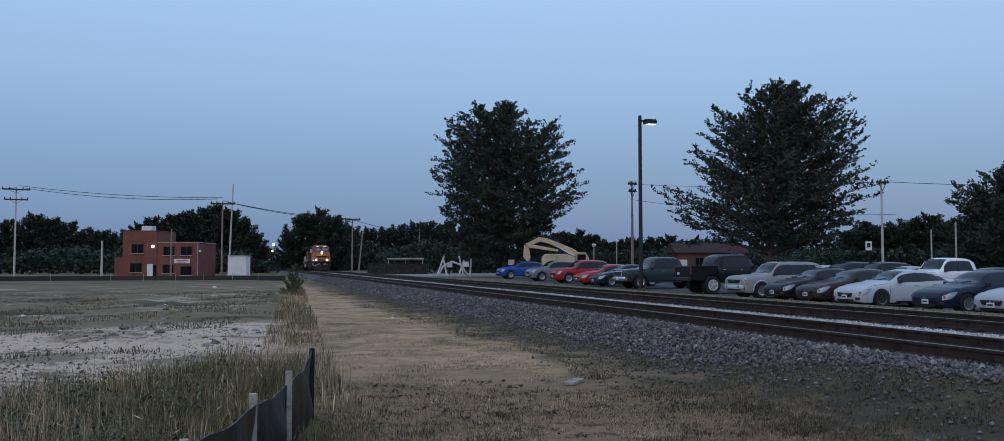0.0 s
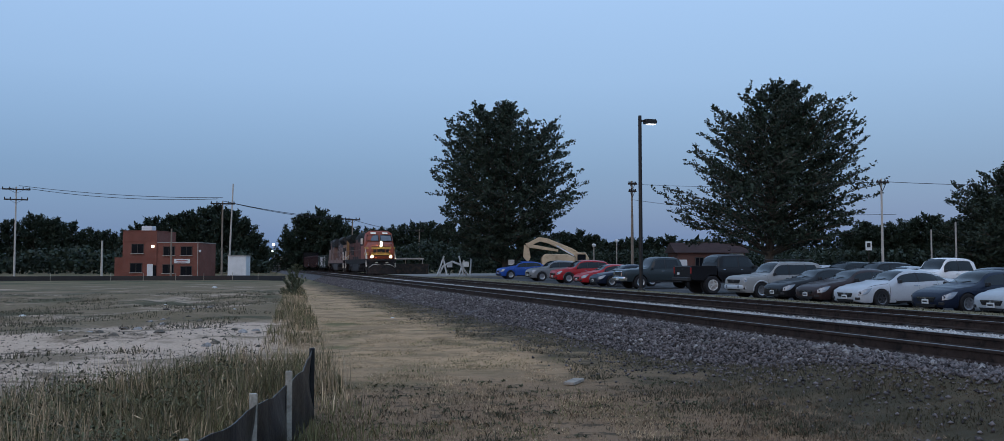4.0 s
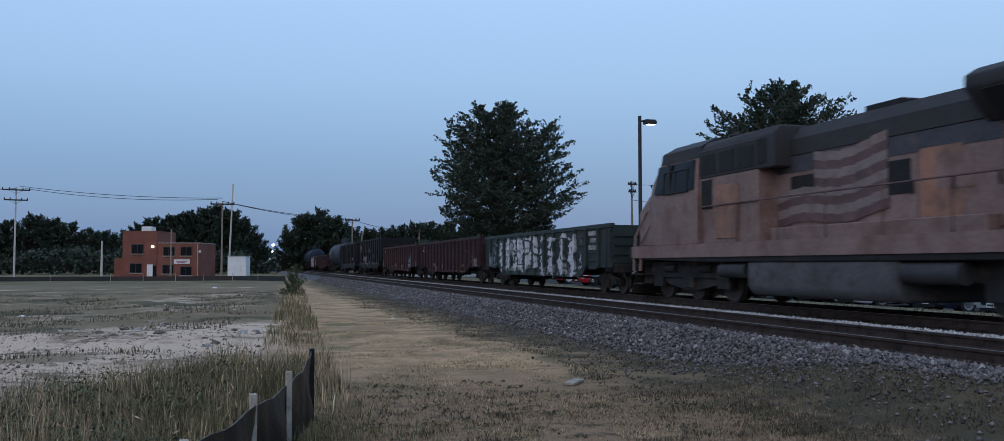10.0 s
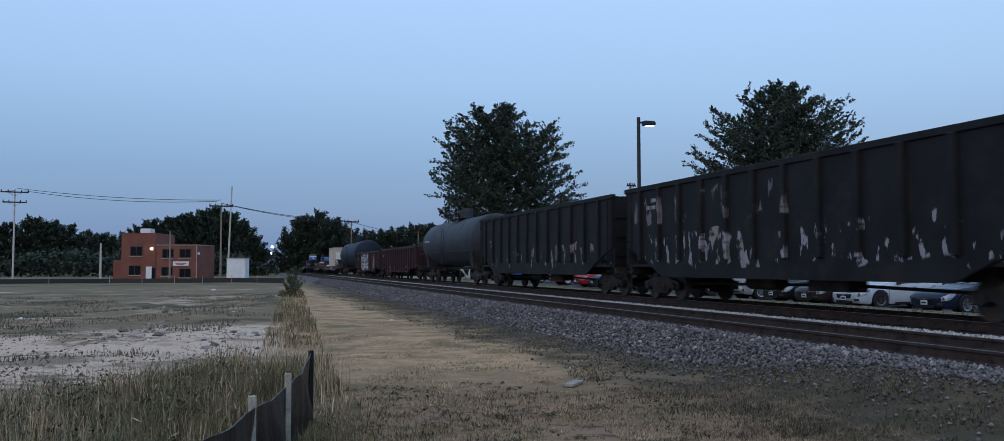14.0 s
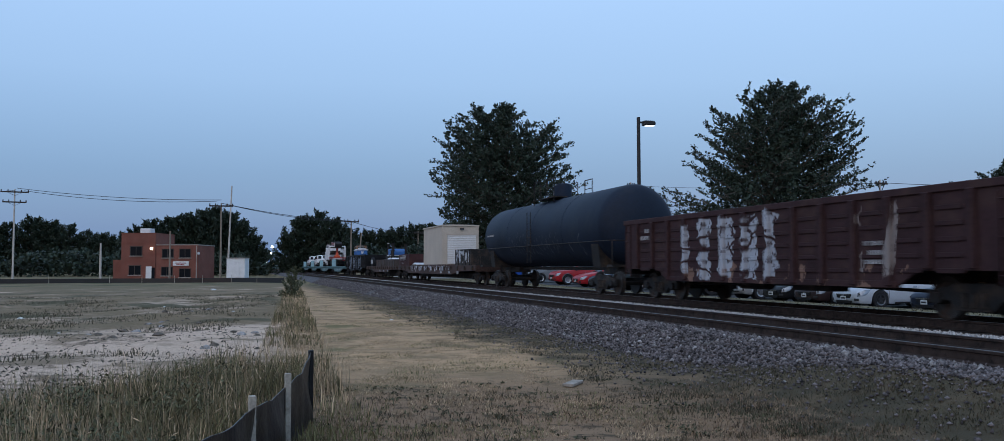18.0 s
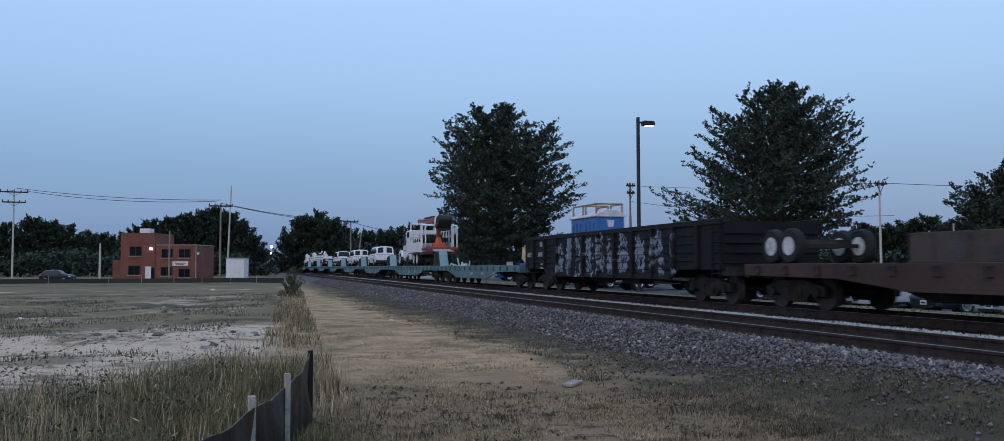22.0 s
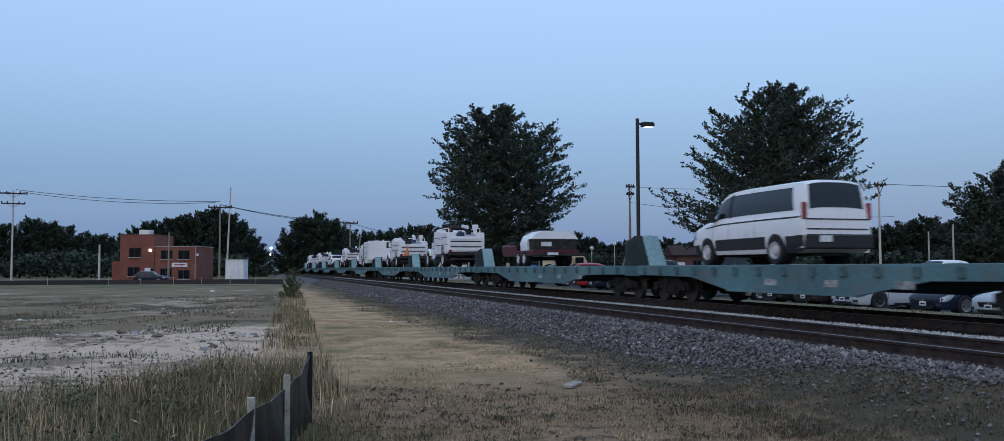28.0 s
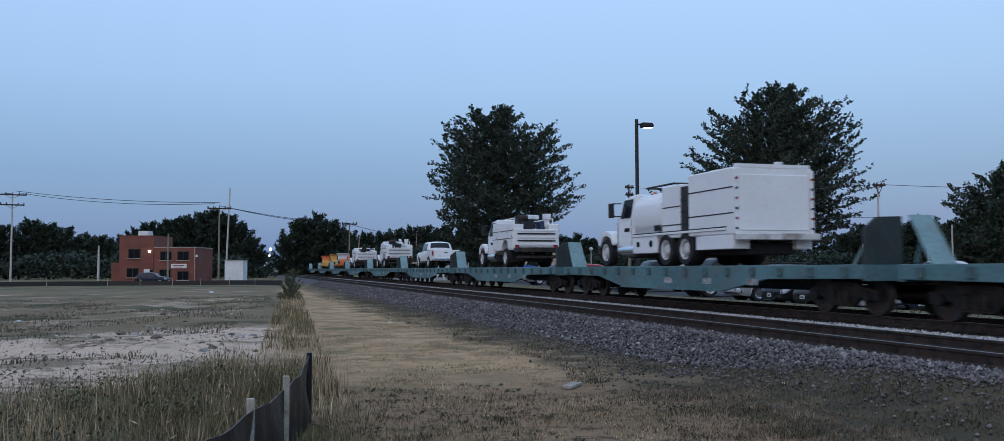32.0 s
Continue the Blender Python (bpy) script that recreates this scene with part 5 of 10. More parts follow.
def tank_car(start, length, mat, label, r=1.51, zc=2.55, tags=()):
    car = rail_car("tank_car", start, label)
    mat = mat.copy()
    spray(mat, car, tags)
    a, b = 1.0, length - 1.0
    prof = [(0.02, a)] + [(r * math.sin(math.pi / 2 * k / 5), a + 0.62 * (1 - math.cos(math.pi / 2 * k / 5))) for k in range(1, 6)]
    prof += [(r, a + 0.63 + (b - a - 1.26) * k / 6) for k in range(1, 6)]
    prof += [(r * math.cos(math.pi / 2 * k / 5), b - 0.62 + 0.62 * math.sin(math.pi / 2 * k / 5)) for k in range(0, 5)] + [(0.02, b)]
    shell = part("tank_shell", Geo().turned(prof, (0, 0, zc), "y", 40), mat, car)
    for k in (0.27, 0.5, 0.73):
        y = a + (b - a) * k
        part("weld_band", Geo().turned([(r - 0.02, -0.05), (r + 0.008, -0.05), (r + 0.008, 0.05), (r - 0.02, 0.05)], (0, y, zc), "y", 40), mat, shell)
    yc = length / 2
    dome = part("manway_dome", Geo().turned([(0.05, 0.62), (0.40, 0.60), (0.42, 0.5), (0.42, -0.1), (0.05, -0.1)], (0, yc, zc + r), "z", 18), mat, car)
    part("hatch_cover", Geo().turned([(0.05, 0.72), (0.3, 0.7), (0.33, 0.64), (0.33, 0.55), (0.05, 0.55)], (0.05, yc, zc + r), "z", 14), mat, dome)
    plat = Geo()
    for s in (-1, 1):
        plat.span(s * 0.55 - 0.3, s * 0.55 + 0.3, yc - 1.3, yc + 1.3, zc + r + 0.0, zc + r + 0.04)
    part("platform", plat, STEEL_DARK, car)
    top = zc + r + 0.82
    for s in (-1, 1):
        for e in (-1, 1):
            rail = Geo()
            rail.pipe([(s * 0.9, yc + e * 1.35, zc + r - 0.25), (s * 0.9, yc + e * 1.35, top), (s * 0.9, yc + e * 0.45, top), (s * 0.9, yc + e * 0.45, zc + r - 0.1)], 0.022, 5)
            rail.pipe([(s * 0.9, yc + e * 1.35, top - 0.4), (s * 0.9, yc + e * 0.45, top - 0.4)], 0.018, 5)
            part("dome_railing", rail, STEEL_DARK, car)
    for s in (-1, 1):
        ladder(car, s * (r - 0.02), yc - 0.25, yc + 0.25, 1.2, zc + 0.9, STEEL_DARK, 7, 0.12, "side_ladder")
    for y in (2.3, length - 2.3):
        g = Geo()
        g.prism([(-1.25, 1.0), (1.25, 1.0), (1.35, 1.9), (1.05, 1.45), (0.5, 1.2), (0, 1.12), (-0.5, 1.2), (-1.05, 1.45), (-1.35, 1.9)], "y", y - 0.35, y + 0.35)
        part("saddle", g, STEEL_DARK, car)
    under = Geo()
    for y0, y1 in ((0.5, 3.8), (length - 3.8, length - 0.5)):
        under.span(-0.3, 0.3, y0, y1, 0.74, 1.02)
        ye = 0.62 if y0 < 1 else length - 0.62
        under.span(-1.45, 1.45, ye - 0.25, ye + 0.25, 1.02, 1.1)
    under.span(-0.12, 0.12, 3.8, length - 3.8, 0.88, 1.02)
    part("stub_sill", under, STEEL_DARK, car)
    hand = Geo()
    for s in (-1, 1):
        hand.pipe([(s * 1.52, 0.4, 1.95), (s * 1.52, length - 0.4, 1.95)], 0.02, 5)
        for ye in (0.42, length - 0.42):
            hand.pipe([(s * 1.45, ye, 1.05), (s * 1.45, ye, 1.95), (-s * 0.0, ye, 1.95)], 0.02, 5)
    part("handrail", hand, STEEL_DARK, car)
    bogie(car, 2.3)
    bogie(car, length - 2.3)
    couplers(car, length)
    return car


# ---- locomotives ----
ORANGE = paint("orange_loco_paint", (0.265, 0.054, 0.024), 0.42, vary=0.25, size=0.8, dirt=(0.20, 0.055, 0.03), dirt_at=0.60)
LOCO_GREEN = paint("dark_green_roof_paint", (0.013, 0.018, 0.016), 0.75, vary=0.3, dirt=(0.026, 0.024, 0.023))
LOCO_YELLOW = paint("yellow_stripe_paint", (0.62, 0.36, 0.06), 0.5, vary=0.2, dirt=(0.3, 0.17, 0.05), dirt_at=0.64)
ARMOUR = paint("faded_yellow_loco_paint", (0.27, 0.125, 0.075), 0.55, vary=0.3, size=0.7, dirt=(0.13, 0.07, 0.05), dirt_at=0.54)
END_YELLOW = paint("yellow_end_paint", (0.30, 0.165, 0.07), 0.6, vary=0.25, size=0.8, dirt=(0.2, 0.105, 0.05), dirt_at=0.6)
ARMOUR_PALE = paint("faded_pale_loco_paint", (0.20, 0.135, 0.120), 0.6, vary=0.3, size=0.7, dirt=(0.15, 0.088, 0.07), dirt_at=0.56)
LOCO_GREY = paint("grey_loco_roof_paint", (0.036, 0.035, 0.038), 0.75, vary=0.3, dirt=(0.035, 0.033, 0.03), dirt_at=0.55)
LOCO_BLACK = paint("black_loco_frame", (0.017, 0.016, 0.017), 0.7, vary=0.4, dirt=(0.034, 0.026, 0.022))
ORANGE_DIRTY = paint("sooty_orange_hood_paint", (0.120, 0.036, 0.024), 0.6, vary=0.4, size=0.7, dirt=(0.055, 0.025, 0.021), dirt_at=0.53)
TANK_DUST = paint("dusty_fuel_tank", (0.040, 0.040, 0.044), 0.7, vary=0.4, dirt=(0.035, 0.032, 0.03))
TANK_PALE = paint("pale_dusty_fuel_tank", (0.085, 0.085, 0.09), 0.7, vary=0.3, dirt=(0.055, 0.05, 0.048))
PLOW_RUST = paint("rusty_plow_steel", (0.030, 0.021, 0.018), 0.8, vary=0.5, size=2.0, dirt=(0.02, 0.017, 0.016), dirt_at=0.52)
HAND_WHITE = paint("pale_handrail_paint", (0.62, 0.57, 0.50), 0.5, vary=0.25, dirt=(0.25, 0.2, 0.16))
GRILLE_DARK = paint("dark_radiator_mesh", (0.018, 0.018, 0.018), 0.75, vary=0.4, size=4, fine=60, bump=0.6)
HEADLIGHT = light_mat("lit_headlight", (1.0, 0.82, 0.54), 130.0)
DITCHLIGHT = light_mat("lit_ditch_light", (1.0, 0.80, 0.52), 110.0)
EMBLEM_FADED = paint("faded_emblem_paint", (0.070, 0.024, 0.018), 0.6, vary=0.3)
NUMBER_LIT = light_mat("lit_number_board", (0.9, 0.95, 0.85), 0.12)
FLAG_RED = paint("faded_flag_red", (0.105, 0.062, 0.060), 0.6, vary=0.35, dirt=(0.15, 0.10, 0.09), dirt_at=0.58)
FLAG_GREY = paint("faded_flag_grey", (0.050, 0.050, 0.060), 0.6, vary=0.35, dirt=(0.09, 0.075, 0.07), dirt_at=0.6)
FLAG_PALE = paint("faded_flag_white", (0.20, 0.155, 0.145), 0.6, vary=0.3, dirt=(0.17, 0.12, 0.1), dirt_at=0.58)


def locomotive(start, label, skin, pale, roof, lit, flip):
    """A six-axle wide-cab diesel. Built with its nose at the front end; flip: it runs nose last."""
    length = 22.0
    car = rail_car("locomotive", start, label, "locomotive")
    if flip:
        keep = MOVES.pop()
        keep_moving(car, SPEED * start - 3.6 + length, rz=180)
    deck = 1.62
    # frame, walkway and tanks
    g = Geo()
    g.prism([(0.9, 1.25), (2.2, 1.2), (6.0, 1.12), (16.0, 1.12), (20.0, 1.2), (length - 0.8, 1.25), (length - 0.8, deck), (0.9, deck)], "x", -1.52, 1.52)
    frame_part = part("underframe", g, LOCO_BLACK, car, bevel=0.02)
    for s in (-1, 1):
        part("walkway_edge", Geo().span(s * 1.56, s * 1.52, 1.2, length - 1.0, deck - (0.16 if lit else 0.36), deck + 0.02), LOCO_BLACK if lit else pale, frame_part)
    fuel = Geo().prism([(-1.48, 0.48), (-1.34, 0.28), (1.34, 0.28), (1.48, 0.48), (1.48, 1.14), (-1.48, 1.14)], "y", 8.1, 13.6)
    part("fuel_tank", fuel, TANK_DUST if lit else TANK_PALE, car, "dusty grey fuel tank", bevel=0.05)
    for s in (-1, 1):
        part("air_reservoir", Geo().cyl((s * 1.36, 13.7, 0.88), (s * 1.36, 15.2, 0.88), 0.22, n=14), TANK_DUST, car)
        part("air_reservoir", Geo().cyl((s * 1.30, 6.6, 0.9), (s * 1.30, 7.9, 0.9), 0.2, n=14), TANK_DUST, car)
    # nose and cab
    nose = Geo()
    nose.loft([[(-1.30, 1.35, deck), (1.30, 1.35, deck), (1.30, 1.35, 2.55), (0.95, 1.44, 3.14), (-0.95, 1.44, 3.14), (-1.30, 1.35, 2.55)],
               [(-1.50, 1.75, deck), (1.50, 1.75, deck), (1.50, 1.72, 2.70), (1.12, 1.74, 3.30), (-1.12, 1.74, 3.30), (-1.50, 1.72, 2.70)],
               [(-1.53, 3.0, deck), (1.53, 3.0, deck), (1.53, 2.85, 2.86), (1.28, 2.70, 3.46), (-1.28, 2.70, 3.46), (-1.53, 2.85, 2.86)]])
    nose_part = part("nose", nose, skin if lit else pale, car, bevel=0.05)
    cab = Geo()
    cab.loft([[(-1.55, 2.55, deck), (1.55, 2.55, deck), (1.55, 2.55, 3.05), (1.42, 2.62, 3.6), (1.30, 2.95, 4.22), (0.85, 3.00, 4.52), (-0.85, 3.00, 4.52), (-1.30, 2.95, 4.22), (-1.42, 2.62, 3.6), (-1.55, 2.55, 3.05)],
              [(-1.55, 3.3, deck), (1.55, 3.3, deck), (1.55, 3.3, 3.05), (1.52, 3.3, 3.7), (1.40, 3.3, 4.38), (0.95, 3.3, 4.64), (-0.95, 3.3, 4.64), (-1.40, 3.3, 4.38), (-1.52, 3.3, 3.7), (-1.55, 3.3, 3.05)],
              [(-1.55, 5.6, deck), (1.55, 5.6, deck), (1.55, 5.6, 3.05), (1.52, 5.6, 3.7), (1.40, 5.6, 4.38), (0.95, 5.6, 4.64), (-0.95, 5.6, 4.64), (-1.40, 5.6, 4.38), (-1.52, 5.6, 3.7), (-1.55, 5.6, 3.05)]])
    cab_part = part("cab", cab, skin if lit else pale, car, bevel=0.03)
    low = 4.30 if lit else 4.10
    part("cab_roof", Geo().prism([(-1.47, low), (-1.41, 4.42), (-0.96, 4.67), (0.96, 4.67), (1.41, 4.42), (1.47, low)], "y", 3.25, 5.7), roof, cab_part, "dark cab roof")
    # windows
    for s in (-1, 1):
        if lit:
            part("upper_cab_side", Geo().slab([(s * 1.551, 3.42, 3.06), (s * 1.551, 5.60, 3.06), (s * 1.521, 5.60, 3.70), (s * 1.521, 3.42, 3.70)], 0.012 * s).slab([(s * 1.521, 3.42, 3.70), (s * 1.521, 5.60, 3.70), (s * 1.403, 5.60, 4.37), (s * 1.403, 3.42, 4.37)], 0.012 * s), roof, cab_part, "dark green upper cab side")
        win = part("windshield", Geo().slab([(s * 0.10, 2.585, 3.52), (s * 1.32, 2.60, 3.54), (s * 1.24, 2.88, 4.14), (s * 0.10, 2.87, 4.18)], 0.03 * -s), LOCO_GLASS, cab_part, "windshield pane with a pale sky reflection put into its colour")
        fr = Geo()
        q = [(s * 0.10, 2.56, 3.52), (s * 1.32, 2.57, 3.54), (s * 1.24, 2.85, 4.14), (s * 0.10, 2.84, 4.18)]
        fr.pipe(q + [q[0]], 0.035, 5)
        part("window_frame", fr, LOCO_BLACK, win)
        part("number_board", Geo().box(s * 0.62, 2.90, 4.36, 0.55, 0.06, 0.15, rx=-12), NUMBER_LIT, cab_part, "lit white number board")
        side = part("side_window", Geo().slab([(s * 1.565, 3.6, 3.18), (s * 1.565, 5.1, 3.18), (s * 1.52, 5.1, 3.82), (s * 1.52, 3.6, 3.82)], 0.02 * s), GLASS_DARK, cab_part, "dark cab side window")
        part("window_frame", Geo().pipe([(s * 1.585, 3.6, 3.18), (s * 1.585, 5.1, 3.18), (s * 1.54, 5.1, 3.82), (s * 1.54, 3.6, 3.82), (s * 1.585, 3.6, 3.18)], 0.03, 5).cyl((s * 1.58, 4.35, 3.18), (s * 1.535, 4.35, 3.82), 0.025, n=5), LOCO_BLACK, side)
        if s < 0:
            part("mirror_shade", Geo().box(-1.72, 3.55, 3.5, 0.24, 0.05, 0.62), HAND_WHITE, cab_part, "pale wind deflector beside the cab window")
    part("door_window", Geo().box(0, 1.395, 2.62, 0.34, 0.03, 0.30, rx=-10), GLASS_DARK, nose_part)
    # engine hood
    hood = Geo()
    hood.prism([(-0.92, deck), (0.92, deck), (0.92, 4.12), (0.70, 4.38), (-0.70, 4.38), (-0.92, 4.12)], "y", 5.6, 15.8)
    hood_part = part("engine_hood", hood, pale, car, bevel=0.02)
    part("hood_roof", Geo().prism([(-0.97, 3.95 if lit else 3.72), (-0.95, 4.12), (-0.72, 4.42), (0.72, 4.42), (0.95, 4.12), (0.97, 3.95 if lit else 3.72)], "y", 5.62, 15.8), roof, hood_part, "dark hood roof")
    for i in range(9):
        y = 6.1 + i * 1.08
        for s in (-1, 1):
            d = part("hood_door", Geo().span(s * 0.92, s * 0.95, y, y + 0.98, deck + 0.12, 3.62), pale, hood_part, bevel=0.01)
            part("latch", Geo().box(s * 0.965, y + 0.88, 2.6, 0.03, 0.05, 0.24), LOCO_BLACK, d)
    for s in (-1, 1):
        if not lit:
            part("upper_soot_band", Geo().span(s * 0.925, s * 0.962, 8.7, 15.7, 3.30, 3.70), FLAG_GREY, hood_part, "sooty dark louvre band", bevel=0.005)
        part("lower_duct", Geo().span(s * 0.95, s * 1.25, 8.8, 15.6, deck, deck + 0.34), LOCO_BLACK if lit else pale, hood_part, bevel=0.02)
        for k in range(4):
            part("louvre_panel", Geo().span(s * 0.95, s * 0.968, 9.3 + k * 1.6, 10.2 + k * 1.6, 2.5, 3.2), GRILLE_DARK if k % 2 == 0 and not lit else pale, hood_part)
        part("side_cabinet", Geo().span(s * 0.9, s * 1.45, 5.6, 8.6, deck, 3.55), pale, car, bevel=0.03)
    part("dynamic_brake_box", Geo().prism([(-1.44, 3.45), (1.44, 3.45), (1.44, 4.28), (1.25, 4.50), (-1.25, 4.50), (-1.44, 4.28)], "y", 5.62, 9.3), roof, car, "dark dynamic brake housing", bevel=0.03)
    for s in (-1, 1):
        part("brake_grille", Geo().box(s * 1.448, 8.2, 3.9, 0.03, 1.5, 0.6).box(s * 1.448, 6.4, 3.9, 0.03, 0.9, 0.6), GRILLE_DARK, car)
    part("exhaust_stack", Geo().span(-0.45, 0.45, 11.4, 12.6, 4.38, 4.62), LOCO_BLACK, car, bevel=0.02)
    part("horn", Geo().cyl((0.3, 6.0, 4.75), (0.3, 5.5, 4.75), 0.04, 0.09).cyl((0.15, 6.0, 4.75), (0.15, 5.6, 4.75), 0.03, 0.07).cyl((0.22, 6.0, 4.5), (0.22, 6.0, 4.75), 0.03), LOCO_BLACK, car)
    # radiator end with its wide wings
    rear = Geo().prism([(-1.0, deck), (1.0, deck), (1.0, 3.40), (1.0, 4.4), (-1.0, 4.4), (-1.0, 3.40)], "y", 15.8, 20.6)
    rad = part("radiator_hood", rear, pale if lit else skin, car, bevel=0.02)
    wings = Geo()
    wings.prism([(-1.0, 3.62), (1.0, 3.62), (1.52, 4.18), (1.52, 4.42), (1.2, 4.60), (-1.2, 4.60), (-1.52, 4.42), (-1.52, 4.18)], "y", 15.4, 20.3)
    part("radiator_housing", wings, roof, rad, "dark flared radiator housing", bevel=0.03)
    for s in (-1, 1):
        part("radiator_screen", Geo().slab([(s * 1.03, 15.8, 3.63), (s * 1.03, 20.1, 3.63), (s * 1.50, 20.1, 4.14), (s * 1.50, 15.8, 4.14)], 0.03 * s), GRILLE_DARK, rad)
        part("intake_grille", Geo().span(s * 1.0, s * 1.03, 16.2, 18.6, 2.2, 3.2), GRILLE_DARK, rad)
        part("side_vent", Geo().span(s * 1.0, s * 1.03, 18.9, 19.7, 2.5, 3.3), GRILLE_DARK, rad)
    part("end_bulkhead", Geo().prism([(-1.05, deck), (1.05, deck), (1.05, 4.05), (0.75, 4.42), (-0.75, 4.42), (-1.05, 4.05)], "y", 20.55, 20.85), pale if lit else END_YELLOW, rad, "tall chamfered end wall", bevel=0.05)
    part("end_lamp_box", Geo().box(0.0, 20.88, 3.95, 0.34, 0.1, 0.62), LOCO_BLACK, rad, bevel=0.03)
    # handrails and steps
    hr = Geo()
    for s in (-1, 1):
        pts = [(s * 1.5, 5.8 + i * 1.85, deck) for i in range(9)]
        for p in pts:
            hr.cyl(p, (p[0], p[1], deck + 1.05), 0.02, n=5)
        hr.pipe([(s * 1.5, 5.7, deck + 1.05), (s * 1.5, 20.6, deck + 1.05)], 0.022, 5)
        part("step_handrail", Geo().pipe([(s * 1.5, 20.6, deck + 1.05), (s * 1.5, 20.9, deck + 0.75), (s * 1.5, 21.05, 0.6)], 0.04, 6).pipe([(s * 1.5, 20.3, deck + 1.05), (s * 1.5, 20.38, deck + 0.3), (s * 1.5, 20.42, 0.6)], 0.04, 6), HAND_WHITE, car, "pale stair handrail")
        part("end_handrail", Geo().pipe([(s * 0.25, 21.1, deck), (s * 0.3, 21.1, deck + 0.95), (s * 1.15, 21.1, deck + 0.30), (s * 1.2, 21.1, deck - 0.3)], 0.035, 6), HAND_WHITE, car, "pale slanting end handrail")
    part("handrail", hr, ARMOUR_PALE if lit else FLAG_RED, car, "painted side handrail")
    for s in (-1, 1):
        sh = Geo()
        sh.pipe([(s * 1.5, 2.35, 2.75), (s * 1.48, 1.35, 1.95), (s * 1.5, 1.25, 0.85)], 0.055, 6)
        sh.pipe([(s * 1.5, 2.75, 2.45), (s * 1.5, 1.85, 1.75), (s * 1.5, 1.75, 0.85)], 0.055, 6)
        part("nose_handrail", sh, HAND_WHITE if lit else ARMOUR_PALE, car, "pale steep handrail beside the nose steps")
        for y0 in (1.2, 20.35):
            st = Geo()
            for k in range(4):
                st.span(s * 1.05, s * 1.5, y0, y0 + 0.6, 0.42 + 0.3 * k, 0.46 + 0.3 * k)
            st.span(s * 1.05, s * 1.1, y0, y0 + 0.6, 0.42, 1.4)
            part("step_well", st, STEEL_DARK, car)
    # pilot plates and plow
    for y, e in ((0.95, -1), (length - 0.95, 1)):
        part("pilot_plate", Geo().span(-1.28, 1.28, y - 0.06, y + 0.06, 0.75, deck), LOCO_BLACK, car, bevel=0.02)
        plow = Geo().loft([[(-1.1, y, 0.98), (1.1, y, 0.98), (0.8, y + e * 0.12, 0.98), (-0.8, y + e * 0.12, 0.98)],
                           [(-1.35, y, 0.55), (1.35, y, 0.55), (0.75, y + e * 0.40, 0.55), (-0.75, y + e * 0.40, 0.55)],
                           [(-1.5, y, 0.10), (1.5, y, 0.10), (0.6, y + e * 0.62, 0.10), (-0.6, y + e * 0.62, 0.10)]])
        part("snow_plow", plow, PLOW_RUST, car, "dark V-shaped snow plow", bevel=0.02)
        part("anticlimber", Geo().prism([(-1.2, y), (1.2, y), (0.9, y + e * 0.28), (-0.9, y + e * 0.28)], "z", deck - 0.22, deck), LOCO_BLACK, car, bevel=0.02)
        for s in (-1, 1):
            part("cut_lever", Geo().pipe([(s * 0.2, y + e * 0.3, 1.02), (s * 0.9, y + e * 0.22, 1.05), (s * 1.35, y + e * 0.18, 0.75)], 0.022, 5), HAND_WHITE, car)
            part("front_marker", Geo().box(s * 0.55, y + e * 0.1, 1.25, 0.28, 0.06, 0.10), HAND_WHITE, car)
        ho = Geo()
        for k in range(6):
            xx = -0.75 + k * 0.3
            ho.pipe([(xx, y + e * 0.06, 1.0), (xx, y + e * 0.2, 0.7), (xx + 0.1, y + e * 0.2, 0.5)], 0.025, 5)
        part("air_hose", ho, RUBBER, car)
    # lamps
    if lit:
        hl = part("headlight_housing", Geo().box(0.0, 1.38, 3.18, 0.36, 0.16, 0.60), LOCO_BLACK, nose_part, bevel=0.03)
        for z in (3.05, 3.31):
            part("headlight", Geo().cyl((0.0, 1.30, z), (0.0, 1.25, z), 0.105, n=16), HEADLIGHT, hl, "lit headlight")
        for s in (-1, 1):
            h = part("ditch_light_housing", Geo().box(s * 0.98, 1.22, 1.86, 0.30, 0.22, 0.30), LOCO_BLACK, car, bevel=0.02)
            part("ditch_light", Geo().cyl((s * 0.98, 1.11, 1.86), (s * 0.98, 1.07, 1.86), 0.115, n=16), DITCHLIGHT, h, "lit ditch light")
        for k, z in enumerate((2.04, 2.20, 2.66, 2.80)):
            st = Geo().span(-1.02, 1.02, 1.322, 1.345, z, z + 0.085)
            for s in (-1, 1):
                st.slab([(s * 1.315, 1.335, z), (s * 1.53, 1.74, z), (s * 1.53, 1.74, z + 0.085), (s * 1.315, 1.335, z + 0.085)], 0.018 * s)
                st.span(s * 1.537, s * 1.56, 1.8, 2.9, z, z + 0.05)
            part("nose_stripe", st, LOCO_YELLOW, nose_part, "yellow stripe")
        # the railway's emblem as a plain swoosh and bars
        em = Geo()
        for k in range(4):
            em.box(-0.66 + k * 0.44, 1.315, 2.46, 0.33, 0.03, 0.32)
        em2 = Geo().box(0, 1.32, 2.90, 1.9, 0.028, 0.04).box(0, 1.32, 1.98, 1.9, 0.028, 0.04)
        part("emblem", em, LOCO_BLACK, nose_part, "black emblem bars on a yellow stripe")
        part("emblem_line", em2, LOCO_BLACK, nose_part)
        em3 = Geo()
        for k in range(2):
            em3.box(-1.456, 6.1 + k * 1.1, 2.6, 0.012, 0.6, 0.7)
        part("side_emblem", em3, EMBLEM_FADED, car, "faded emblem bars on the hood side")
    else:
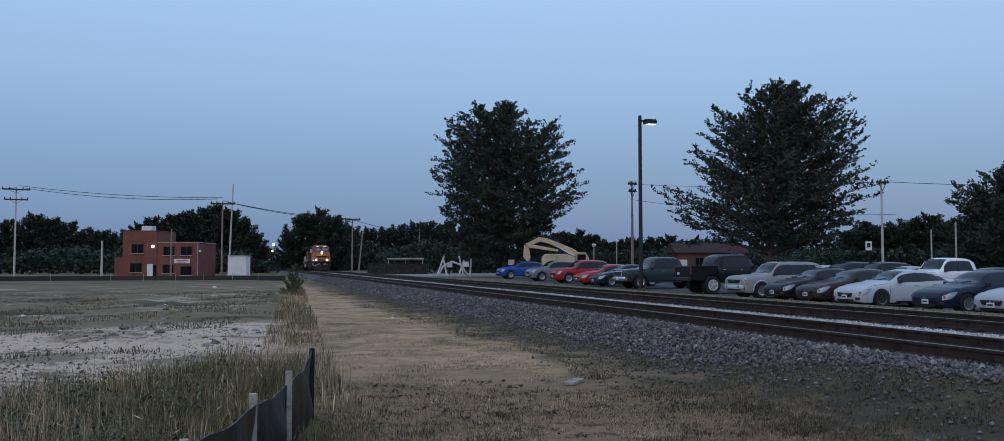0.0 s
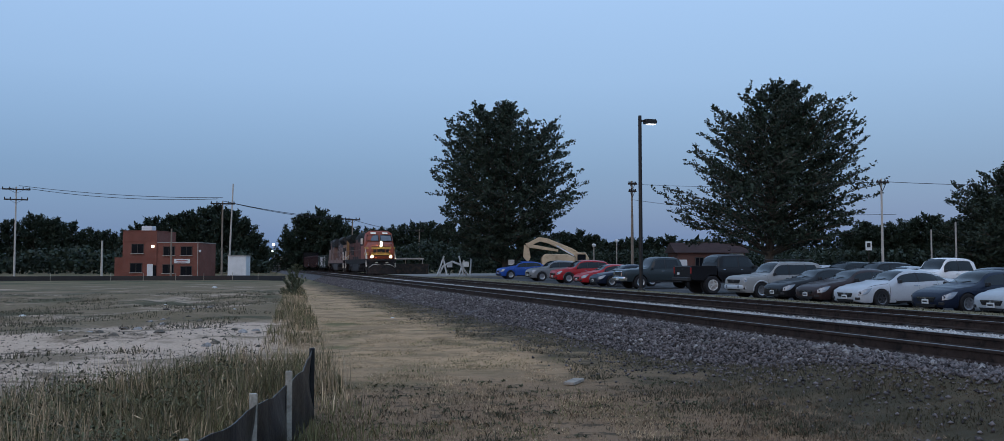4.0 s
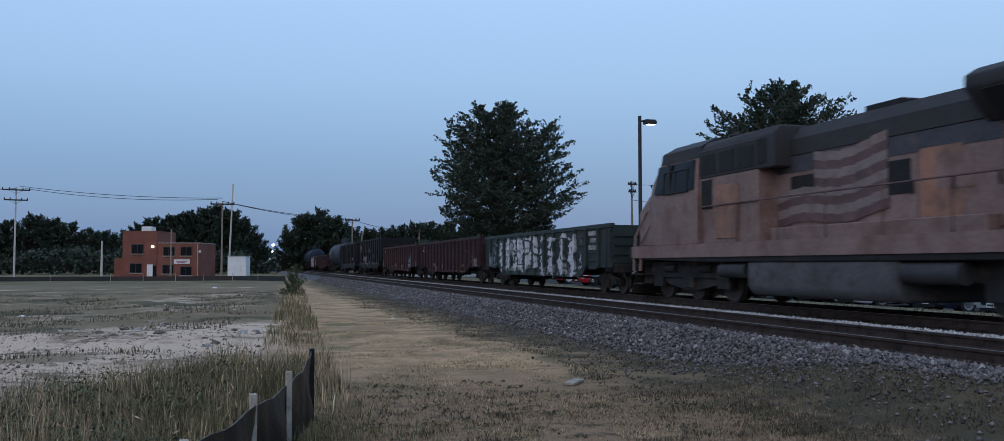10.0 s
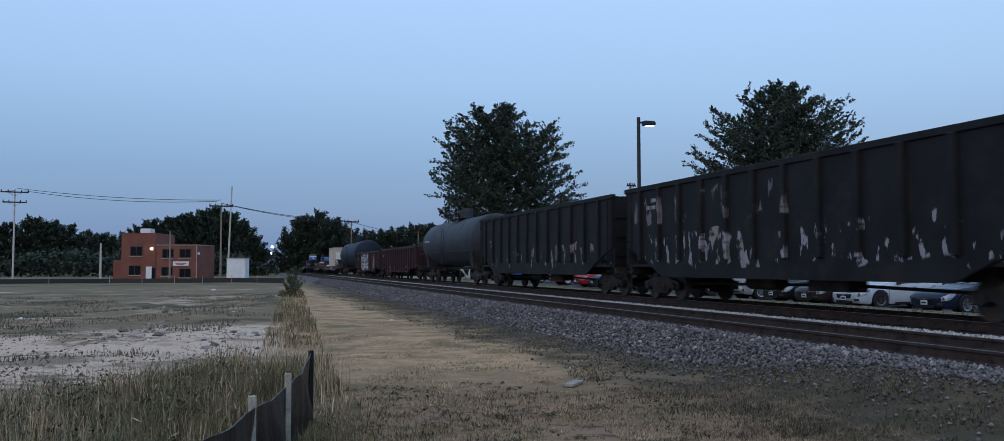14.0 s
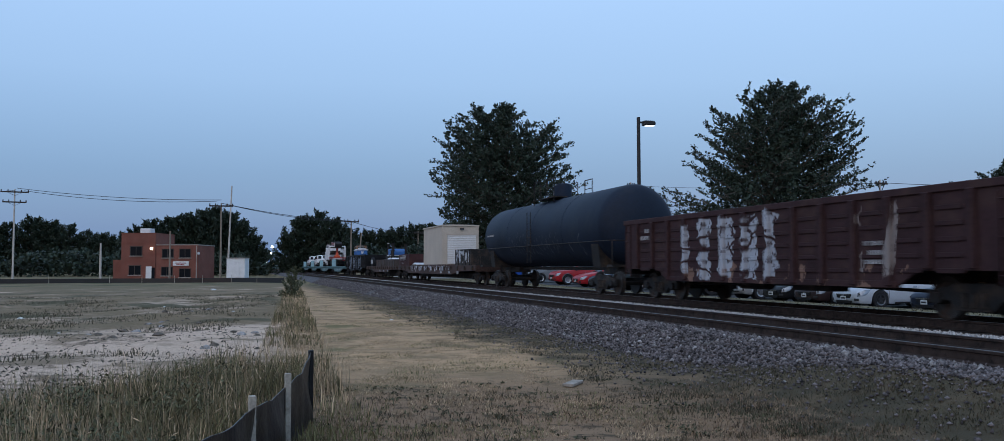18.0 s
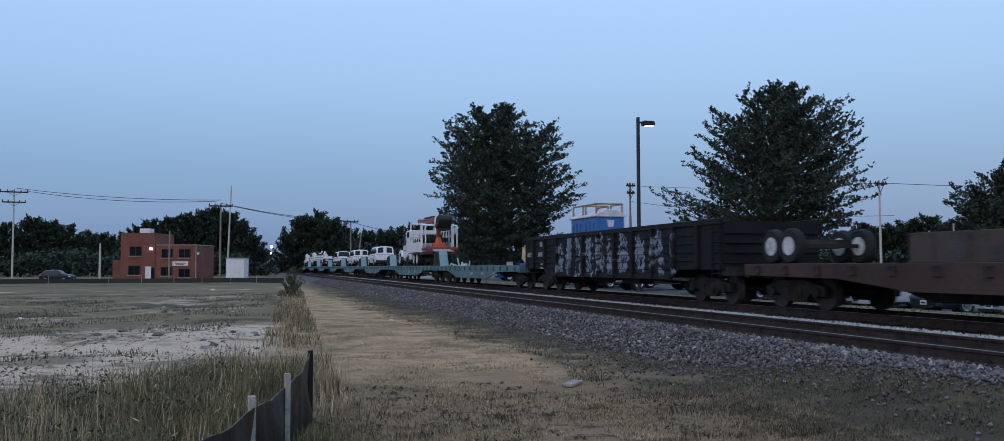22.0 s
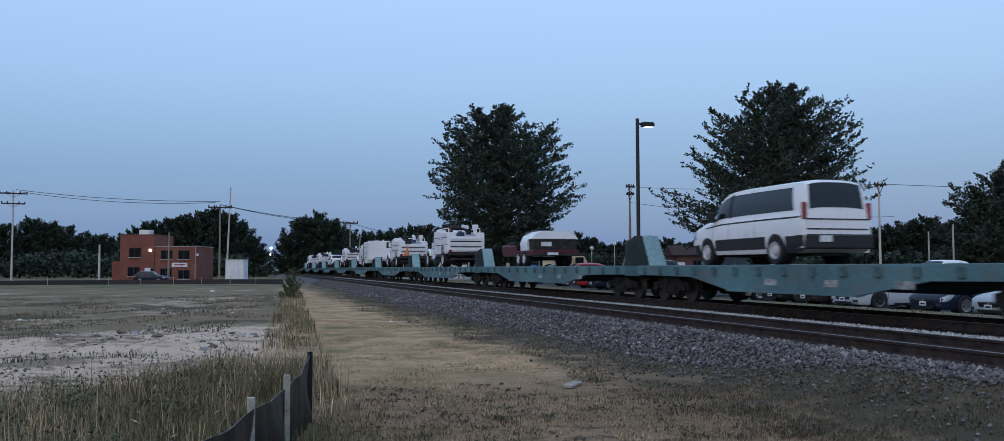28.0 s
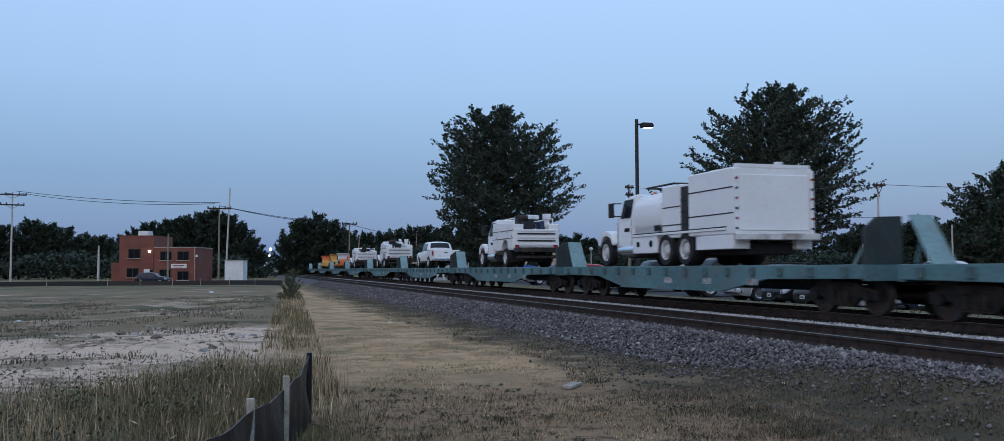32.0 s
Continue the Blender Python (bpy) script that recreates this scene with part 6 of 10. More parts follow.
        for k in range(8):
            for s in (-1, 1):
                flag = Geo()
                for j in range(8):
                    y = 8.75 + j * 0.5
                    if k > 3 and j < 3:
                        continue
                    w0, w1 = 0.10 * math.sin(j * 0.9), 0.10 * math.sin((j + 1) * 0.9)
                    z = 1.95 + k * 0.205 + 0.03 * j
                    flag.slab([(s * 0.972, y, z + w0), (s * 0.972, y + 0.5, z + w1), (s * 0.972, y + 0.5, z + w1 + 0.205), (s * 0.972, y, z + w0 + 0.205)], 0.012 * s)
                part("flag_stripe", flag, FLAG_PALE if k % 2 else FLAG_RED, car, "faded waving stripe")
        part("flag_field", Geo().box(-0.978, 9.5, 3.2, 0.02, 1.5, 0.85), FLAG_GREY, car, "faded dark field of the flag graphic")
        for s in (-1, 1):
            part("cabinet_panel", Geo().span(s * 1.452, s * 1.475, 6.5, 7.7, 1.75, 3.2), ARMOUR, car, "orange tan cabinet door", bevel=0.01)
            part("upper_cladding", Geo().span(s * 0.9, s * 1.47, 5.62, 8.62, 3.45, 4.25), LOCO_GREY, car, "dark grey upper cladding", bevel=0.03)
            for k in range(3):
                part("upper_vent", Geo().span(s * 1.47, s * 1.485, 5.8 + k * 0.95, 6.55 + k * 0.95, 3.55, 4.1), GRILLE_DARK, car)
            part("cab_window_band", Geo().slab([(s * 1.572, 2.95, 3.20), (s * 1.572, 5.45, 3.20), (s * 1.50, 5.45, 4.05), (s * 1.46, 3.1, 4.05)], 0.02 * s), GLASS_DARK, cab_part, "dark cab window band")
            part("window_pillar", Geo().box(s * 1.57, 3.95, 3.6, 0.05, 0.12, 0.9), LOCO_GREY, cab_part)
            part("grille_panel", Geo().span(s * 1.452, s * 1.475, 5.75, 6.3, 2.6, 3.4), GRILLE_DARK, car)
            part("rust_streak", Geo().box(s * 0.957, 14.2, 2.6, 0.012, 1.1, 1.5), ARMOUR, car)
        bars(car, -1.56, 3.6, 2.75, [1.6], FLAG_RED, 0.34, name="cab_mark", label="faded red road number, unreadable")
        part("rear_headlight", Geo().cyl((0, 20.76, 4.0), (0, 20.84, 4.0), 0.13, n=14).cyl((0, 1.3, 3.0), (0, 1.24, 3.0), 0.13, n=14), LAMP_CLEAR, car, "unlit headlight")
    for y in (4.3, length - 4.3):
        bogie(car, y, 2.0, 0.52, 3)
    couplers(car, length)
    return car


locomotive(9.32, "orange and black diesel locomotive with lit headlights", ORANGE, ORANGE_DIRTY, LOCO_GREEN, True, False)
locomotive(10.56, "faded yellow diesel locomotive with flag graphic, running backwards", ARMOUR, ARMOUR_PALE, LOCO_GREY, False, True)

SPOTS = (2.6, 15.4, 0.45, 1.15, RUST_SPOT, 1.5, 1.2, "blots", 0.7)


def stencils(car, length, posts, z, lines, bay=-2, size=0.12):
    """Unreadable stencil lines in one bay of a ribbed side."""
    gap = (length - 2.1) / posts
    y = 1.05 + gap * (posts + bay + 0.5) + 0.12
    bars(car, -1.575, y, z, [ln * (gap - 0.26) for ln in lines], STENCIL, size)


g1 = gondola(11.79, 17.8, 0.60, 2.46, GON_GREEN, "dark green gondola car covered in white graffiti", 13, tags=[
    (8.0, 14.6, 0.75, 2.3, WHITE_TAG, 0.95, 0.42, "columns", 0.62), (3.4, 8.0, 0.60, 2.2, WHITE_TAG, 0.8, 0.5, "columns", 0.6), (4.0, 8.6, 0.60, 1.1, WHITE_TAG, 1.1, 0.9, "letters", 0.3), (14.4, 16.6, 0.9, 2.2, BLUE_TAG, 1.2, 0.5, "letters", 0.4)])
stencils(g1, 17.8, 13, 2.2, [0.9, 0.7, 0.9], -13, 0.16)
g2 = gondola(12.79, 17.9, 0.62, 2.55, GON_RED, "rust-red gondola car with ribbed sides", 16, tags=[SPOTS, (1.2, 3.4, 0.6, 1.8, DUST_SPOT, 1.5, 0.6, "blots", 0.5)])
stencils(g2, 17.9, 16, 2.25, [0.6, 0.9])
g3 = gondola(13.80, 17.3, 0.62, 2.55, GON_BRIGHT, "brown-red gondola car with worn ribbed sides", 15, tags=[SPOTS, (0.8, 3.6, 0.8, 2.2, BLUE_TAG, 1.3, 0.5, "blots", 0.5), (4.0, 15.6, 1.3, 1.7, DUST_SPOT, 1.5, 1.5, "blots", 0.2), (14.4, 17.0, 0.7, 1.9, DUST_SPOT, 1.4, 0.9, "blots", 0.55)])
stencils(g3, 17.3, 15, 2.2, [0.7, 0.5])
h1 = gondola(14.77, 18.0, 0.72, 3.55, HOP_BLACK, "tall black coal hopper car with pale faded marks", 12, deep=True, tags=[
    (7.5, 17.0, 2.3, 3.2, (0.15, 0.14, 0.14), 2.2, 0.7, "blots", 0.6), (2.0, 16.0, 1.1, 2.0, (0.26, 0.26, 0.28), 3.4, 1.5, "blots", 0.6), (9.0, 13.4, 1.0, 2.1, DUST_SPOT, 2.0, 0.6, "blots", 0.6)])
bars(h1, -1.535, 15.05, 3.1, [0.5, 0.8], STENCIL)
h2 = gondola(15.78, 18.9, 0.72, 3.50, HOP_BLACK, "tall black coal hopper car with faded marks", 12, deep=True, tags=[
    (2.0, 16.0, 1.0, 1.9, DUST_SPOT, 2.6, 0.8, "blots", 0.5)])
bars(h2, -1.535, 15.75, 2.3, [0.7, 0.5], STENCIL)
t1 = tank_car(16.84, 17.0, TANK_GREY, "dark grey tank car with a top railing")
bars(t1, -1.50, 13.2, 2.75, [1.5, 1.0], STENCIL)
g4 = gondola(17.80, 17.7, 0.62, 2.55, GON_RED, "dark red gondola car with a white stencil", 16, tags=[SPOTS])
stencils(g4, 17.7, 16, 2.25, [0.5, 0.95], -2, 0.13)
g5 = gondola(18.83, 17.0, 0.62, 2.50, GON_BRIGHT, "brown-red gondola car with white graffiti", 14, tags=[
    SPOTS, (7.6, 12.4, 0.75, 2.35, (0.40, 0.43, 0.48), 0.85, 0.5, "columns", 0.55), (3.4, 4.6, 0.8, 2.3, DUST_SPOT, 2.0, 0.5, "blots", 0.7)])
stencils(g5, 17.0, 14, 2.15, [0.5, 0.9], -2)
stencils(g5, 17.0, 14, 1.5, [0.8, 0.6, 0.8], -12, 0.09)
t2 = tank_car(19.80, 18.7, TANK_BLACK, "long black tank car with faded graffiti", tags=[
    (6.0, 13.0, 1.5, 2.5, (0.07, 0.085, 0.10), 1.1, 0.8, "letters", 0.25), (2.0, 5.0, 1.4, 2.2, (0.08, 0.09, 0.10), 1.4, 0.8, "blots", 0.5)])
bars(t2, -1.515, 15.4, 2.6, [1.3], STENCIL, 0.08)
# ---- flat cars and the loads on them ----
DECK_TEAL = paint("faded_teal_car_paint", (0.090, 0.170, 0.183), 0.65, vary=0.3, size=0.6, dirt=(0.13, 0.13, 0.12), dirt_at=0.62)
PANEL_TEAL = paint("pale_teal_panel", (0.19, 0.30, 0.315), 0.6, vary=0.25, size=0.8, dirt=(0.16, 0.2, 0.2), dirt_at=0.62)
PANEL_DARK = paint("dark_green_panel", (0.030, 0.042, 0.042), 0.6, vary=0.3, dirt=(0.05, 0.05, 0.05))
DECK_BROWN = paint("rusty_brown_car_paint", (0.060, 0.036, 0.030), 0.75, vary=0.4, size=0.6, dirt=(0.055, 0.035, 0.028))
DECK_WOOD = paint("oiled_deck_planks", (0.09, 0.078, 0.066), 0.9, vary=0.4, size=1.5, fine=20)
# sill teal toned darker, so the pockets carry their shade in the colour
POCKET = paint("shade_toned_stake_pocket", (0.070, 0.118, 0.124), 0.8, vary=0.3)
DECK = 1.10


def flat_car(start, length, mat, label, belly=0.33, wedge=True, marks=True, front=True, tags=()):
    """A fish-bellied flat car; its end plates stand at the tail."""
    car = rail_car("flat_car", start, label)
    a, b = 0.5, length - 0.5
    if tags:
        mat = mat.copy()
        spray(mat, car, tags)
    for s in (-1, 1):
        g = Geo()
        g.prism([(a, DECK - 0.30), (a + 3.6, DECK - 0.34), (a + 5.6, DECK - 0.34 - belly), (b - 5.6, DECK - 0.34 - belly), (b - 3.6, DECK - 0.34), (b, DECK - 0.30), (b, DECK), (a, DECK)], "x", s * 1.48 - 0.05, s * 1.48 + 0.05)
        sill = part("side_sill", g, mat, car, bevel=0.012)
        part("lower_flange", Geo().span(s * 1.44, s * 1.58, a + 5.6, b - 5.6, DECK - 0.36 - belly, DECK - 0.31 - belly), mat, sill)
        pocket = once((mat.name, "pocket"), lambda: Geo().span(-0.04, 0.04, -0.075, 0.075, -0.11, 0.11).mesh("stake_pocket", POCKET if mat is DECK_TEAL else STEEL_DARK, 0.015))
        for i in range(15):
            part("stake_pocket", pocket, None, car, at=pose(s * 1.57, a + 0.6 + (b - a - 1.2) * i / 14, DECK - 0.16))
    part("deck", Geo().span(-1.43, 1.43, a, b, DECK - 0.07, DECK - 0.01), DECK_WOOD, car, "dark planked deck")
    part("end_sill", Geo().span(-1.5, 1.5, a - 0.06, a + 0.1, DECK - 0.34, DECK), mat, car)
    part("end_sill", Geo().span(-1.5, 1.5, b - 0.1, b + 0.06, DECK - 0.34, DECK), mat, car)
    part("centre_sill", Geo().span(-0.35, 0.35, 0.6, length - 0.6, 0.66, DECK - 0.07), STEEL_DARK, car)
    if not wedge:
        part("belly_girder", Geo().prism([(a + 3.8, 0.66), (a + 5.2, 0.30), (b - 5.2, 0.30), (b - 3.8, 0.66)], "x", -0.45, 0.45), STEEL_DARK, car, "deep dark centre girder", bevel=0.02)
    if marks:
        for k in range(3):
            part("stencil_mark", Geo().box(-1.535, a + 4.2 + k * 2.3, DECK - 0.42, 0.008, 0.5, 0.16), STENCIL, car)
    if wedge:
        if front:
            panel = Geo().prism([(-1.46, DECK), (-0.50, DECK), (-0.50, DECK + 1.02), (-1.14, DECK + 1.0), (-1.46, DECK + 0.74)], "y", a + 0.06, a + 0.14)
            pan = part("end_panel", panel, PANEL_DARK, car, "upright dark steel end panel", bevel=0.01)
            part("panel_brace", Geo().pipe([(-1.35, a + 0.14, DECK + 0.5), (-1.4, a + 0.45, DECK)], 0.035, 5), PANEL_TEAL, pan)
        y = length - 1.25
        plate = part("bridge_plate", Geo().slab([(-1.44, y, DECK - 0.01), (-0.86, y, DECK - 0.01), (-0.86, y + 0.62, DECK + 0.95), (-1.40, y + 0.62, DECK + 0.95)], 0.03), PANEL_TEAL, car, "raised pale teal bridge plate")
        for k in range(4):
            x = -1.38 + k * 0.145
            part("plate_rib", Geo().slab([(x, y - 0.01, DECK), (x + 0.07, y - 0.01, DECK), (x + 0.07, y + 0.60, DECK + 0.93), (x, y + 0.60, DECK + 0.93)], -0.035), PANEL_TEAL, plate)
        part("plate_stay", Geo().pipe([(-1.1, y + 0.55, DECK + 0.85), (-1.1, y + 0.75, DECK)], 0.035, 5), DECK_TEAL, car)
    bogie(car, 1.9)
    bogie(car, length - 1.9)
    couplers(car, length)
    return car


def load(name, nose, label, category, rz=180, z=DECK, group="vehicles on the flat cars", side=FAR_TRACK):
    """Something that rides on a flat car: built with its front at y = 0, running back along +y before it is turned."""
    ob = thing(name, pose(0, 0, 0), label, category, group)
    keep_moving(ob, SPEED * nose - 3.7, side=side, z=z, rz=rz)
    return ob


# front flat: crates, a portable building and machinery
flat_car(20.84, 26.8, DECK_BROWN, "long rusty brown flat car with graffiti along its sill", belly=0.18, wedge=False, tags=[(7.0, 20.2, 0.76, 1.16, WHITE_TAG, 2.2, 1.4, "columns", 0.48)])
BEIGE = paint("beige_wall_panel", (0.47, 0.405, 0.335), 0.6, vary=0.12, size=0.8, dirt=(0.38, 0.32, 0.26), dirt_at=0.68)
SHUTTER = paint("white_roller_shutter", (0.66, 0.64, 0.62), 0.5, vary=0.12)
MAROON = paint("maroon_load_paint", (0.050, 0.020, 0.020), 0.7, vary=0.35, dirt=(0.07, 0.03, 0.025))


def portable_building():
    # front is the shuttered end; the thing runs with it towards the engines
    ob = load("portable_building", 21.42, "beige portable building with a white roller shutter", "shed", rz=0, group="loads on the flat cars")
    part("wall_shell", Geo().span(-1.22, 1.22, 0.05, 6.2, 0.02, 2.62), BEIGE, ob, bevel=0.02)
    part("roof_cap", Geo().prism([(-1.29, 2.60), (1.29, 2.60), (1.29, 2.68), (0, 2.70), (-1.29, 2.68)], "y", -0.02, 6.27), BEIGE, ob, bevel=0.01)
    for k in range(16):
        z = 0.12 + k * 0.118
        part("shutter_slat", Geo().box(0.1, 0.03, z + 0.055, 1.95, 0.05, 0.104), SHUTTER, ob, bevel=0.015)
    part("shutter_frame", Geo().span(-0.95, -0.88, -0.0, 0.06, 0.05, 2.1).span(1.08, 1.16, -0.0, 0.06, 0.05, 2.1).span(-0.95, 1.16, -0.03, 0.06, 2.03, 2.14), BEIGE, ob)
    lamp = part("wall_lamp", Geo().box(0.1, -0.04, 2.42, 0.26, 0.12, 0.12), BLACK_PLASTIC, ob)
    part("lamp_lens", Geo().box(0.1, -0.06, 2.36, 0.22, 0.08, 0.03), LAMP_CLEAR, lamp)
    for x in (-1.21, 1.21):
        part("corner_trim", Geo().box(x, 0.06, 1.3, 0.08, 0.08, 2.6), BEIGE, ob)
    part("base_skid", Geo().span(-1.25, 1.25, 0.0, 6.25, -0.02, 0.08), DECK_BROWN, ob)


def crate(nose, length, height, mat, label, tags=()):
    ob = load("steel_bin", nose, label, "bin", rz=0, group="loads on the flat cars")
    mat = mat.copy()
    spray(mat, ob, tags)
    for x in (-1.3, 1.3):
        part("side_wall", Geo().span(x - 0.04, x + 0.04, 0, length, 0, height), mat, ob, bevel=0.01)
        for i in range(max(2, int(length / 0.9))):
            part("rib", Geo().box(x * 1.03, 0.3 + i * 0.9, height / 2, 0.08, 0.09, height * 0.96), mat, ob)
    for y in (0.04, length - 0.04):
        part("end_wall", Geo().span(-1.26, 1.26, y - 0.04, y + 0.04, 0, height - 0.02), mat, ob)
    part("floor", Geo().span(-1.26, 1.26, 0.08, length - 0.08, 0, 0.05), mat, ob)
    return ob


portable_building()
crate(20.97, 3.9, 0.95, STEEL_DARK, "dark steel bin with white graffiti", [(0.3, 3.6, 0.1, 0.9, WHITE_TAG, 1.3, 0.9, "columns", 0.6)])
bin_2 = crate(22.033, 5.0, 0.92, MAROON, "maroon steel bin with a white framed mark")
part("mark_frame", Geo().span(-1.435, -1.425, 1.4, 4.0, 0.79, 0.83).span(-1.435, -1.425, 1.4, 4.0, 0.45, 0.49).span(-1.435, -1.425, 1.4, 1.44, 0.45, 0.83).span(-1.435, -1.425, 3.96, 4.0, 0.45, 0.83), STENCIL, bin_2, "white painted frame")
bars(bin_2, -1.43, 1.55, 0.64, [2.3], STENCIL, 0.2)
bars(bin_2, -1.43, 2.2, 0.22, [0.9], STENCIL, 0.06)
TARP = paint("white_tarpaulin", (0.55, 0.55, 0.57), 0.7, vary=0.2, size=2)
bundle = load("wrapped_bundle", 21.935, "low bundle wrapped in white sheeting on a pallet", "bundle", rz=0, group="loads on the flat cars")
part("wrapping", Geo().prism([(0.0, 0.08), (1.6, 0.08), (1.55, 0.14), (1.0, 0.24), (0.7, 0.15), (0.1, 0.17)], "x", -1.2, 0.2), TARP, bundle, bevel=0.04)
part("pallet", Geo().span(-1.25, 0.25, 0.0, 1.65, 0.0, 0.08), DECK_WOOD, bundle)
YELLOW_EQ = paint("yellow_machine_paint", (0.52, 0.27, 0.05), 0.5, vary=0.25, dirt=(0.22, 0.13, 0.05), dirt_at=0.62)
ORANGE_EQ = paint("orange_machine_paint", (0.55, 0.13, 0.03), 0.5, vary=0.25, dirt=(0.25, 0.08, 0.03), dirt_at=0.64)
BLUE_EQ = paint("blue_machine_paint", (0.03, 0.13, 0.36), 0.45, vary=0.2, dirt=(0.05, 0.09, 0.16), dirt_at=0.64)

flat_car(22.30, 19.0, DECK_BROWN, "rusty brown flat car loaded with rail machinery", belly=0.20, wedge=False)


def track_machine(nose, mat, label, cab_mat, length=6.0, cab_at=3.4, group="loads on the flat cars"):
    """A low rail-maintenance machine: frame, engine box, small cab, rail wheels, booms."""
    ob = load("track_machine", nose, label, "track machine", rz=0, group=group)
    part("machine_frame", Geo().span(-1.1, 1.1, 0, length, 0.42, 0.62).span(-0.5, 0.5, 0.2, length - 0.2, 0.3, 0.45), mat, ob, bevel=0.02)
    part("engine_box", Geo().prism([(0.3, 0.62), (2.6, 0.62), (2.6, 1.25), (0.6, 1.3), (0.3, 1.1)], "x", -0.8, 0.8), mat, ob, bevel=0.03)
    c = part("cab", Geo().prism([(cab_at, 0.62), (cab_at + 1.5, 0.62), (cab_at + 1.45, 2.0), (cab_at + 0.15, 2.0)], "x", -0.75, 0.75), cab_mat, ob, bevel=0.04)
    for x in (-0.765, 0.765):
        part("cab_window", Geo().box(x, cab_at + 0.78, 1.5, 0.02, 1.0, 0.7), GLASS_DARK, c)
    part("cab_roof", Geo().span(-0.85, 0.85, cab_at - 0.05, cab_at + 1.6, 2.0, 2.1), cab_mat, c, bevel=0.02)
    boom = Geo().pipe([(0.4, 2.6, 1.2), (0.5, 1.4, 2.0), (0.4, 0.2, 1.3)], 0.09, 6).pipe([(-0.5, length - 0.8, 0.7), (-0.5, length - 0.3, 1.7), (-0.5, length + 0.2, 1.1)], 0.07, 6)
    part("boom", boom, mat, ob)
    for y in (0.8, length - 0.8):
        for s in (-1, 1):
            part("rail_wheel", Geo().cyl((s * 0.66, y, 0.22), (s * 0.80, y, 0.22), 0.22, n=14), WHEEL_STEEL, ob)
    rng = random.Random(int(nose * 100))
    for i in range(7):
        part("toolbox", Geo().box(rng.uniform(-0.9, 0.9), rng.uniform(0.3, length - 0.3), 0.75 + rng.uniform(0, 0.2), rng.uniform(0.2, 0.5), rng.uniform(0.3, 0.8), rng.uniform(0.2, 0.5), rz=rng.uniform(-20, 20)), STEEL_DARK, ob, bevel=0.01)
    return ob


SIDE_GREY = paint("weathered_grey_side_board", (0.060, 0.052, 0.050), 0.85, vary=0.4, size=1.0, dirt=(0.085, 0.06, 0.05), dirt_at=0.56)
crate(22.42, 10.8, 0.58, SIDE_GREY, "long low weathered grey side-board bin")


def tamper():
    """A compact blue machine with dark masts standing in the low bin."""
    ob = load("track_machine", 22.70, "compact blue track machine with dark masts", "track machine", rz=0, z=DECK + 0.05, group="loads on the flat cars")
    part("machine_frame", Geo().span(-0.9, 0.9, 0.2, 3.9, 0.42, 0.60).span(-0.95, -0.8, 0.1, 4.0, 0.3, 0.46).span(0.8, 0.95, 0.1, 4.0, 0.3, 0.46), STEEL_DARK, ob, bevel=0.02)
    part("engine_box", Geo().prism([(1.0, 0.95), (2.7, 0.95), (2.8, 1.25), (2.7, 1.52), (1.1, 1.52), (0.95, 1.25)], "x", -0.7, 0.7), BLUE_EQ, ob, "blue engine cover", bevel=0.05)
    part("engine_tray", Geo().span(-0.8, 0.8, 0.8, 3.0, 0.88, 0.95), TARP, ob)
    for k, (x, y, z0, z1, r) in enumerate(((-0.6, 0.6, 0.5, 1.95, 0.13), (-0.65, 2.95, 0.6, 2.02, 0.08), (0.6, 0.7, 0.5, 1.9, 0.12), (0.6, 2.9, 0.6, 1.8, 0.08), (-0.7, 0.2, 0.5, 1.3, 0.16))):
        mast = part("mast", Geo().cyl((x, y, z0), (x, y, z1), r, n=10), STEEL_DARK, ob)
        part("mast_cap", Geo().cyl((x, y, z1), (x, y, z1 + 0.06), r * 1.3, n=10), TARP if k == 1 else STEEL_DARK, mast)
    part("valve_block", Geo().box(-0.3, 2.2, 1.62, 0.3, 0.3, 0.2).box(-0.35, 1.7, 1.6, 0.2, 0.2, 0.16).cyl((-0.3, 2.2, 1.6), (-0.3, 2.2, 1.95), 0.06), STEEL_DARK, ob, bevel=0.02)
    part("hydraulic_hose", Geo().pipe([(-0.75, 0.7, 1.1), (-0.85, 1.2, 0.8), (-0.8, 2.2, 0.78), (-0.85, 3.2, 1.0), (-0.7, 3.5, 0.7)], 0.035, 6).pipe([(-0.7, 0.5, 0.9), (-0.9, 1.5, 0.68), (-0.8, 3.0, 0.72)], 0.03, 6), RUBBER, ob)
    part("work_head", Geo().box(-0.6, 3.4, 0.85, 0.35, 0.6, 0.5).box(-0.6, 3.4, 1.25, 0.2, 0.3, 0.35), STEEL_DARK, ob, bevel=0.03)
    part("seat", Geo().box(0.1, 3.3, 1.0, 0.45, 0.45, 0.12).box(0.1, 3.52, 1.3, 0.42, 0.1, 0.5), RUBBER, ob, bevel=0.03)
    part("white_tank", Geo().box(-0.55, 1.9, 0.74, 0.4, 0.7, 0.26), TARP, ob, bevel=0.04)
    for y in (0.7, 3.4):
        for s in (-1, 1):
            part("rail_wheel", Geo().cyl((s * 0.66, y, 0.2), (s * 0.80, y, 0.2), 0.2, n=14), WHEEL_STEEL, ob)


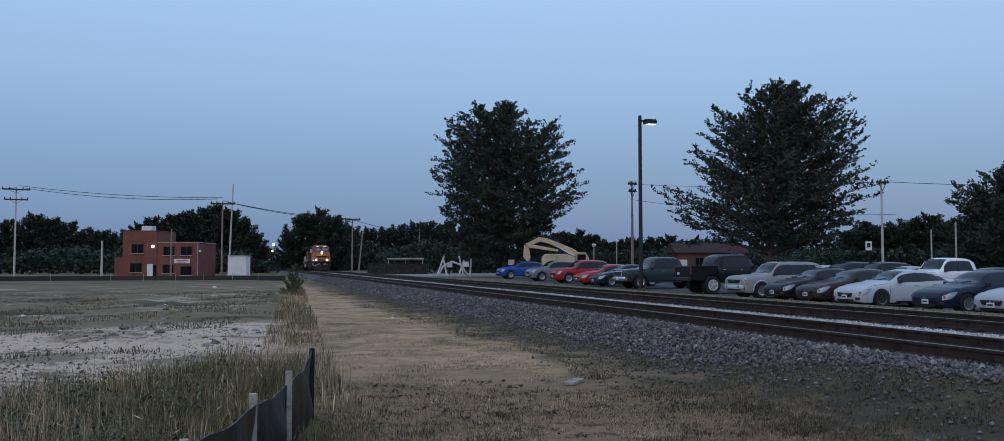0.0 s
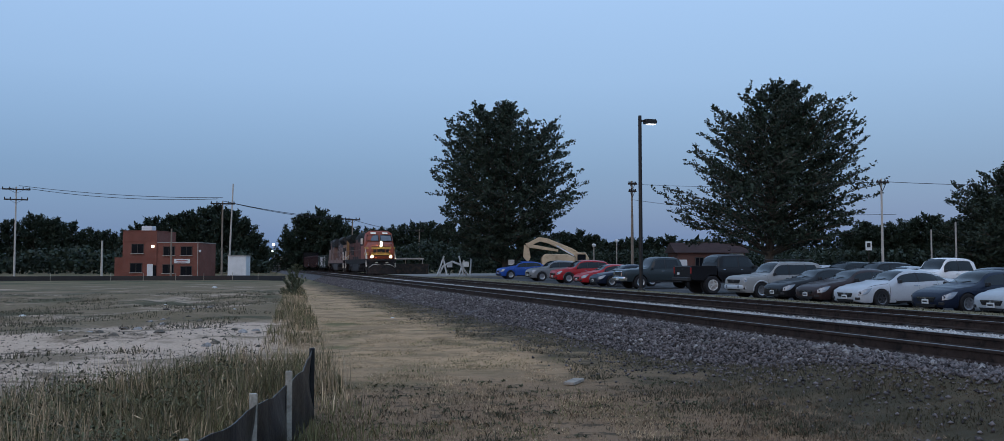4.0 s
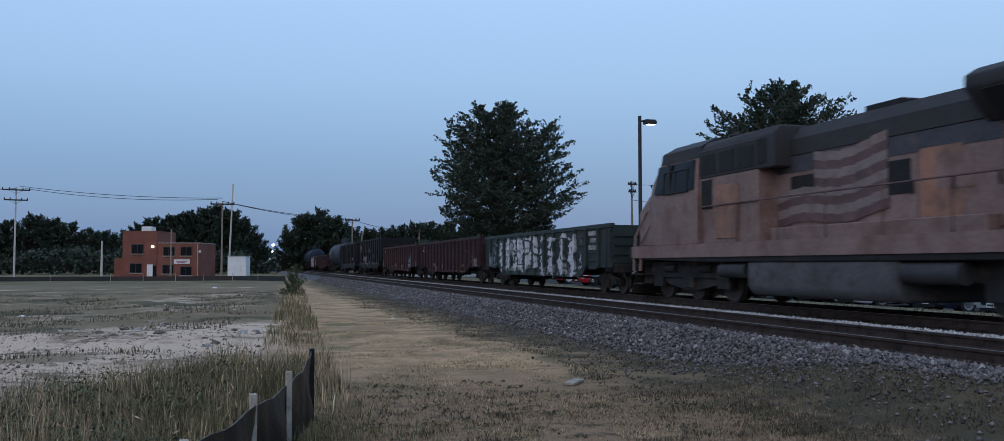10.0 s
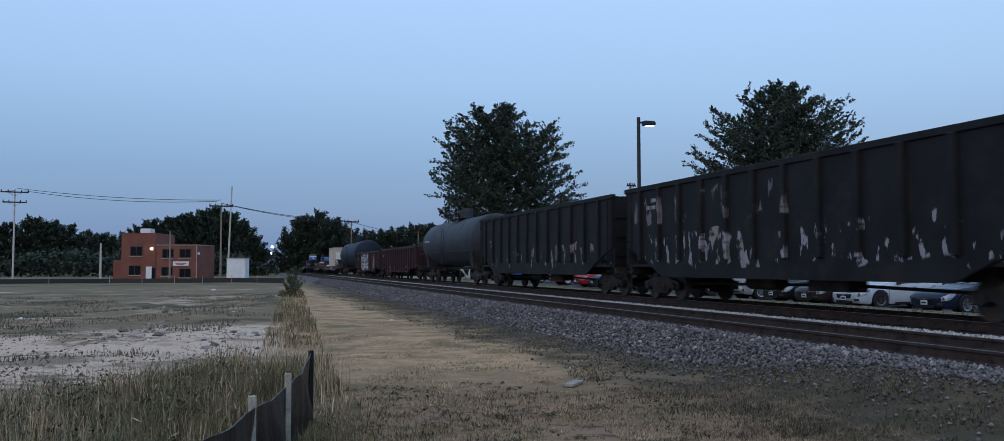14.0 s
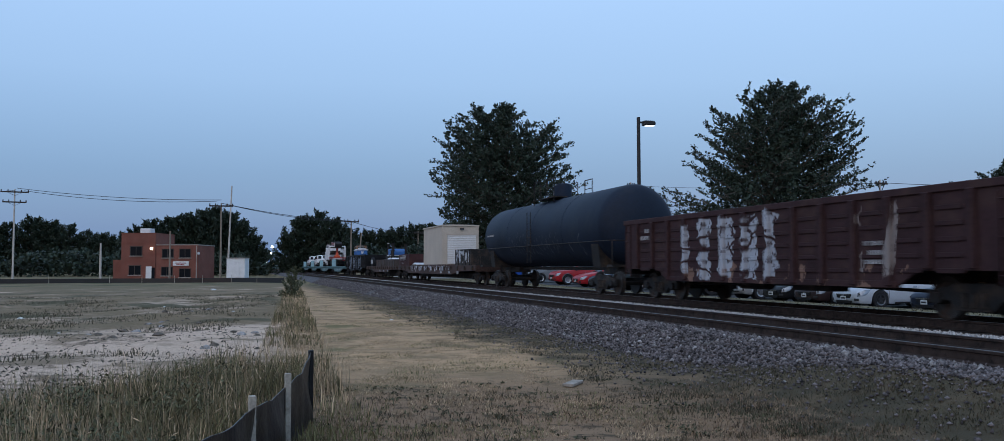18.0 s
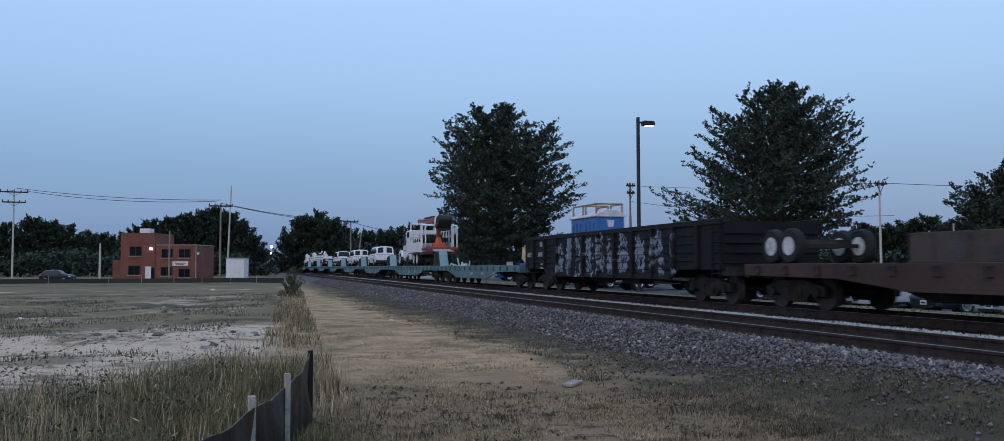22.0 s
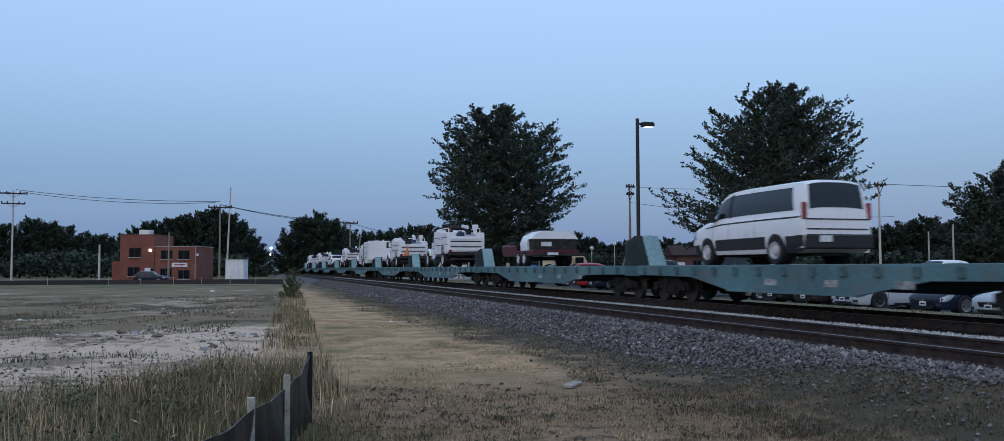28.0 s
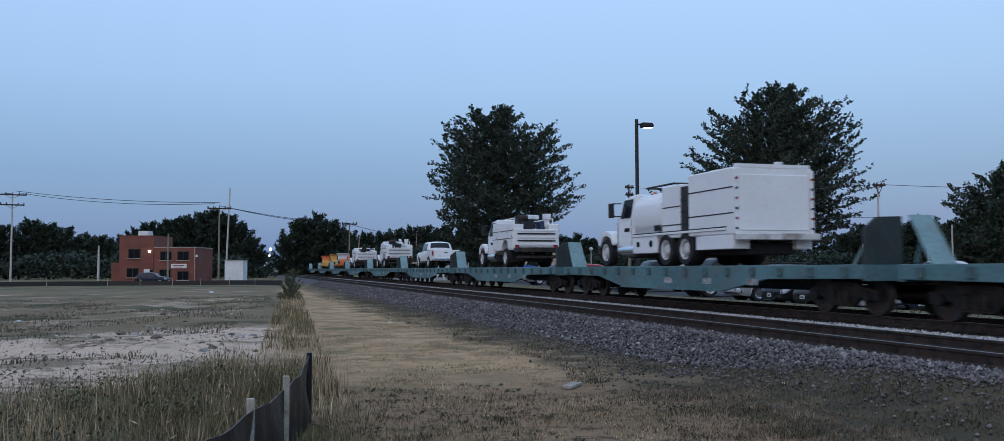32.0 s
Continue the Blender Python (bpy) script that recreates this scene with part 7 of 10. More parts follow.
tamper()
for y_, w_, h_ in ((22.50, 0.6, 0.10), (22.62, 0.5, 0.08)):
    sh = load("folded_sheet", y_, "folded pale sheet lying on the load", "tarpaulin", rz=0, z=DECK + 0.58, group="loads on the flat cars")
    part("sheet", Geo().prism([(-0.1, 0), (w_, 0), (w_ * 0.9, h_), (w_ * 0.3, h_ * 1.3), (0, h_ * 0.6)], "x", -1.35, -0.3), TARP, sh, bevel=0.02)
    part("support_board", Geo().span(-1.3, 1.3, 0.0, w_, -0.04, 0.0), SIDE_GREY, sh)
spool = load("wheel_set", 23.24, "pair of white-faced spare wheels on an axle frame", "spare wheels", rz=0, group="loads on the flat cars")
for wy in (0.0, 0.75):
    for wx in (-1.0, 1.0):
        w_tyre = part("tyre", Geo().turned([(0.16, -0.12), (0.39, -0.12), (0.43, -0.06), (0.43, 0.06), (0.39, 0.12), (0.16, 0.12)], (wx, wy + 0.5, 0.43), "x", 20, True), RUBBER, spool)
        part("rim", Geo().cyl((wx - 0.125, wy + 0.5, 0.43), (wx + 0.125, wy + 0.5, 0.43), 0.23, n=16), STEEL_RIM, w_tyre)
part("axle_frame", Geo().box(0, 0.87, 0.5, 1.8, 0.2, 0.2).box(0, 0.5, 0.43, 1.9, 0.1, 0.1).box(0, 1.25, 0.43, 1.9, 0.1, 0.1), STEEL_DARK, spool)

g6 = gondola(23.37, 18.2, 0.66, 2.28, HOP_BLACK, "black gondola car with pale blue graffiti, carrying blue toilets", 11, tags=[
    (8.2, 13.4, 0.70, 2.15, BLUE_TAG, 0.95, 0.40, "columns", 0.45), (3.2, 8.3, 0.80, 2.1, BLUE_TAG, 0.80, 0.45, "columns", 0.45), (1.0, 3.0, 1.6, 2.4, DUST_SPOT, 1.6, 0.8, "blots", 0.4)])
stencils(g6, 18.2, 11, 1.98, [0.42], -2, 0.22)
stencils(g6, 18.2, 11, 1.55, [0.62], -2, 0.2)
stencils(g6, 18.2, 11, 1.55, [0.62], -1, 0.2)
stencils(g6, 18.2, 11, 1.15, [0.3, 0.3], -2, 0.07)


def portable_toilet(nose):
    ob = load("portable_toilet", nose, "blue portable toilet with a white roof", "portable toilet", rz=0, z=1.12, group="blue toilets in the gondola")
    part("toilet_wall", Geo().span(-1.12, 0.06, 0.0, 1.26, 0.10, 1.80), BLUE_EQ, ob, bevel=0.04)
    part("toilet_base", Geo().span(-1.16, 0.10, -0.03, 1.29, 0.0, 0.12), STEEL_DARK, ob)
    part("roof", Geo().prism([(-1.18, 1.78), (0.12, 1.78), (0.12, 1.86), (-0.30, 2.06), (-0.76, 2.06), (-1.18, 1.86)], "y", -0.06, 1.32), TARP, ob, "white shallow roof", bevel=0.02)
    d = part("door", Geo().span(-0.98, -0.08, -0.035, 0.0, 0.18, 1.72), BLUE_EQ, ob, bevel=0.015)
    part("door_mark", Geo().prism([(-0.68, 1.66), (-0.38, 1.66), (-0.43, 1.40), (-0.63, 1.40)], "y", -0.05, -0.036), TARP, d, "white plate")
    for k in range(3):
        part("wall_rib", Geo().box(-1.14, 0.25 + 0.38 * k, 0.9, 0.05, 0.12, 1.4), BLUE_EQ, ob, bevel=0.015)
    fr = Geo()
    for x in (-1.05, 0.0):
        fr.pipe([(x, 0.1, 1.7), (x, 0.1, 2.28), (x, 1.16, 2.28), (x, 1.16, 1.7)], 0.035, 6)
    fr.pipe([(-1.05, 0.1, 2.28), (0.0, 0.1, 2.28)], 0.035, 6)
    part("lifting_frame", fr, ORANGE_DULL, ob, "dull orange lifting frame")


ORANGE_DULL = paint("dull_orange_frame_paint", (0.30, 0.15, 0.08), 0.6, vary=0.3, dirt=(0.3, 0.27, 0.24), dirt_at=0.55)
portable_toilet(23.955)
portable_toilet(24.030)

FLATS = [(24.39, 19.1), (25.46, 19.95), (26.575, 19.2), (27.65, 19.6), (28.75, 17.4), (29.72, 20.0), (30.84, 20.4), (31.98, 19.1), (33.05, 18.8), (34.10, 19.1)]
FLATS += [(35.17 + 1.08 * i, 19.3) for i in range(6)]
for f_start, f_len in FLATS:
    flat_car(f_start, f_len, DECK_TEAL, "faded teal fish-bellied flat car with a raised bridge plate", front=f_start > 25)
# ---- road vehicles ----
def tyre_mesh(r, w):
    return once(("tyre", r, w), lambda: Geo().turned([(r * 0.62, -w / 2), (r * 0.93, -w / 2), (r, -w * 0.36), (r, w * 0.36), (r * 0.93, w / 2), (r * 0.62, w / 2)], (0, 0, 0), "x", 24, True).mesh("tyre", RUBBER))


def rim_mesh(r, w, mat, spokes):
    def make():
        g = Geo()
        g.turned([(r * 0.50, -w * 0.42), (r * 0.63, -w * 0.5), (r * 0.66, -w * 0.4), (r * 0.66, w * 0.3), (r * 0.5, w * 0.3)], (0, 0, 0), "x", 20, True)
        g.cyl((-w * 0.1, 0, 0), (w * 0.1, 0, 0), r * 0.6, n=16)
        if spokes:
            g.cyl((-w * 0.44, 0, 0), (w * 0.1, 0, 0), r * 0.16, n=10)
            for k in range(spokes):
                a = 360 * k / spokes
                m = pose(0, 0, 0, a, 0, 0)
                c = m @ Vector((-w * 0.38, 0, r * 0.33))
                g.box(c.x, c.y, c.z, w * 0.12, r * 0.13, r * 0.42, rx=a)
        else:
            g.turned([(r * 0.02, -w * 0.46), (r * 0.3, -w * 0.44), (r * 0.4, -w * 0.25), (r * 0.62, -w * 0.3), (r * 0.62, 0), (r * 0.02, 0)], (0, 0, 0), "x", 16)
        return g.mesh("rim", mat)
    return once(("rim", r, w, mat.name, spokes), make)


def wheels(ob, track, ys, r, w, mat, spokes=5, arch=True):
    for y in ys:
        for s in (-1, 1):
            x = s * (track - w / 2 + 0.018)
            t = part("tyre", tyre_mesh(r, w), None, ob, at=pose(x, y, r, 0, 0, 0 if s < 0 else 180))
            part("rim", rim_mesh(r, w, mat, spokes), None, t)
            if arch:
                part("wheel_arch", once(("arch", r), lambda: Geo().cyl((-0.06, 0, 0), (0.06, 0, 0), r * 1.10, n=24).mesh("wheel_arch", RUBBER)), None, ob, at=pose(s * (track - w - 0.07), y, r + 0.02))


def smooth_curve(rows):
    """A curve through (place, value) rows that never overshoots them."""
    x, v = np.array([r[0] for r in rows], float), np.array([r[1] for r in rows], float)
    h, d = np.diff(x), np.diff(v) / np.diff(x)
    m = np.zeros(len(x))
    for i in range(1, len(x) - 1):
        if d[i - 1] * d[i] > 0:
            m[i] = (h[i - 1] + h[i]) / ((h[i] / d[i - 1]) * 0.5 + (h[i - 1] / d[i]) * 0.5 + 1e-9) if h[i - 1] != h[i] else 2 * d[i - 1] * d[i] / (d[i - 1] + d[i])
            m[i] = math.copysign(min(abs(m[i]), 3 * abs(d[i - 1]), 3 * abs(d[i])), d[i])
    m[0], m[-1] = d[0], d[-1]

    def at(y):
        y = min(max(y, x[0]), x[-1])
        i = min(max(int(np.searchsorted(x, y)) - 1, 0), len(h) - 1)
        t = (y - x[i]) / h[i]
        return float(v[i] * (1 + 2 * t) * (1 - t) ** 2 + h[i] * m[i] * t * (1 - t) ** 2 + v[i + 1] * t * t * (3 - 2 * t) + h[i] * m[i + 1] * t * t * (t - 1))
    return at


class Shell:
    """A vehicle's skin: places along it (y) and up its side (k: 0 to 1 sill to belt, to 2 roof edge, to 3 the middle of the top)."""

    def __init__(self, L, w, wide, sill, belt, top, edge, arches, crown=0.085):
        self.L, self.w, self.arches, self.crown = L, w, arches, crown
        self.wide, self.sill, self.belt, self.top, self.edge = (smooth_curve(r) for r in (wide, sill, belt, top, edge))

    def at(self, y, k, s=1):
        w, z0, zs, zt, we = self.w * self.wide(y), self.sill(y), self.belt(y), self.top(y), self.w * self.edge(y)
        zs = max(zs, z0 + 0.12)
        zt = max(zt, zs + 0.03)
        low = z0
        for yc, zc, r in self.arches:
            if abs(y - yc) <= r:
                low = max(low, zc + math.sqrt(max(0.0, r * r - (y - yc) ** 2)))
        low = min(low, zs - 0.06)
        d = min(self.crown, (zt - zs) * 0.45)
        if k <= 1:
            z = low + (zs - low) * k
            x = w * float(np.interp((z - z0) / (zs - z0), [0, 0.10, 0.3, 0.55, 0.8, 0.93, 1], [0.925, 0.965, 0.985, 1.0, 0.99, 0.968, 0.935]))
        elif k <= 2:
            t = k - 1
            x, z = w * 0.935 + (we - w * 0.935) * t + 0.045 * (zt - d - zs) * math.sin(math.pi * t), zs + (zt - d - zs) * t
        else:
            t = 3 - k
            x, z = we * t, zt - d * t ** 3.2
        return Vector((s * x, y, z))

    def out(self, y, k, s):
        e = 0.01
        a = self.at(min(y + e, self.L), k, s) - self.at(max(y - e, 0), k, s)
        b = self.at(y, min(k + e, 3), s) - self.at(y, max(k - e, 0), s)
        n = a.cross(b) * s if k < 2.99 else Vector((0, -a.z, a.y))
        return n.normalized() if n.length > 1e-9 else Vector((0, 0, 1))

    def body(self):
        ys = set(np.linspace(0.4, self.L - 0.4, 34)) | {0.0, 0.03, 0.07, 0.12, 0.19, 0.28, self.L, self.L - 0.03, self.L - 0.07, self.L - 0.12, self.L - 0.19, self.L - 0.28}
        for yc, zc, r in self.arches:
            ys |= {yc + r * q * g for q in (-1, 1) for g in (0.3, 0.55, 0.75, 0.88, 0.96, 1.0, 1.006)} | {yc}
        ks = [0, 0.1, 0.3, 0.55, 0.8, 0.93, 1.0, 1.2, 1.5, 1.8, 2.0, 2.1, 2.3, 2.6]
        rings = []
        for y in sorted(ys):
            rings.append([self.at(y, k) for k in ks] + [self.at(y, 3)] + [self.at(y, k, -1) for k in reversed(ks)])
        return Geo().loft(rings)

    def patch(self, cols, y0, y1, n=8, lift=0.006):
        """A pane or panel that lies on the skin: cols of (side, k), from y0 to y1 (numbers, or functions of a column's place from 0 to 1)."""
        g = Geo()
        m = len(cols)
        outer, inner = [], []
        for i, (s, k) in enumerate(cols):
            u = i / (m - 1)
            a, b = (y0(u) if callable(y0) else y0), (y1(u) if callable(y1) else y1)
            for j in range(n + 1):
                y = a + (b - a) * j / n
                p, nn = self.at(y, k, s), self.out(y, k, s)
                outer.append(p + nn * lift)
                inner.append(p - nn * 0.006)
        faces = [(i * (n + 1) + j, i * (n + 1) + j + 1, (i + 1) * (n + 1) + j + 1, (i + 1) * (n + 1) + j) for i in range(m - 1) for j in range(n)]
        rim = [j for j in range(n + 1)] + [i * (n + 1) + n for i in range(1, m)] + [(m - 1) * (n + 1) + j for j in range(n - 1, -1, -1)] + [i * (n + 1) for i in range(m - 2, 0, -1)]
        c = len(outer)
        faces += [(rim[q], rim[(q + 1) % len(rim)], c + (q + 1) % len(rim), c + q) for q in range(len(rim))]
        return g.add(outer + [inner[q] for q in rim], faces)


def across(k0, n=5):
    """Columns from one side over the middle to the other."""
    ks = [k0 + (3 - k0) * i / n for i in range(n + 1)]
    return [(1, k) for k in ks] + [(-1, k) for k in reversed(ks[:-1])]


def upright(s, k0, k1, n=4):
    return [(s, k0 + (k1 - k0) * i / n) for i in range(n + 1)]


def glaze(sh, body, screen, back, sides, mat=None):
    """The panes of a car: windscreen and back window as (start, end), side windows as (start, end) pairs."""
    part("windshield", sh.patch(across(2.10), lambda u: screen[0] + 0.10 * (2 * u - 1) ** 2, lambda u: screen[1] + 0.05 * (2 * u - 1) ** 2), GLASS_CAR, body, "reflecting windshield")
    if back:
        part("rear_window", sh.patch(across(2.14), back[0], back[1]), GLASS_CAR, body)
    for s in (-1, 1):
        for i, (a, b) in enumerate(sides):
            first, last = i == 0, i == len(sides) - 1
            lo = (lambda u, a=a: a) if not first else (lambda u, a=a: a + 0.10 * u)
            hi = (lambda u, b=b: b) if not last else (lambda u, b=b: b - 0.16 * u)
            part("side_window", sh.patch(upright(s, 1.08, 1.86), lo, hi), GLASS_CAR, body)
            if not last:
                part("door_pillar", sh.patch(upright(s, 1.05, 1.9), b, sides[i + 1][0], 2, 0.004), BLACK_PLASTIC, body)


def shut_lines(sh, body, doors, hood, mirror_y, sill=True):
    """Door gaps, handles, mirrors, sill trim and the bonnet's edge."""
    for s in (-1, 1):
        for y in doors:
            part("door_seam", sh.patch(upright(s, 0.12, 0.99, 6), y - 0.006, y + 0.006, 1, 0.002), BLACK_PLASTIC, body)
        for y in doors[1:]:
            p = sh.at(y - 0.16, 0.86, s)
            part("door_handle", Geo().box(p.x + s * 0.012, p.y, p.z, 0.03, 0.17, 0.03), CHROME, body, bevel=0.008)
        part("bonnet_seam", sh.patch([(s, 1.55), (s, 1.70)], hood[0], hood[1], 8, 0.002), BLACK_PLASTIC, body)
        p = sh.at(mirror_y, 1.0, s)
        part("mirror", Geo().box(p.x + s * 0.10, p.y, p.z + 0.09, 0.20, 0.10, 0.14, rz=-8 * s).box(p.x + s * 0.02, p.y + 0.02, p.z + 0.03, 0.10, 0.06, 0.04), BLACK_PLASTIC, body, bevel=0.03)
        if sill:
            part("sill_trim", sh.patch(upright(s, 0.0, 0.10, 2), doors[0] - 0.1, doors[-1] + 0.05, 6, 0.004), BLACK_PLASTIC, body)


def car_face(sh, ob, body, grille_z, grille_h, lamp_k, lamp_y, plate_z, bar=True):
    """Headlamps that wrap round the corners, grille with bars, intake, fog lamps, plate and tail lamps."""
    w, L = sh.w, sh.L
    for s in (-1, 1):
        lamp = part("headlight", sh.patch(upright(s, lamp_k[0], lamp_k[1], 3), lambda u: 0.035 + 0.02 * u, lambda u: lamp_y[0] + (lamp_y[1] - lamp_y[0]) * u, 8, 0.010), LAMP_CLEAR, body, "clear headlamp")
        p = sh.at(0.10, (lamp_k[0] + lamp_k[1]) / 2, s)
        part("lamp_bowl", Geo().cyl((p.x - s * 0.03, p.y - 0.03, p.z), (p.x - s * 0.03, p.y + 0.05, p.z), 0.05, n=10), BLACK_PLASTIC, lamp)
        q = sh.at(0.05, 0.22, s)
        part("fog_lamp", Geo().box(q.x - s * 0.05, q.y - 0.012, q.z + 0.02, 0.20, 0.05, 0.10, rz=24 * s), BLACK_PLASTIC, body, bevel=0.02)
        part("tail_light", sh.patch(upright(s, 0.66, 0.98, 3), L - 0.34, L - 0.012, 6, 0.010), LAMP_RED, body, "red tail lamp")
    gw = w * sh.wide(0.0) * 1.5
    g = part("grille", Geo().prism([(-gw * 0.5, grille_h * 0.5), (gw * 0.5, grille_h * 0.5), (gw * 0.40, -grille_h * 0.5), (-gw * 0.40, -grille_h * 0.5)], "y", -0.022, 0.03), GRILLE_DARK, body, bevel=0.012, at=pose(0, 0.0, grille_z))
    for i in range(4):
        part("grille_bar", Geo().box(0, -0.026, (i - 1.5) * grille_h * 0.22, gw * 0.86, 0.012, 0.012), CHROME if bar and i == 3 else BLACK_PLASTIC, g)
    if bar:
        part("emblem", Geo().cyl((0, -0.034, grille_h * 0.12), (0, -0.022, grille_h * 0.12), 0.05, n=14), CHROME, g)
    part("lower_intake", Geo().prism([(-gw * 0.55, 0.05), (gw * 0.55, 0.05), (gw * 0.46, -0.05), (-gw * 0.46, -0.05)], "y", -0.015, 0.03), GRILLE_DARK, body, bevel=0.012, at=pose(0, 0.0, plate_z - 0.14))
    part("number_plate", Geo().box(0, -0.028, plate_z, 0.31, 0.02, 0.15), PLATE, body, "pale plate with unreadable mark", bevel=0.004)
    part("plate_mark", Geo().box(0, -0.040, plate_z, 0.22, 0.006, 0.055), BLACK_PLASTIC, body)
    part("wiper", Geo().pipe([sh.at(sh.screen + 0.02, 2.86, 1) + Vector((0, -0.01, 0.02)), sh.at(sh.screen + 0.16, 2.45, 1) + Vector((0, 0, 0.02))], 0.009, 4).pipe([sh.at(sh.screen + 0.02, 2.9, -1) + Vector((0, -0.01, 0.02)), sh.at(sh.screen + 0.14, 2.6, -1) + Vector((0, 0, 0.02))], 0.009, 4), BLACK_PLASTIC, body)


def sedan(m, mat, label, L=4.85, w=0.92, H=1.45, rim=None, group="parked cars"):
    ob = thing("sedan_car", m, label, "car", group)
    k = L - 4.85
    r = 0.345
    sh = Shell(L, w, [(0, 0.66), (0.03, 0.76), (0.1, 0.86), (0.25, 0.935), (0.55, 0.985), (1.1, 1.0), (3.7, 1.0), (4.35 + k, 0.97), (4.7 + k, 0.90), (L, 0.80)],
               [(0, 0.30), (0.08, 0.23), (0.35, 0.19), (1.0, 0.185), (4.0, 0.185), (4.55 + k, 0.25), (L, 0.36)],
               [(0, 0.54), (0.06, 0.61), (0.2, 0.68), (0.6, 0.77), (1.2, 0.86), (1.8, 0.905), (3.0, 0.95), (4.1, 1.0), (4.6 + k, 0.99), (L, 0.86)],
               [(0, 0.58), (0.05, 0.66), (0.18, 0.75), (0.5, 0.85), (0.95, 0.94), (1.33, 1.0), (1.42, 1.03), (1.85, 1.24), (2.25, H - 0.045), (2.65, H), (3.1, H - 0.015), (3.55, H - 0.10), (3.95, 1.22), (4.25 + k, 1.115), (4.6 + k, 1.08), (4.78 + k, 1.03), (L, 0.90)],
               [(0, 0.50), (0.1, 0.68), (0.5, 0.80), (1.25, 0.86), (1.6, 0.79), (2.3, 0.665), (3.2, 0.655), (3.8, 0.68), (4.3 + k, 0.76), (4.7 + k, 0.76), (L, 0.68)],
               [(0.95, r, 0.385), (L - 1.02, r, 0.385)])
    sh.screen = 1.40
    b = part("body", sh.body(), mat, ob, smooth=0.75)
    glaze(sh, b, (1.40, 2.20), (3.58, 4.20 + k), [(1.72, 2.66), (2.71, 3.52), (3.57, 4.02)])
    shut_lines(sh, b, (1.34, 2.68, 3.55), (0.42, 1.30), 1.74)
    car_face(sh, ob, b, 0.475, 0.16, (0.60, 0.97), (0.30, 0.56), 0.40)
    wheels(ob, w, (0.95, L - 1.02), r, 0.22, rim or ALLOY, 5)
    return ob


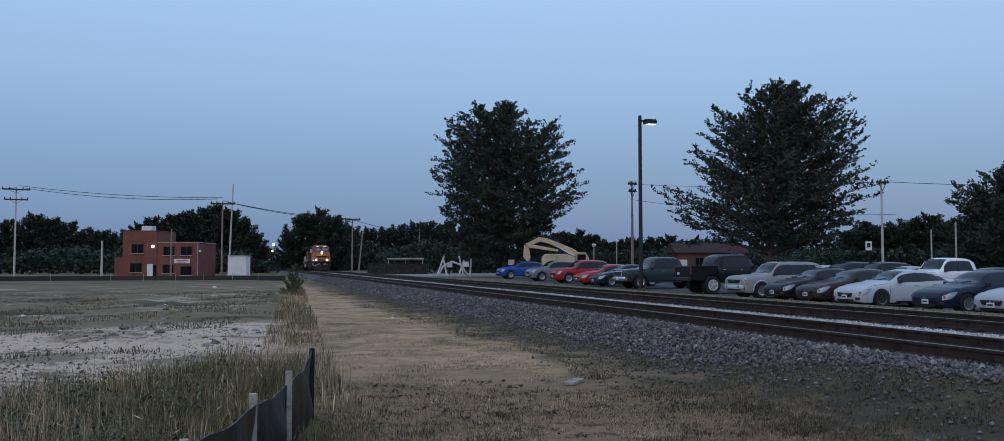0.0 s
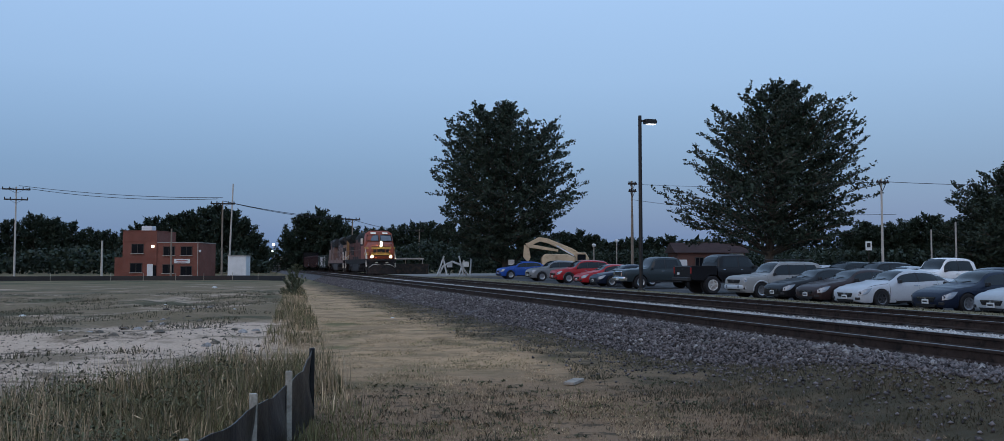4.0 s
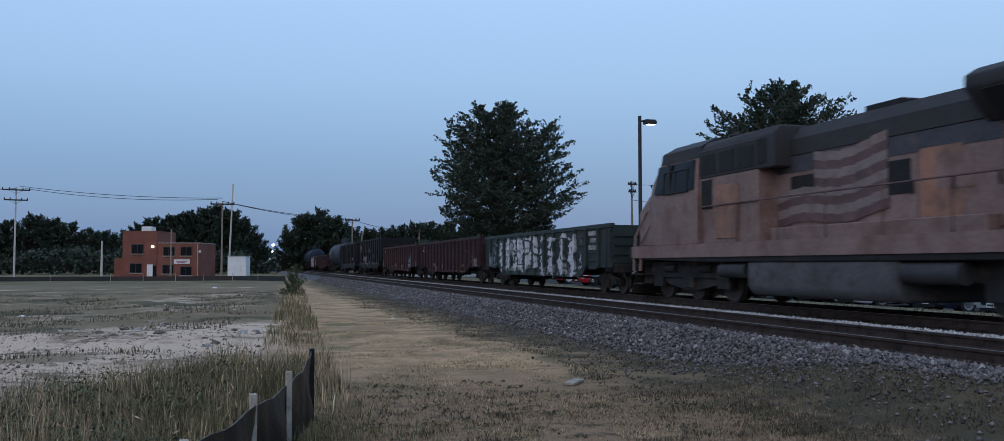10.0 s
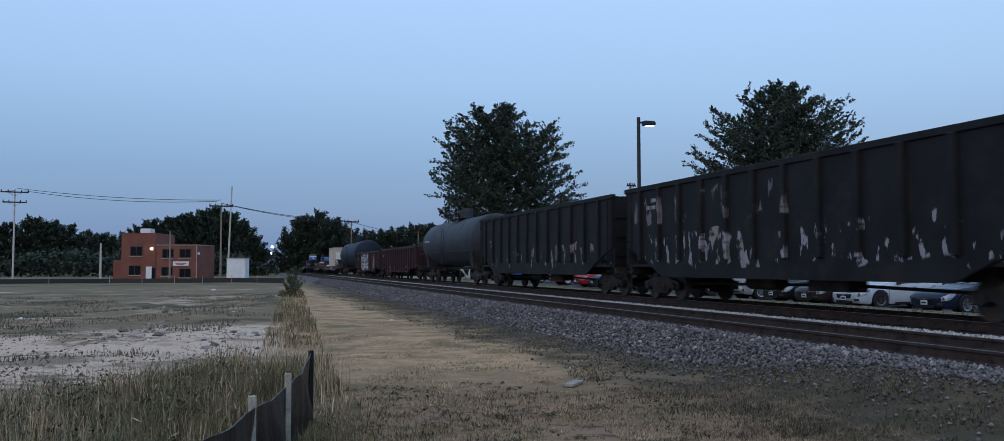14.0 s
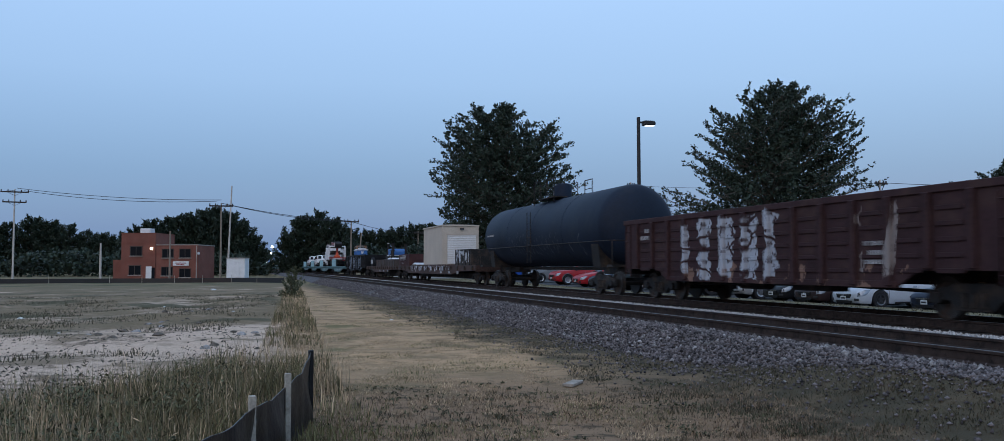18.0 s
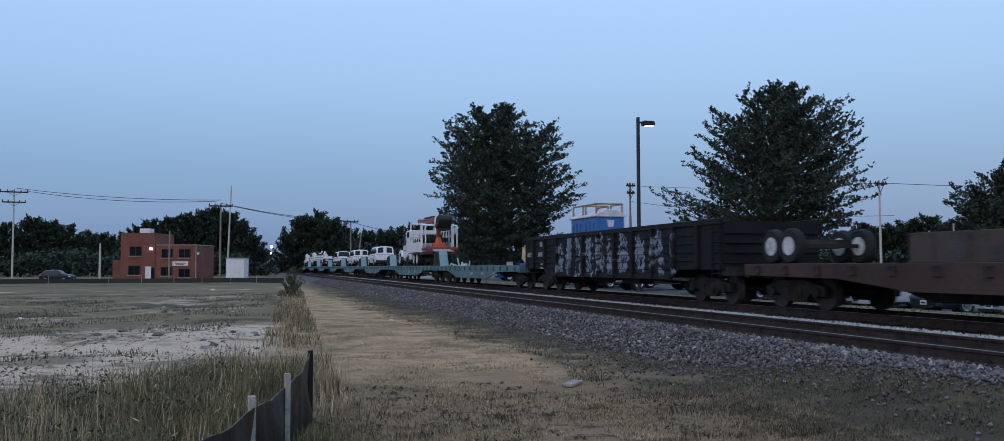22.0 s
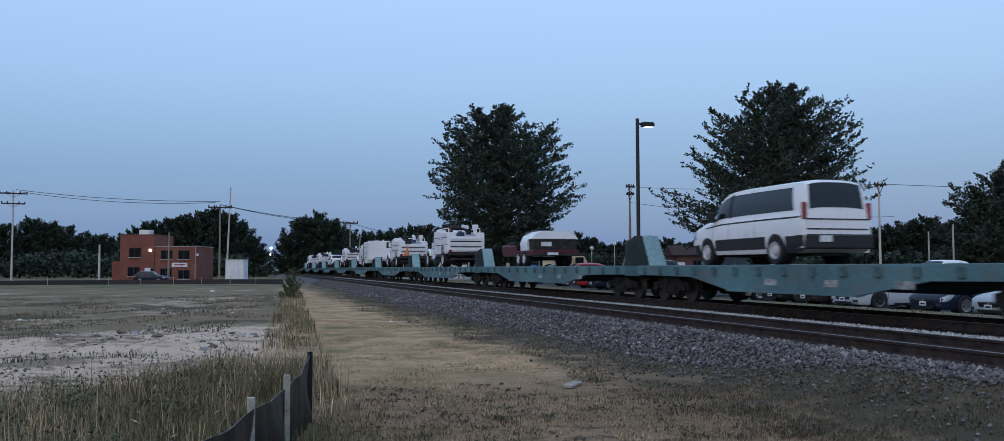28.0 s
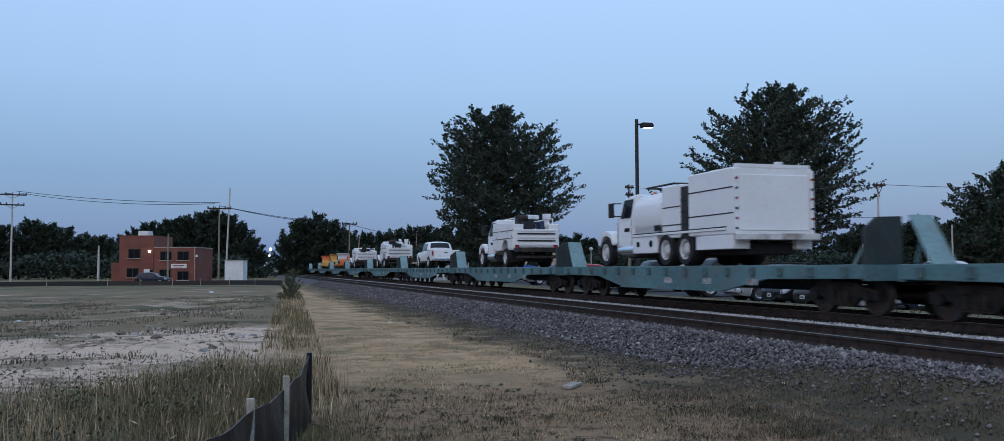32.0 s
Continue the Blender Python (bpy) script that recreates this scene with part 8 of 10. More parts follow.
def suv(m, mat, label, L=4.65, w=0.94, H=1.68, rack=False, group="parked cars", rim=None, trim=None, boxy=False):
    ob = thing("suv_car", m, label, "car", group)
    k = L - 4.65
    r = 0.37
    if boxy:
        top = [(0, 0.88), (0.04, 0.98), (0.14, 1.04), (0.6, 1.09), (1.25, 1.14), (1.35, 1.17), (1.75, 1.46), (2.0, H - 0.05), (2.4, H), (3.8 + k, H - 0.01), (4.2 + k, H - 0.06), (4.34 + k, H - 0.16), (4.55 + k, 1.14), (L, 1.0)]
        belt = [(0, 0.82), (0.08, 0.92), (0.3, 0.98), (1.2, 1.02), (3.0, 1.05), (4.3 + k, 1.07), (L, 0.95)]
        wide = [(0, 0.86), (0.03, 0.91), (0.12, 0.955), (0.4, 0.985), (1.0, 1.0), (3.8, 1.0), (4.4 + k, 0.98), (L, 0.92)]
        screen, back = (1.36, 1.95), (4.30 + k, 4.53 + k)
    else:
        top = [(0, 0.76), (0.05, 0.87), (0.16, 0.95), (0.5, 1.03), (1.0, 1.10), (1.25, 1.14), (1.34, 1.17), (1.7, 1.40), (2.1, H - 0.04), (2.6, H), (3.5 + k, H - 0.03), (4.0 + k, H - 0.10), (4.2 + k, H - 0.19), (4.5 + k, 1.19), (4.6 + k, 1.08), (L, 0.96)]
        belt = [(0, 0.68), (0.08, 0.80), (0.3, 0.90), (1.2, 1.0), (3.0, 1.07), (4.2 + k, 1.12), (4.5 + k, 1.06), (L, 0.90)]
        wide = [(0, 0.70), (0.03, 0.79), (0.1, 0.88), (0.25, 0.945), (0.55, 0.99), (1.0, 1.0), (3.7, 1.0), (4.3 + k, 0.97), (L, 0.86)]
        screen, back = (1.34, 2.05), (4.16 + k, 4.46 + k)
    sh = Shell(L, w, wide, [(0, 0.38), (0.08, 0.30), (0.4, 0.25), (4.0, 0.25), (L, 0.40)], belt, top,
               [(0, 0.58), (0.1, 0.74), (0.5, 0.84), (1.25, 0.87), (1.6, 0.83), (2.1, 0.755), (3.8 + k, 0.735), (4.4 + k, 0.78), (L, 0.76)],
               [(0.95, r, 0.42), (L - 0.95, r, 0.42)])
    sh.screen = screen[0]
    b = part("body", sh.body(), mat, ob, smooth=0.75)
    glaze(sh, b, screen, back, [(1.58, 2.44), (2.50, 3.34), (3.40, 4.15 + k)])
    shut_lines(sh, b, (1.28, 2.47, 3.37), (0.40, 1.22), 1.62, trim is None)
    for s in (-1, 1):
        if trim:
            part("lower_cladding", sh.patch(upright(s, 0.0, 0.20, 2), 1.42, L - 1.42, 6, 0.018), trim, b)
            for yc in (0.95, L - 0.95):
                g = Geo()
                pts = [(yc + 0.445 * math.cos(q * math.pi / 10), r + 0.445 * math.sin(q * math.pi / 10)) for q in range(11)]
                g.pipe([(s * (w * 0.985), y, z) for y, z in pts], 0.035, 5)
                part("arch_flare", g, trim, b)
        if rack:
            part("roof_rail", Geo().pipe([(s * w * 0.66, 2.0, H - 0.03), (s * w * 0.66, 2.1, H + 0.08), (s * w * 0.66, 3.9, H + 0.07), (s * w * 0.66, 4.0, H - 0.04)], 0.025, 5), BLACK_PLASTIC, b)
    if rack:
        for y in (2.5, 3.4):
            part("roof_bar", Geo().box(0, y, H + 0.075, w * 1.3, 0.06, 0.03), BLACK_PLASTIC, b)
        part("front_bumper", Geo().prism([(-w * 0.97, 0.16), (-w * 0.84, -0.07), (w * 0.84, -0.07), (w * 0.97, 0.16)], "z", 0.42, 0.62), trim or mat, ob, bevel=0.03)
        for s in (-1, 1):
            part("bumper_lamp", Geo().cyl((s * 0.52, -0.085, 0.53), (s * 0.52, -0.06, 0.53), 0.07, n=12), LAMP_CLEAR, ob)
    car_face(sh, ob, b, 0.66 if not boxy else 0.78, 0.17, (0.66, 0.97) if not boxy else (0.74, 0.98), (0.26, 0.46) if not boxy else (0.16, 0.20), 0.50 if not boxy else 0.55)
    wheels(ob, w, (0.95, L - 0.95), r, 0.24, rim or ALLOY, 5)
    return ob


def pickup(m, mat, label, L=5.8, w=1.0, H=1.92, group="parked cars", rim=None, lift=0.0, chrome=True):
    ob = thing("pickup_truck", m, label, "pickup truck", group)
    z = lift
    cab = 3.95
    r = 0.41 + z * 0.3
    sh = Shell(cab, w, [(0, 0.86), (0.04, 0.92), (0.15, 0.965), (0.5, 0.99), (1.2, 1.0), (cab, 1.0)],
               [(0, 0.52 + z), (0.1, 0.45 + z), (0.4, 0.42 + z), (cab, 0.42 + z)],
               [(0, 0.96 + z), (0.06, 1.03 + z), (0.3, 1.08 + z), (1.3, 1.12 + z), (2.0, 1.15 + z), (cab, 1.18 + z)],
               [(0, 1.02 + z), (0.05, 1.11 + z), (0.25, 1.17 + z), (0.9, 1.22 + z), (1.42, 1.26 + z), (1.52, 1.29 + z), (1.85, 1.58 + z), (2.15, H - 0.05 + z), (2.6, H + z), (3.4, H - 0.02 + z), (3.68, H - 0.09 + z), (3.90, 1.40 + z), (cab, 1.24 + z)],
               [(0, 0.74), (0.1, 0.82), (0.5, 0.86), (1.4, 0.87), (1.7, 0.82), (2.2, 0.76), (3.5, 0.75), (3.8, 0.78), (cab, 0.84)],
               [(1.0, r, r + 0.07)])
    sh.screen = 1.52
    b = part("body", sh.body(), mat, ob, smooth=0.75)
    glaze(sh, b, (1.52, 2.10), (3.70, 3.89), [(1.74, 2.66), (2.72, 3.66)])
    shut_lines(sh, b, (1.50, 2.69, 3.72), (0.4, 1.4), 1.78)
    ax = L - 1.25
    arch = [(ax + (r + 0.07) * math.cos(q * math.pi / 8), r + (r + 0.07) * math.sin(q * math.pi / 8)) for q in range(9)]
    for s in (-1, 1):
        side = [(4.0, 0.48 + z)] + [(y, max(zz, 0.48 + z)) for y, zz in reversed(arch)] + [(L, 0.55 + z), (L, 1.26 + z), (4.0, 1.24 + z)]
        part("bed_side", Geo().prism(side, "x", s * w * 0.90, s * w * 0.995), mat, ob, bevel=0.02)
        part("bed_rail", Geo().span(s * w * 0.89, s * w * 1.0, 4.0, L - 0.02, 1.245 + z, 1.275 + z), BLACK_PLASTIC, ob, bevel=0.008)
        part("headlight", Geo().prism([(s * w * 0.50, 0.02), (s * w * 0.86, 0.02), (s * w * 0.955, 0.16), (s * w * 0.92, 0.16), (s * w * 0.5, 0.08)], "z", 0.80 + z, 1.0 + z), LAMP_CLEAR, b, "clear headlamp", bevel=0.02)
        part("tail_light", Geo().box(s * w * 0.94, L - 0.0, 1.02 + z, 0.11, 0.06, 0.34), LAMP_RED, ob, "red tail lamp", bevel=0.02)
    gate = part("tailgate", Geo().span(-w * 0.88, w * 0.88, L - 0.07, L, 0.60 + z, 1.25 + z), mat, ob, bevel=0.02)
    part("gate_handle", Geo().box(0, L + 0.008, 1.08 + z, 0.26, 0.03, 0.09), CHROME if chrome else BLACK_PLASTIC, gate, bevel=0.01)
    part("gate_mark", Geo().box(0.45, L + 0.006, 0.86 + z, 0.24, 0.012, 0.12), PLATE, gate, "pale mark")
    part("bed_floor", Geo().span(-w * 0.9, w * 0.9, 4.0, L - 0.08, 0.60 + z, 0.68 + z).span(-w * 0.9, w * 0.9, 3.98, 4.04, 0.6 + z, 1.22 + z), BLACK_PLASTIC, ob)
    g = part("grille", Geo().box(0, -0.005, 0.90 + z, w * 0.96, 0.07, 0.30), CHROME if chrome else BLACK_PLASTIC, b, bevel=0.03)
    for i in range(3):
        part("grille_slot", Geo().box(0, -0.043, 0.82 + z + i * 0.085, w * 0.84, 0.012, 0.055), GRILLE_DARK, g)
    part("front_bumper", Geo().prism([(-w * 0.98, 0.16), (-w * 0.82, -0.10), (w * 0.82, -0.10), (w * 0.98, 0.16)], "z", 0.48 + z, 0.72 + z), CHROME if chrome else BLACK_PLASTIC, ob, bevel=0.03)
    part("rear_bumper", Geo().box(0, L + 0.08, 0.58 + z, w * 1.9, 0.18, 0.2), CHROME if chrome else BLACK_PLASTIC, ob, bevel=0.03)
    part("number_plate", Geo().box(0, -0.115, 0.60 + z, 0.31, 0.02, 0.15), PLATE, ob, "pale plate with unreadable mark")
    part("running_board", Geo().box(-w * 0.97, 2.75, 0.40 + z, 0.16, 2.1, 0.05).box(w * 0.97, 2.75, 0.40 + z, 0.16, 2.1, 0.05), BLACK_PLASTIC, ob, bevel=0.015)
    part("chassis_frame", Geo().span(-0.5, -0.35, 0.4, L - 0.2, 0.42 + z, 0.58 + z).span(0.35, 0.5, 0.4, L - 0.2, 0.42 + z, 0.58 + z), STEEL_DARK, ob)
    wheels(ob, w, (1.0, ax), r, 0.27, rim or ALLOY)
    return ob


def van(nose, label, modern=False, stripes=False):
    """A white passenger van riding with its back doors to the rear of the train."""
    L, w, H = (5.55, 1.0, 2.10) if modern else (5.5, 1.0, 1.98)
    ob = load("passenger_van", nose, label, "van")
    r = 0.36
    if modern:
        top = [(0, 0.84), (0.05, 0.95), (0.2, 1.06), (0.6, 1.19), (0.9, 1.28), (1.0, 1.32), (1.45, 1.72), (1.85, H - 0.08), (2.3, H - 0.01), (3.0, H), (L - 0.5, H - 0.01), (L - 0.2, H - 0.03), (L - 0.13, H - 0.08), (L - 0.03, 1.34), (L, 1.20)]
        belt = [(0, 0.76), (0.1, 0.92), (0.5, 1.06), (1.2, 1.18), (2.4, 1.25), (L - 0.05, 1.27), (L, 1.15)]
        screen, sides = (1.02, 1.82), [(1.30, 2.12), (2.26, L - 0.42)]
    else:
        top = [(0, 0.88), (0.05, 1.0), (0.2, 1.08), (0.8, 1.18), (1.02, 1.23), (1.12, 1.28), (1.5, 1.70), (1.8, H - 0.06), (2.3, H), (L - 0.5, H), (L - 0.18, H - 0.03), (L - 0.11, H - 0.09), (L - 0.03, 1.30), (L, 1.18)]
        belt = [(0, 0.82), (0.1, 0.95), (0.5, 1.05), (1.2, 1.14), (2.4, 1.18), (L - 0.05, 1.20), (L, 1.12)]
        screen, sides = (1.14, 1.78), [(1.42, 2.10), (2.22, L - 0.40)]
    sh = Shell(L, w, [(0, 0.80), (0.04, 0.88), (0.15, 0.95), (0.5, 0.99), (1.2, 1.0), (L - 0.5, 1.0), (L - 0.06, 0.975), (L, 0.95)],
               [(0, 0.36), (0.1, 0.30), (0.5, 0.28), (L - 0.4, 0.28), (L, 0.36)] if modern else [(0, 0.42), (0.1, 0.37), (0.5, 0.36), (L - 0.4, 0.36), (L, 0.44)], belt, top,
               [(0, 0.68), (0.1, 0.78), (0.9, 0.85), (1.4, 0.82), (2.0, 0.79), (L - 0.3, 0.79), (L - 0.05, 0.84), (L, 0.86)],
               [(1.0, r, r + 0.06), (L - 1.15, r, r + 0.06)], 0.09)
    sh.screen = screen[0]
    b = part("body", sh.body(), FLEET_WHITE, ob, smooth=0.75)
    glaze(sh, b, screen, None, sides)
    sh.arches = []
    for s in (-1, 1):
        if modern:
            if s > 0:
                part("rear_window", sh.patch(across(2.10), L - 0.125, L - 0.035), GLASS_CAR, b, "wide dark rear window")
        else:
            part("rear_window", sh.patch([(s, 2.16 + 0.13 * i) for i in range(6)], L - 0.105, L - 0.035), GLASS_CAR, b, "dark rear door window")
        part("tail_light", Geo().box(s * w * 0.915, L - 0.03, 1.30 if modern else 1.45, 0.10, 0.12, 0.42 if modern else 0.34), LAMP_RED, b, "red tail lamp", bevel=0.02)
        part("headlight", sh.patch(upright(s, 0.62, 0.96, 3), 0.04, 0.34, 6, 0.010), LAMP_CLEAR, b)
        p = sh.at(1.42, 1.0, s)
        part("mirror", Geo().box(p.x + s * 0.15, 1.42, p.z + 0.14, 0.2, 0.14, 0.30).box(p.x + s * 0.04, 1.42, p.z + 0.05, 0.14, 0.06, 0.06), BLACK_PLASTIC, b, bevel=0.03)
        part("side_stripe", sh.patch(upright(s, 0.86, 0.90, 1), 0.9, L - 0.12, 16, 0.004), BLACK_PLASTIC, b, "thin dark side stripe")
        for y in (1.32, 2.18, 3.45):
            part("door_seam", sh.patch(upright(s, 0.1, 0.99, 6), y - 0.006, y + 0.006, 1, 0.002), BLACK_PLASTIC, b)
        if modern:
            part("lower_cladding", sh.patch(upright(s, 0.12, 0.44, 3), 1.44, L - 1.60, 10, 0.010), BLACK_PLASTIC, b, "black lower cladding")
            part("lower_cladding", sh.patch(upright(s, 0.0, 0.42, 3), L - 0.72, L - 0.02, 4, 0.010), BLACK_PLASTIC, b)
            part("lower_cladding", sh.patch(upright(s, 0.0, 0.40, 3), 0.02, 0.56, 4, 0.010), BLACK_PLASTIC, b)
        else:
            part("lower_cladding", sh.patch(upright(s, 0.30, 0.36, 1), 1.45, L - 1.62, 10, 0.008), BLACK_PLASTIC, b, "dark side moulding")
            part("side_emblem", sh.patch(upright(s, 0.44, 0.56, 1), 2.0, 2.3, 2, 0.004), GLASS_DARK, b)
        part("tail_marker", Geo().box(s * w * 0.86, L + 0.02, 0.72, 0.16, 0.03, 0.06), PLATE if modern else LAMP_RED, b)
    if stripes:
        for k in range(6):
            x = -0.75 + k * 0.3
            part("rear_chevron", Geo().slab([(x - 0.08, L + 0.012, 0.62), (x + 0.06, L + 0.012, 0.62), (x + 0.18, L + 0.012, 0.80), (x + 0.04, L + 0.012, 0.80)], 0.006), LAMP_RED, b, "" if k else "red chevron marking")
    part("rear_bumper", Geo().box(0, L + 0.05, 0.50 if not modern else 0.55, w * 1.86, 0.2, 0.20 if not modern else 0.36), BLACK_PLASTIC, ob, bevel=0.04)
    part("front_bumper", Geo().box(0, -0.01, 0.48, w * 1.62, 0.14, 0.24), BLACK_PLASTIC, ob, bevel=0.04)
    part("grille", Geo().box(0, -0.01, 0.72, w * 1.1, 0.06, 0.14), GRILLE_DARK, b, bevel=0.02)
    for z in (1.10, 0.86) if modern else (1.14,):
        part("door_line", Geo().box(0, L + 0.006, z, w * 1.74, 0.016, 0.03), BLACK_PLASTIC, b, "dark line across the back door")
    if not modern:
        part("door_seam", Geo().box(0, L + 0.004, 0.88, 0.02, 0.012, 0.6), BLACK_PLASTIC, b)
    part("number_plate", Geo().box(0.45 if modern else 0.42, L + (0.16 if modern else 0.012), 0.62 if modern else 1.0, 0.34, 0.02, 0.15), PLATE, b, "pale plate with unreadable mark")
    part("chassis_frame", Geo().span(-0.5, 0.5, 0.5, L - 0.3, 0.22, 0.34), STEEL_DARK, ob)
    wheels(ob, w, (1.0, L - 1.15), r, 0.24, STEEL_RIM, 0)
    return ob


def truck_front(ob, w=1.15, cab_back=3.0, H=2.5, mat=None):
    """A bonneted truck cab: hood, cab, grille, lamps, bumper, tank, steps."""
    mat = mat or FLEET_WHITE
    hood = Geo()
    hood.loft([[(-w * 0.50, 0.05, 0.75), (w * 0.50, 0.05, 0.75), (w * 0.48, 0.05, 1.25), (w * 0.36, 0.12, 1.42), (-w * 0.36, 0.12, 1.42), (-w * 0.48, 0.05, 1.25)],
               [(-w * 0.56, 0.7, 0.75), (w * 0.56, 0.7, 0.75), (w * 0.56, 0.7, 1.36), (w * 0.44, 0.7, 1.56), (-w * 0.44, 0.7, 1.56), (-w * 0.56, 0.7, 1.36)],
               [(-w * 0.80, 1.6, 0.75), (w * 0.80, 1.6, 0.75), (w * 0.80, 1.6, 1.48), (w * 0.66, 1.6, 1.70), (-w * 0.66, 1.6, 1.70), (-w * 0.80, 1.6, 1.48)]])
    h = part("hood", hood, mat, ob, bevel=0.04)
    for s in (-1, 1):
        fend = [(0.12, 0.75), (0.25, 1.08), (0.55, 1.25), (0.95, 1.28), (1.35, 1.15), (1.6, 0.85), (1.6, 0.75), (1.42, 0.75), (1.25, 0.98), (0.92, 1.08), (0.6, 1.04), (0.4, 0.85), (0.36, 0.75)]
        part("fender", Geo().prism(fend, "x", s * w * 0.55, s * w), mat, ob, bevel=0.03)
        part("headlight", Geo().box(s * w * 0.68, 0.16, 0.98, 0.3, 0.12, 0.22), LAMP_CLEAR, ob, bevel=0.03)
    part("grille", Geo().box(0, 0.02, 1.05, w * 0.82, 0.08, 0.55), CHROME, h, bevel=0.03)
    part("front_bumper", Geo().prism([(-w, 0.18), (-w * 0.8, -0.08), (w * 0.8, -0.08), (w, 0.18), (w * 0.8, 0.08), (-w * 0.8, 0.08)], "z", 0.45, 0.74), CHROME, ob, bevel=0.02)
    cab = Geo().loft([[(-w * 0.88, 1.5, 0.62), (w * 0.88, 1.5, 0.62), (w * 0.88, 1.5, 1.58), (w * 0.80, 1.52, 1.70), (-w * 0.80, 1.52, 1.70), (-w * 0.88, 1.5, 1.58)],
                      [(-w * 0.9, 2.05, 0.62), (w * 0.9, 2.05, 0.62), (w * 0.9, 1.90, 1.62), (w * 0.78, 1.98, H - 0.08), (-w * 0.78, 1.98, H - 0.08), (-w * 0.9, 1.90, 1.62)],
                      [(-w * 0.9, cab_back, 0.62), (w * 0.9, cab_back, 0.62), (w * 0.9, cab_back, 1.62), (w * 0.80, cab_back, H), (-w * 0.80, cab_back, H), (-w * 0.9, cab_back, 1.62)]])
    c = part("cab", cab, mat, ob, bevel=0.05)
    part("windshield", Geo().slab([(-w * 0.72, 1.55, 1.76), (w * 0.72, 1.55, 1.76), (w * 0.70, 1.94, H - 0.14), (-w * 0.70, 1.94, H - 0.14)], 0.03), GLASS_DARK, c)
    for s in (-1, 1):
        part("side_window", Geo().slab([(s * w * 0.905, 1.95, 1.66), (s * w * 0.905, cab_back - 0.22, 1.66), (s * w * 0.82, cab_back - 0.22, H - 0.16), (s * w * 0.82, 2.06, H - 0.16)], 0.015 * s), GLASS_DARK, c)
        part("mirror", Geo().box(s * (w + 0.16), 1.75, 1.95, 0.18, 0.10, 0.5).cyl((s * w * 0.85, 1.85, 1.75), (s * (w + 0.12), 1.75, 1.75), 0.02).cyl((s * w * 0.85, 1.85, 2.2), (s * (w + 0.12), 1.75, 2.2), 0.02), BLACK_PLASTIC, c, bevel=0.0)
        part("step_tank", Geo().cyl((s * w * 0.75, 1.75, 0.55), (s * w * 0.75, cab_back, 0.55), 0.24, n=14), CHROME, ob)
        part("door_seam", Geo().box(s * (w * 0.902), cab_back - 0.18, 1.1, 0.012, 0.02, 0.95).box(s * w * 0.902, 1.66, 1.15, 0.012, 0.02, 0.8), BLACK_PLASTIC, c)
        part("door_mark", Geo().box(s * (w * 0.905), (1.9 + cab_back) / 2, 1.25, 0.012, 0.42, 0.12), GLASS_DARK, c)
    part("roof_beacon", Geo().cyl((0, 2.4, H), (0, 2.4, H + 0.14), 0.09, 0.06), ORANGE_EQ, c)
    return c


def chassis(ob, L, axles, w=1.15, r=0.48, front=0.9):
    # plain block added below the chassis to keep the space there dark
    part("underbody", Geo().span(-w * 0.62, w * 0.62, 1.7, L - 0.5, 0.30, 0.62), RUBBER, ob, "plain dark block added under the chassis", bevel=0.03)
    part("chassis_frame", Geo().span(-0.45, -0.3, 0.5, L - 0.1, 0.62, 0.86).span(0.3, 0.45, 0.5, L - 0.1, 0.62, 0.86), STEEL_DARK, ob)
    wheels(ob, w, [front], r, 0.28, STEEL_RIM, 0, False)
    wheels(ob, w, axles, r, 0.5, STEEL_RIM, 0, False)


BLUE_DRUM = paint("dark_blue_drum", (0.02, 0.035, 0.09), 0.5, vary=0.2)


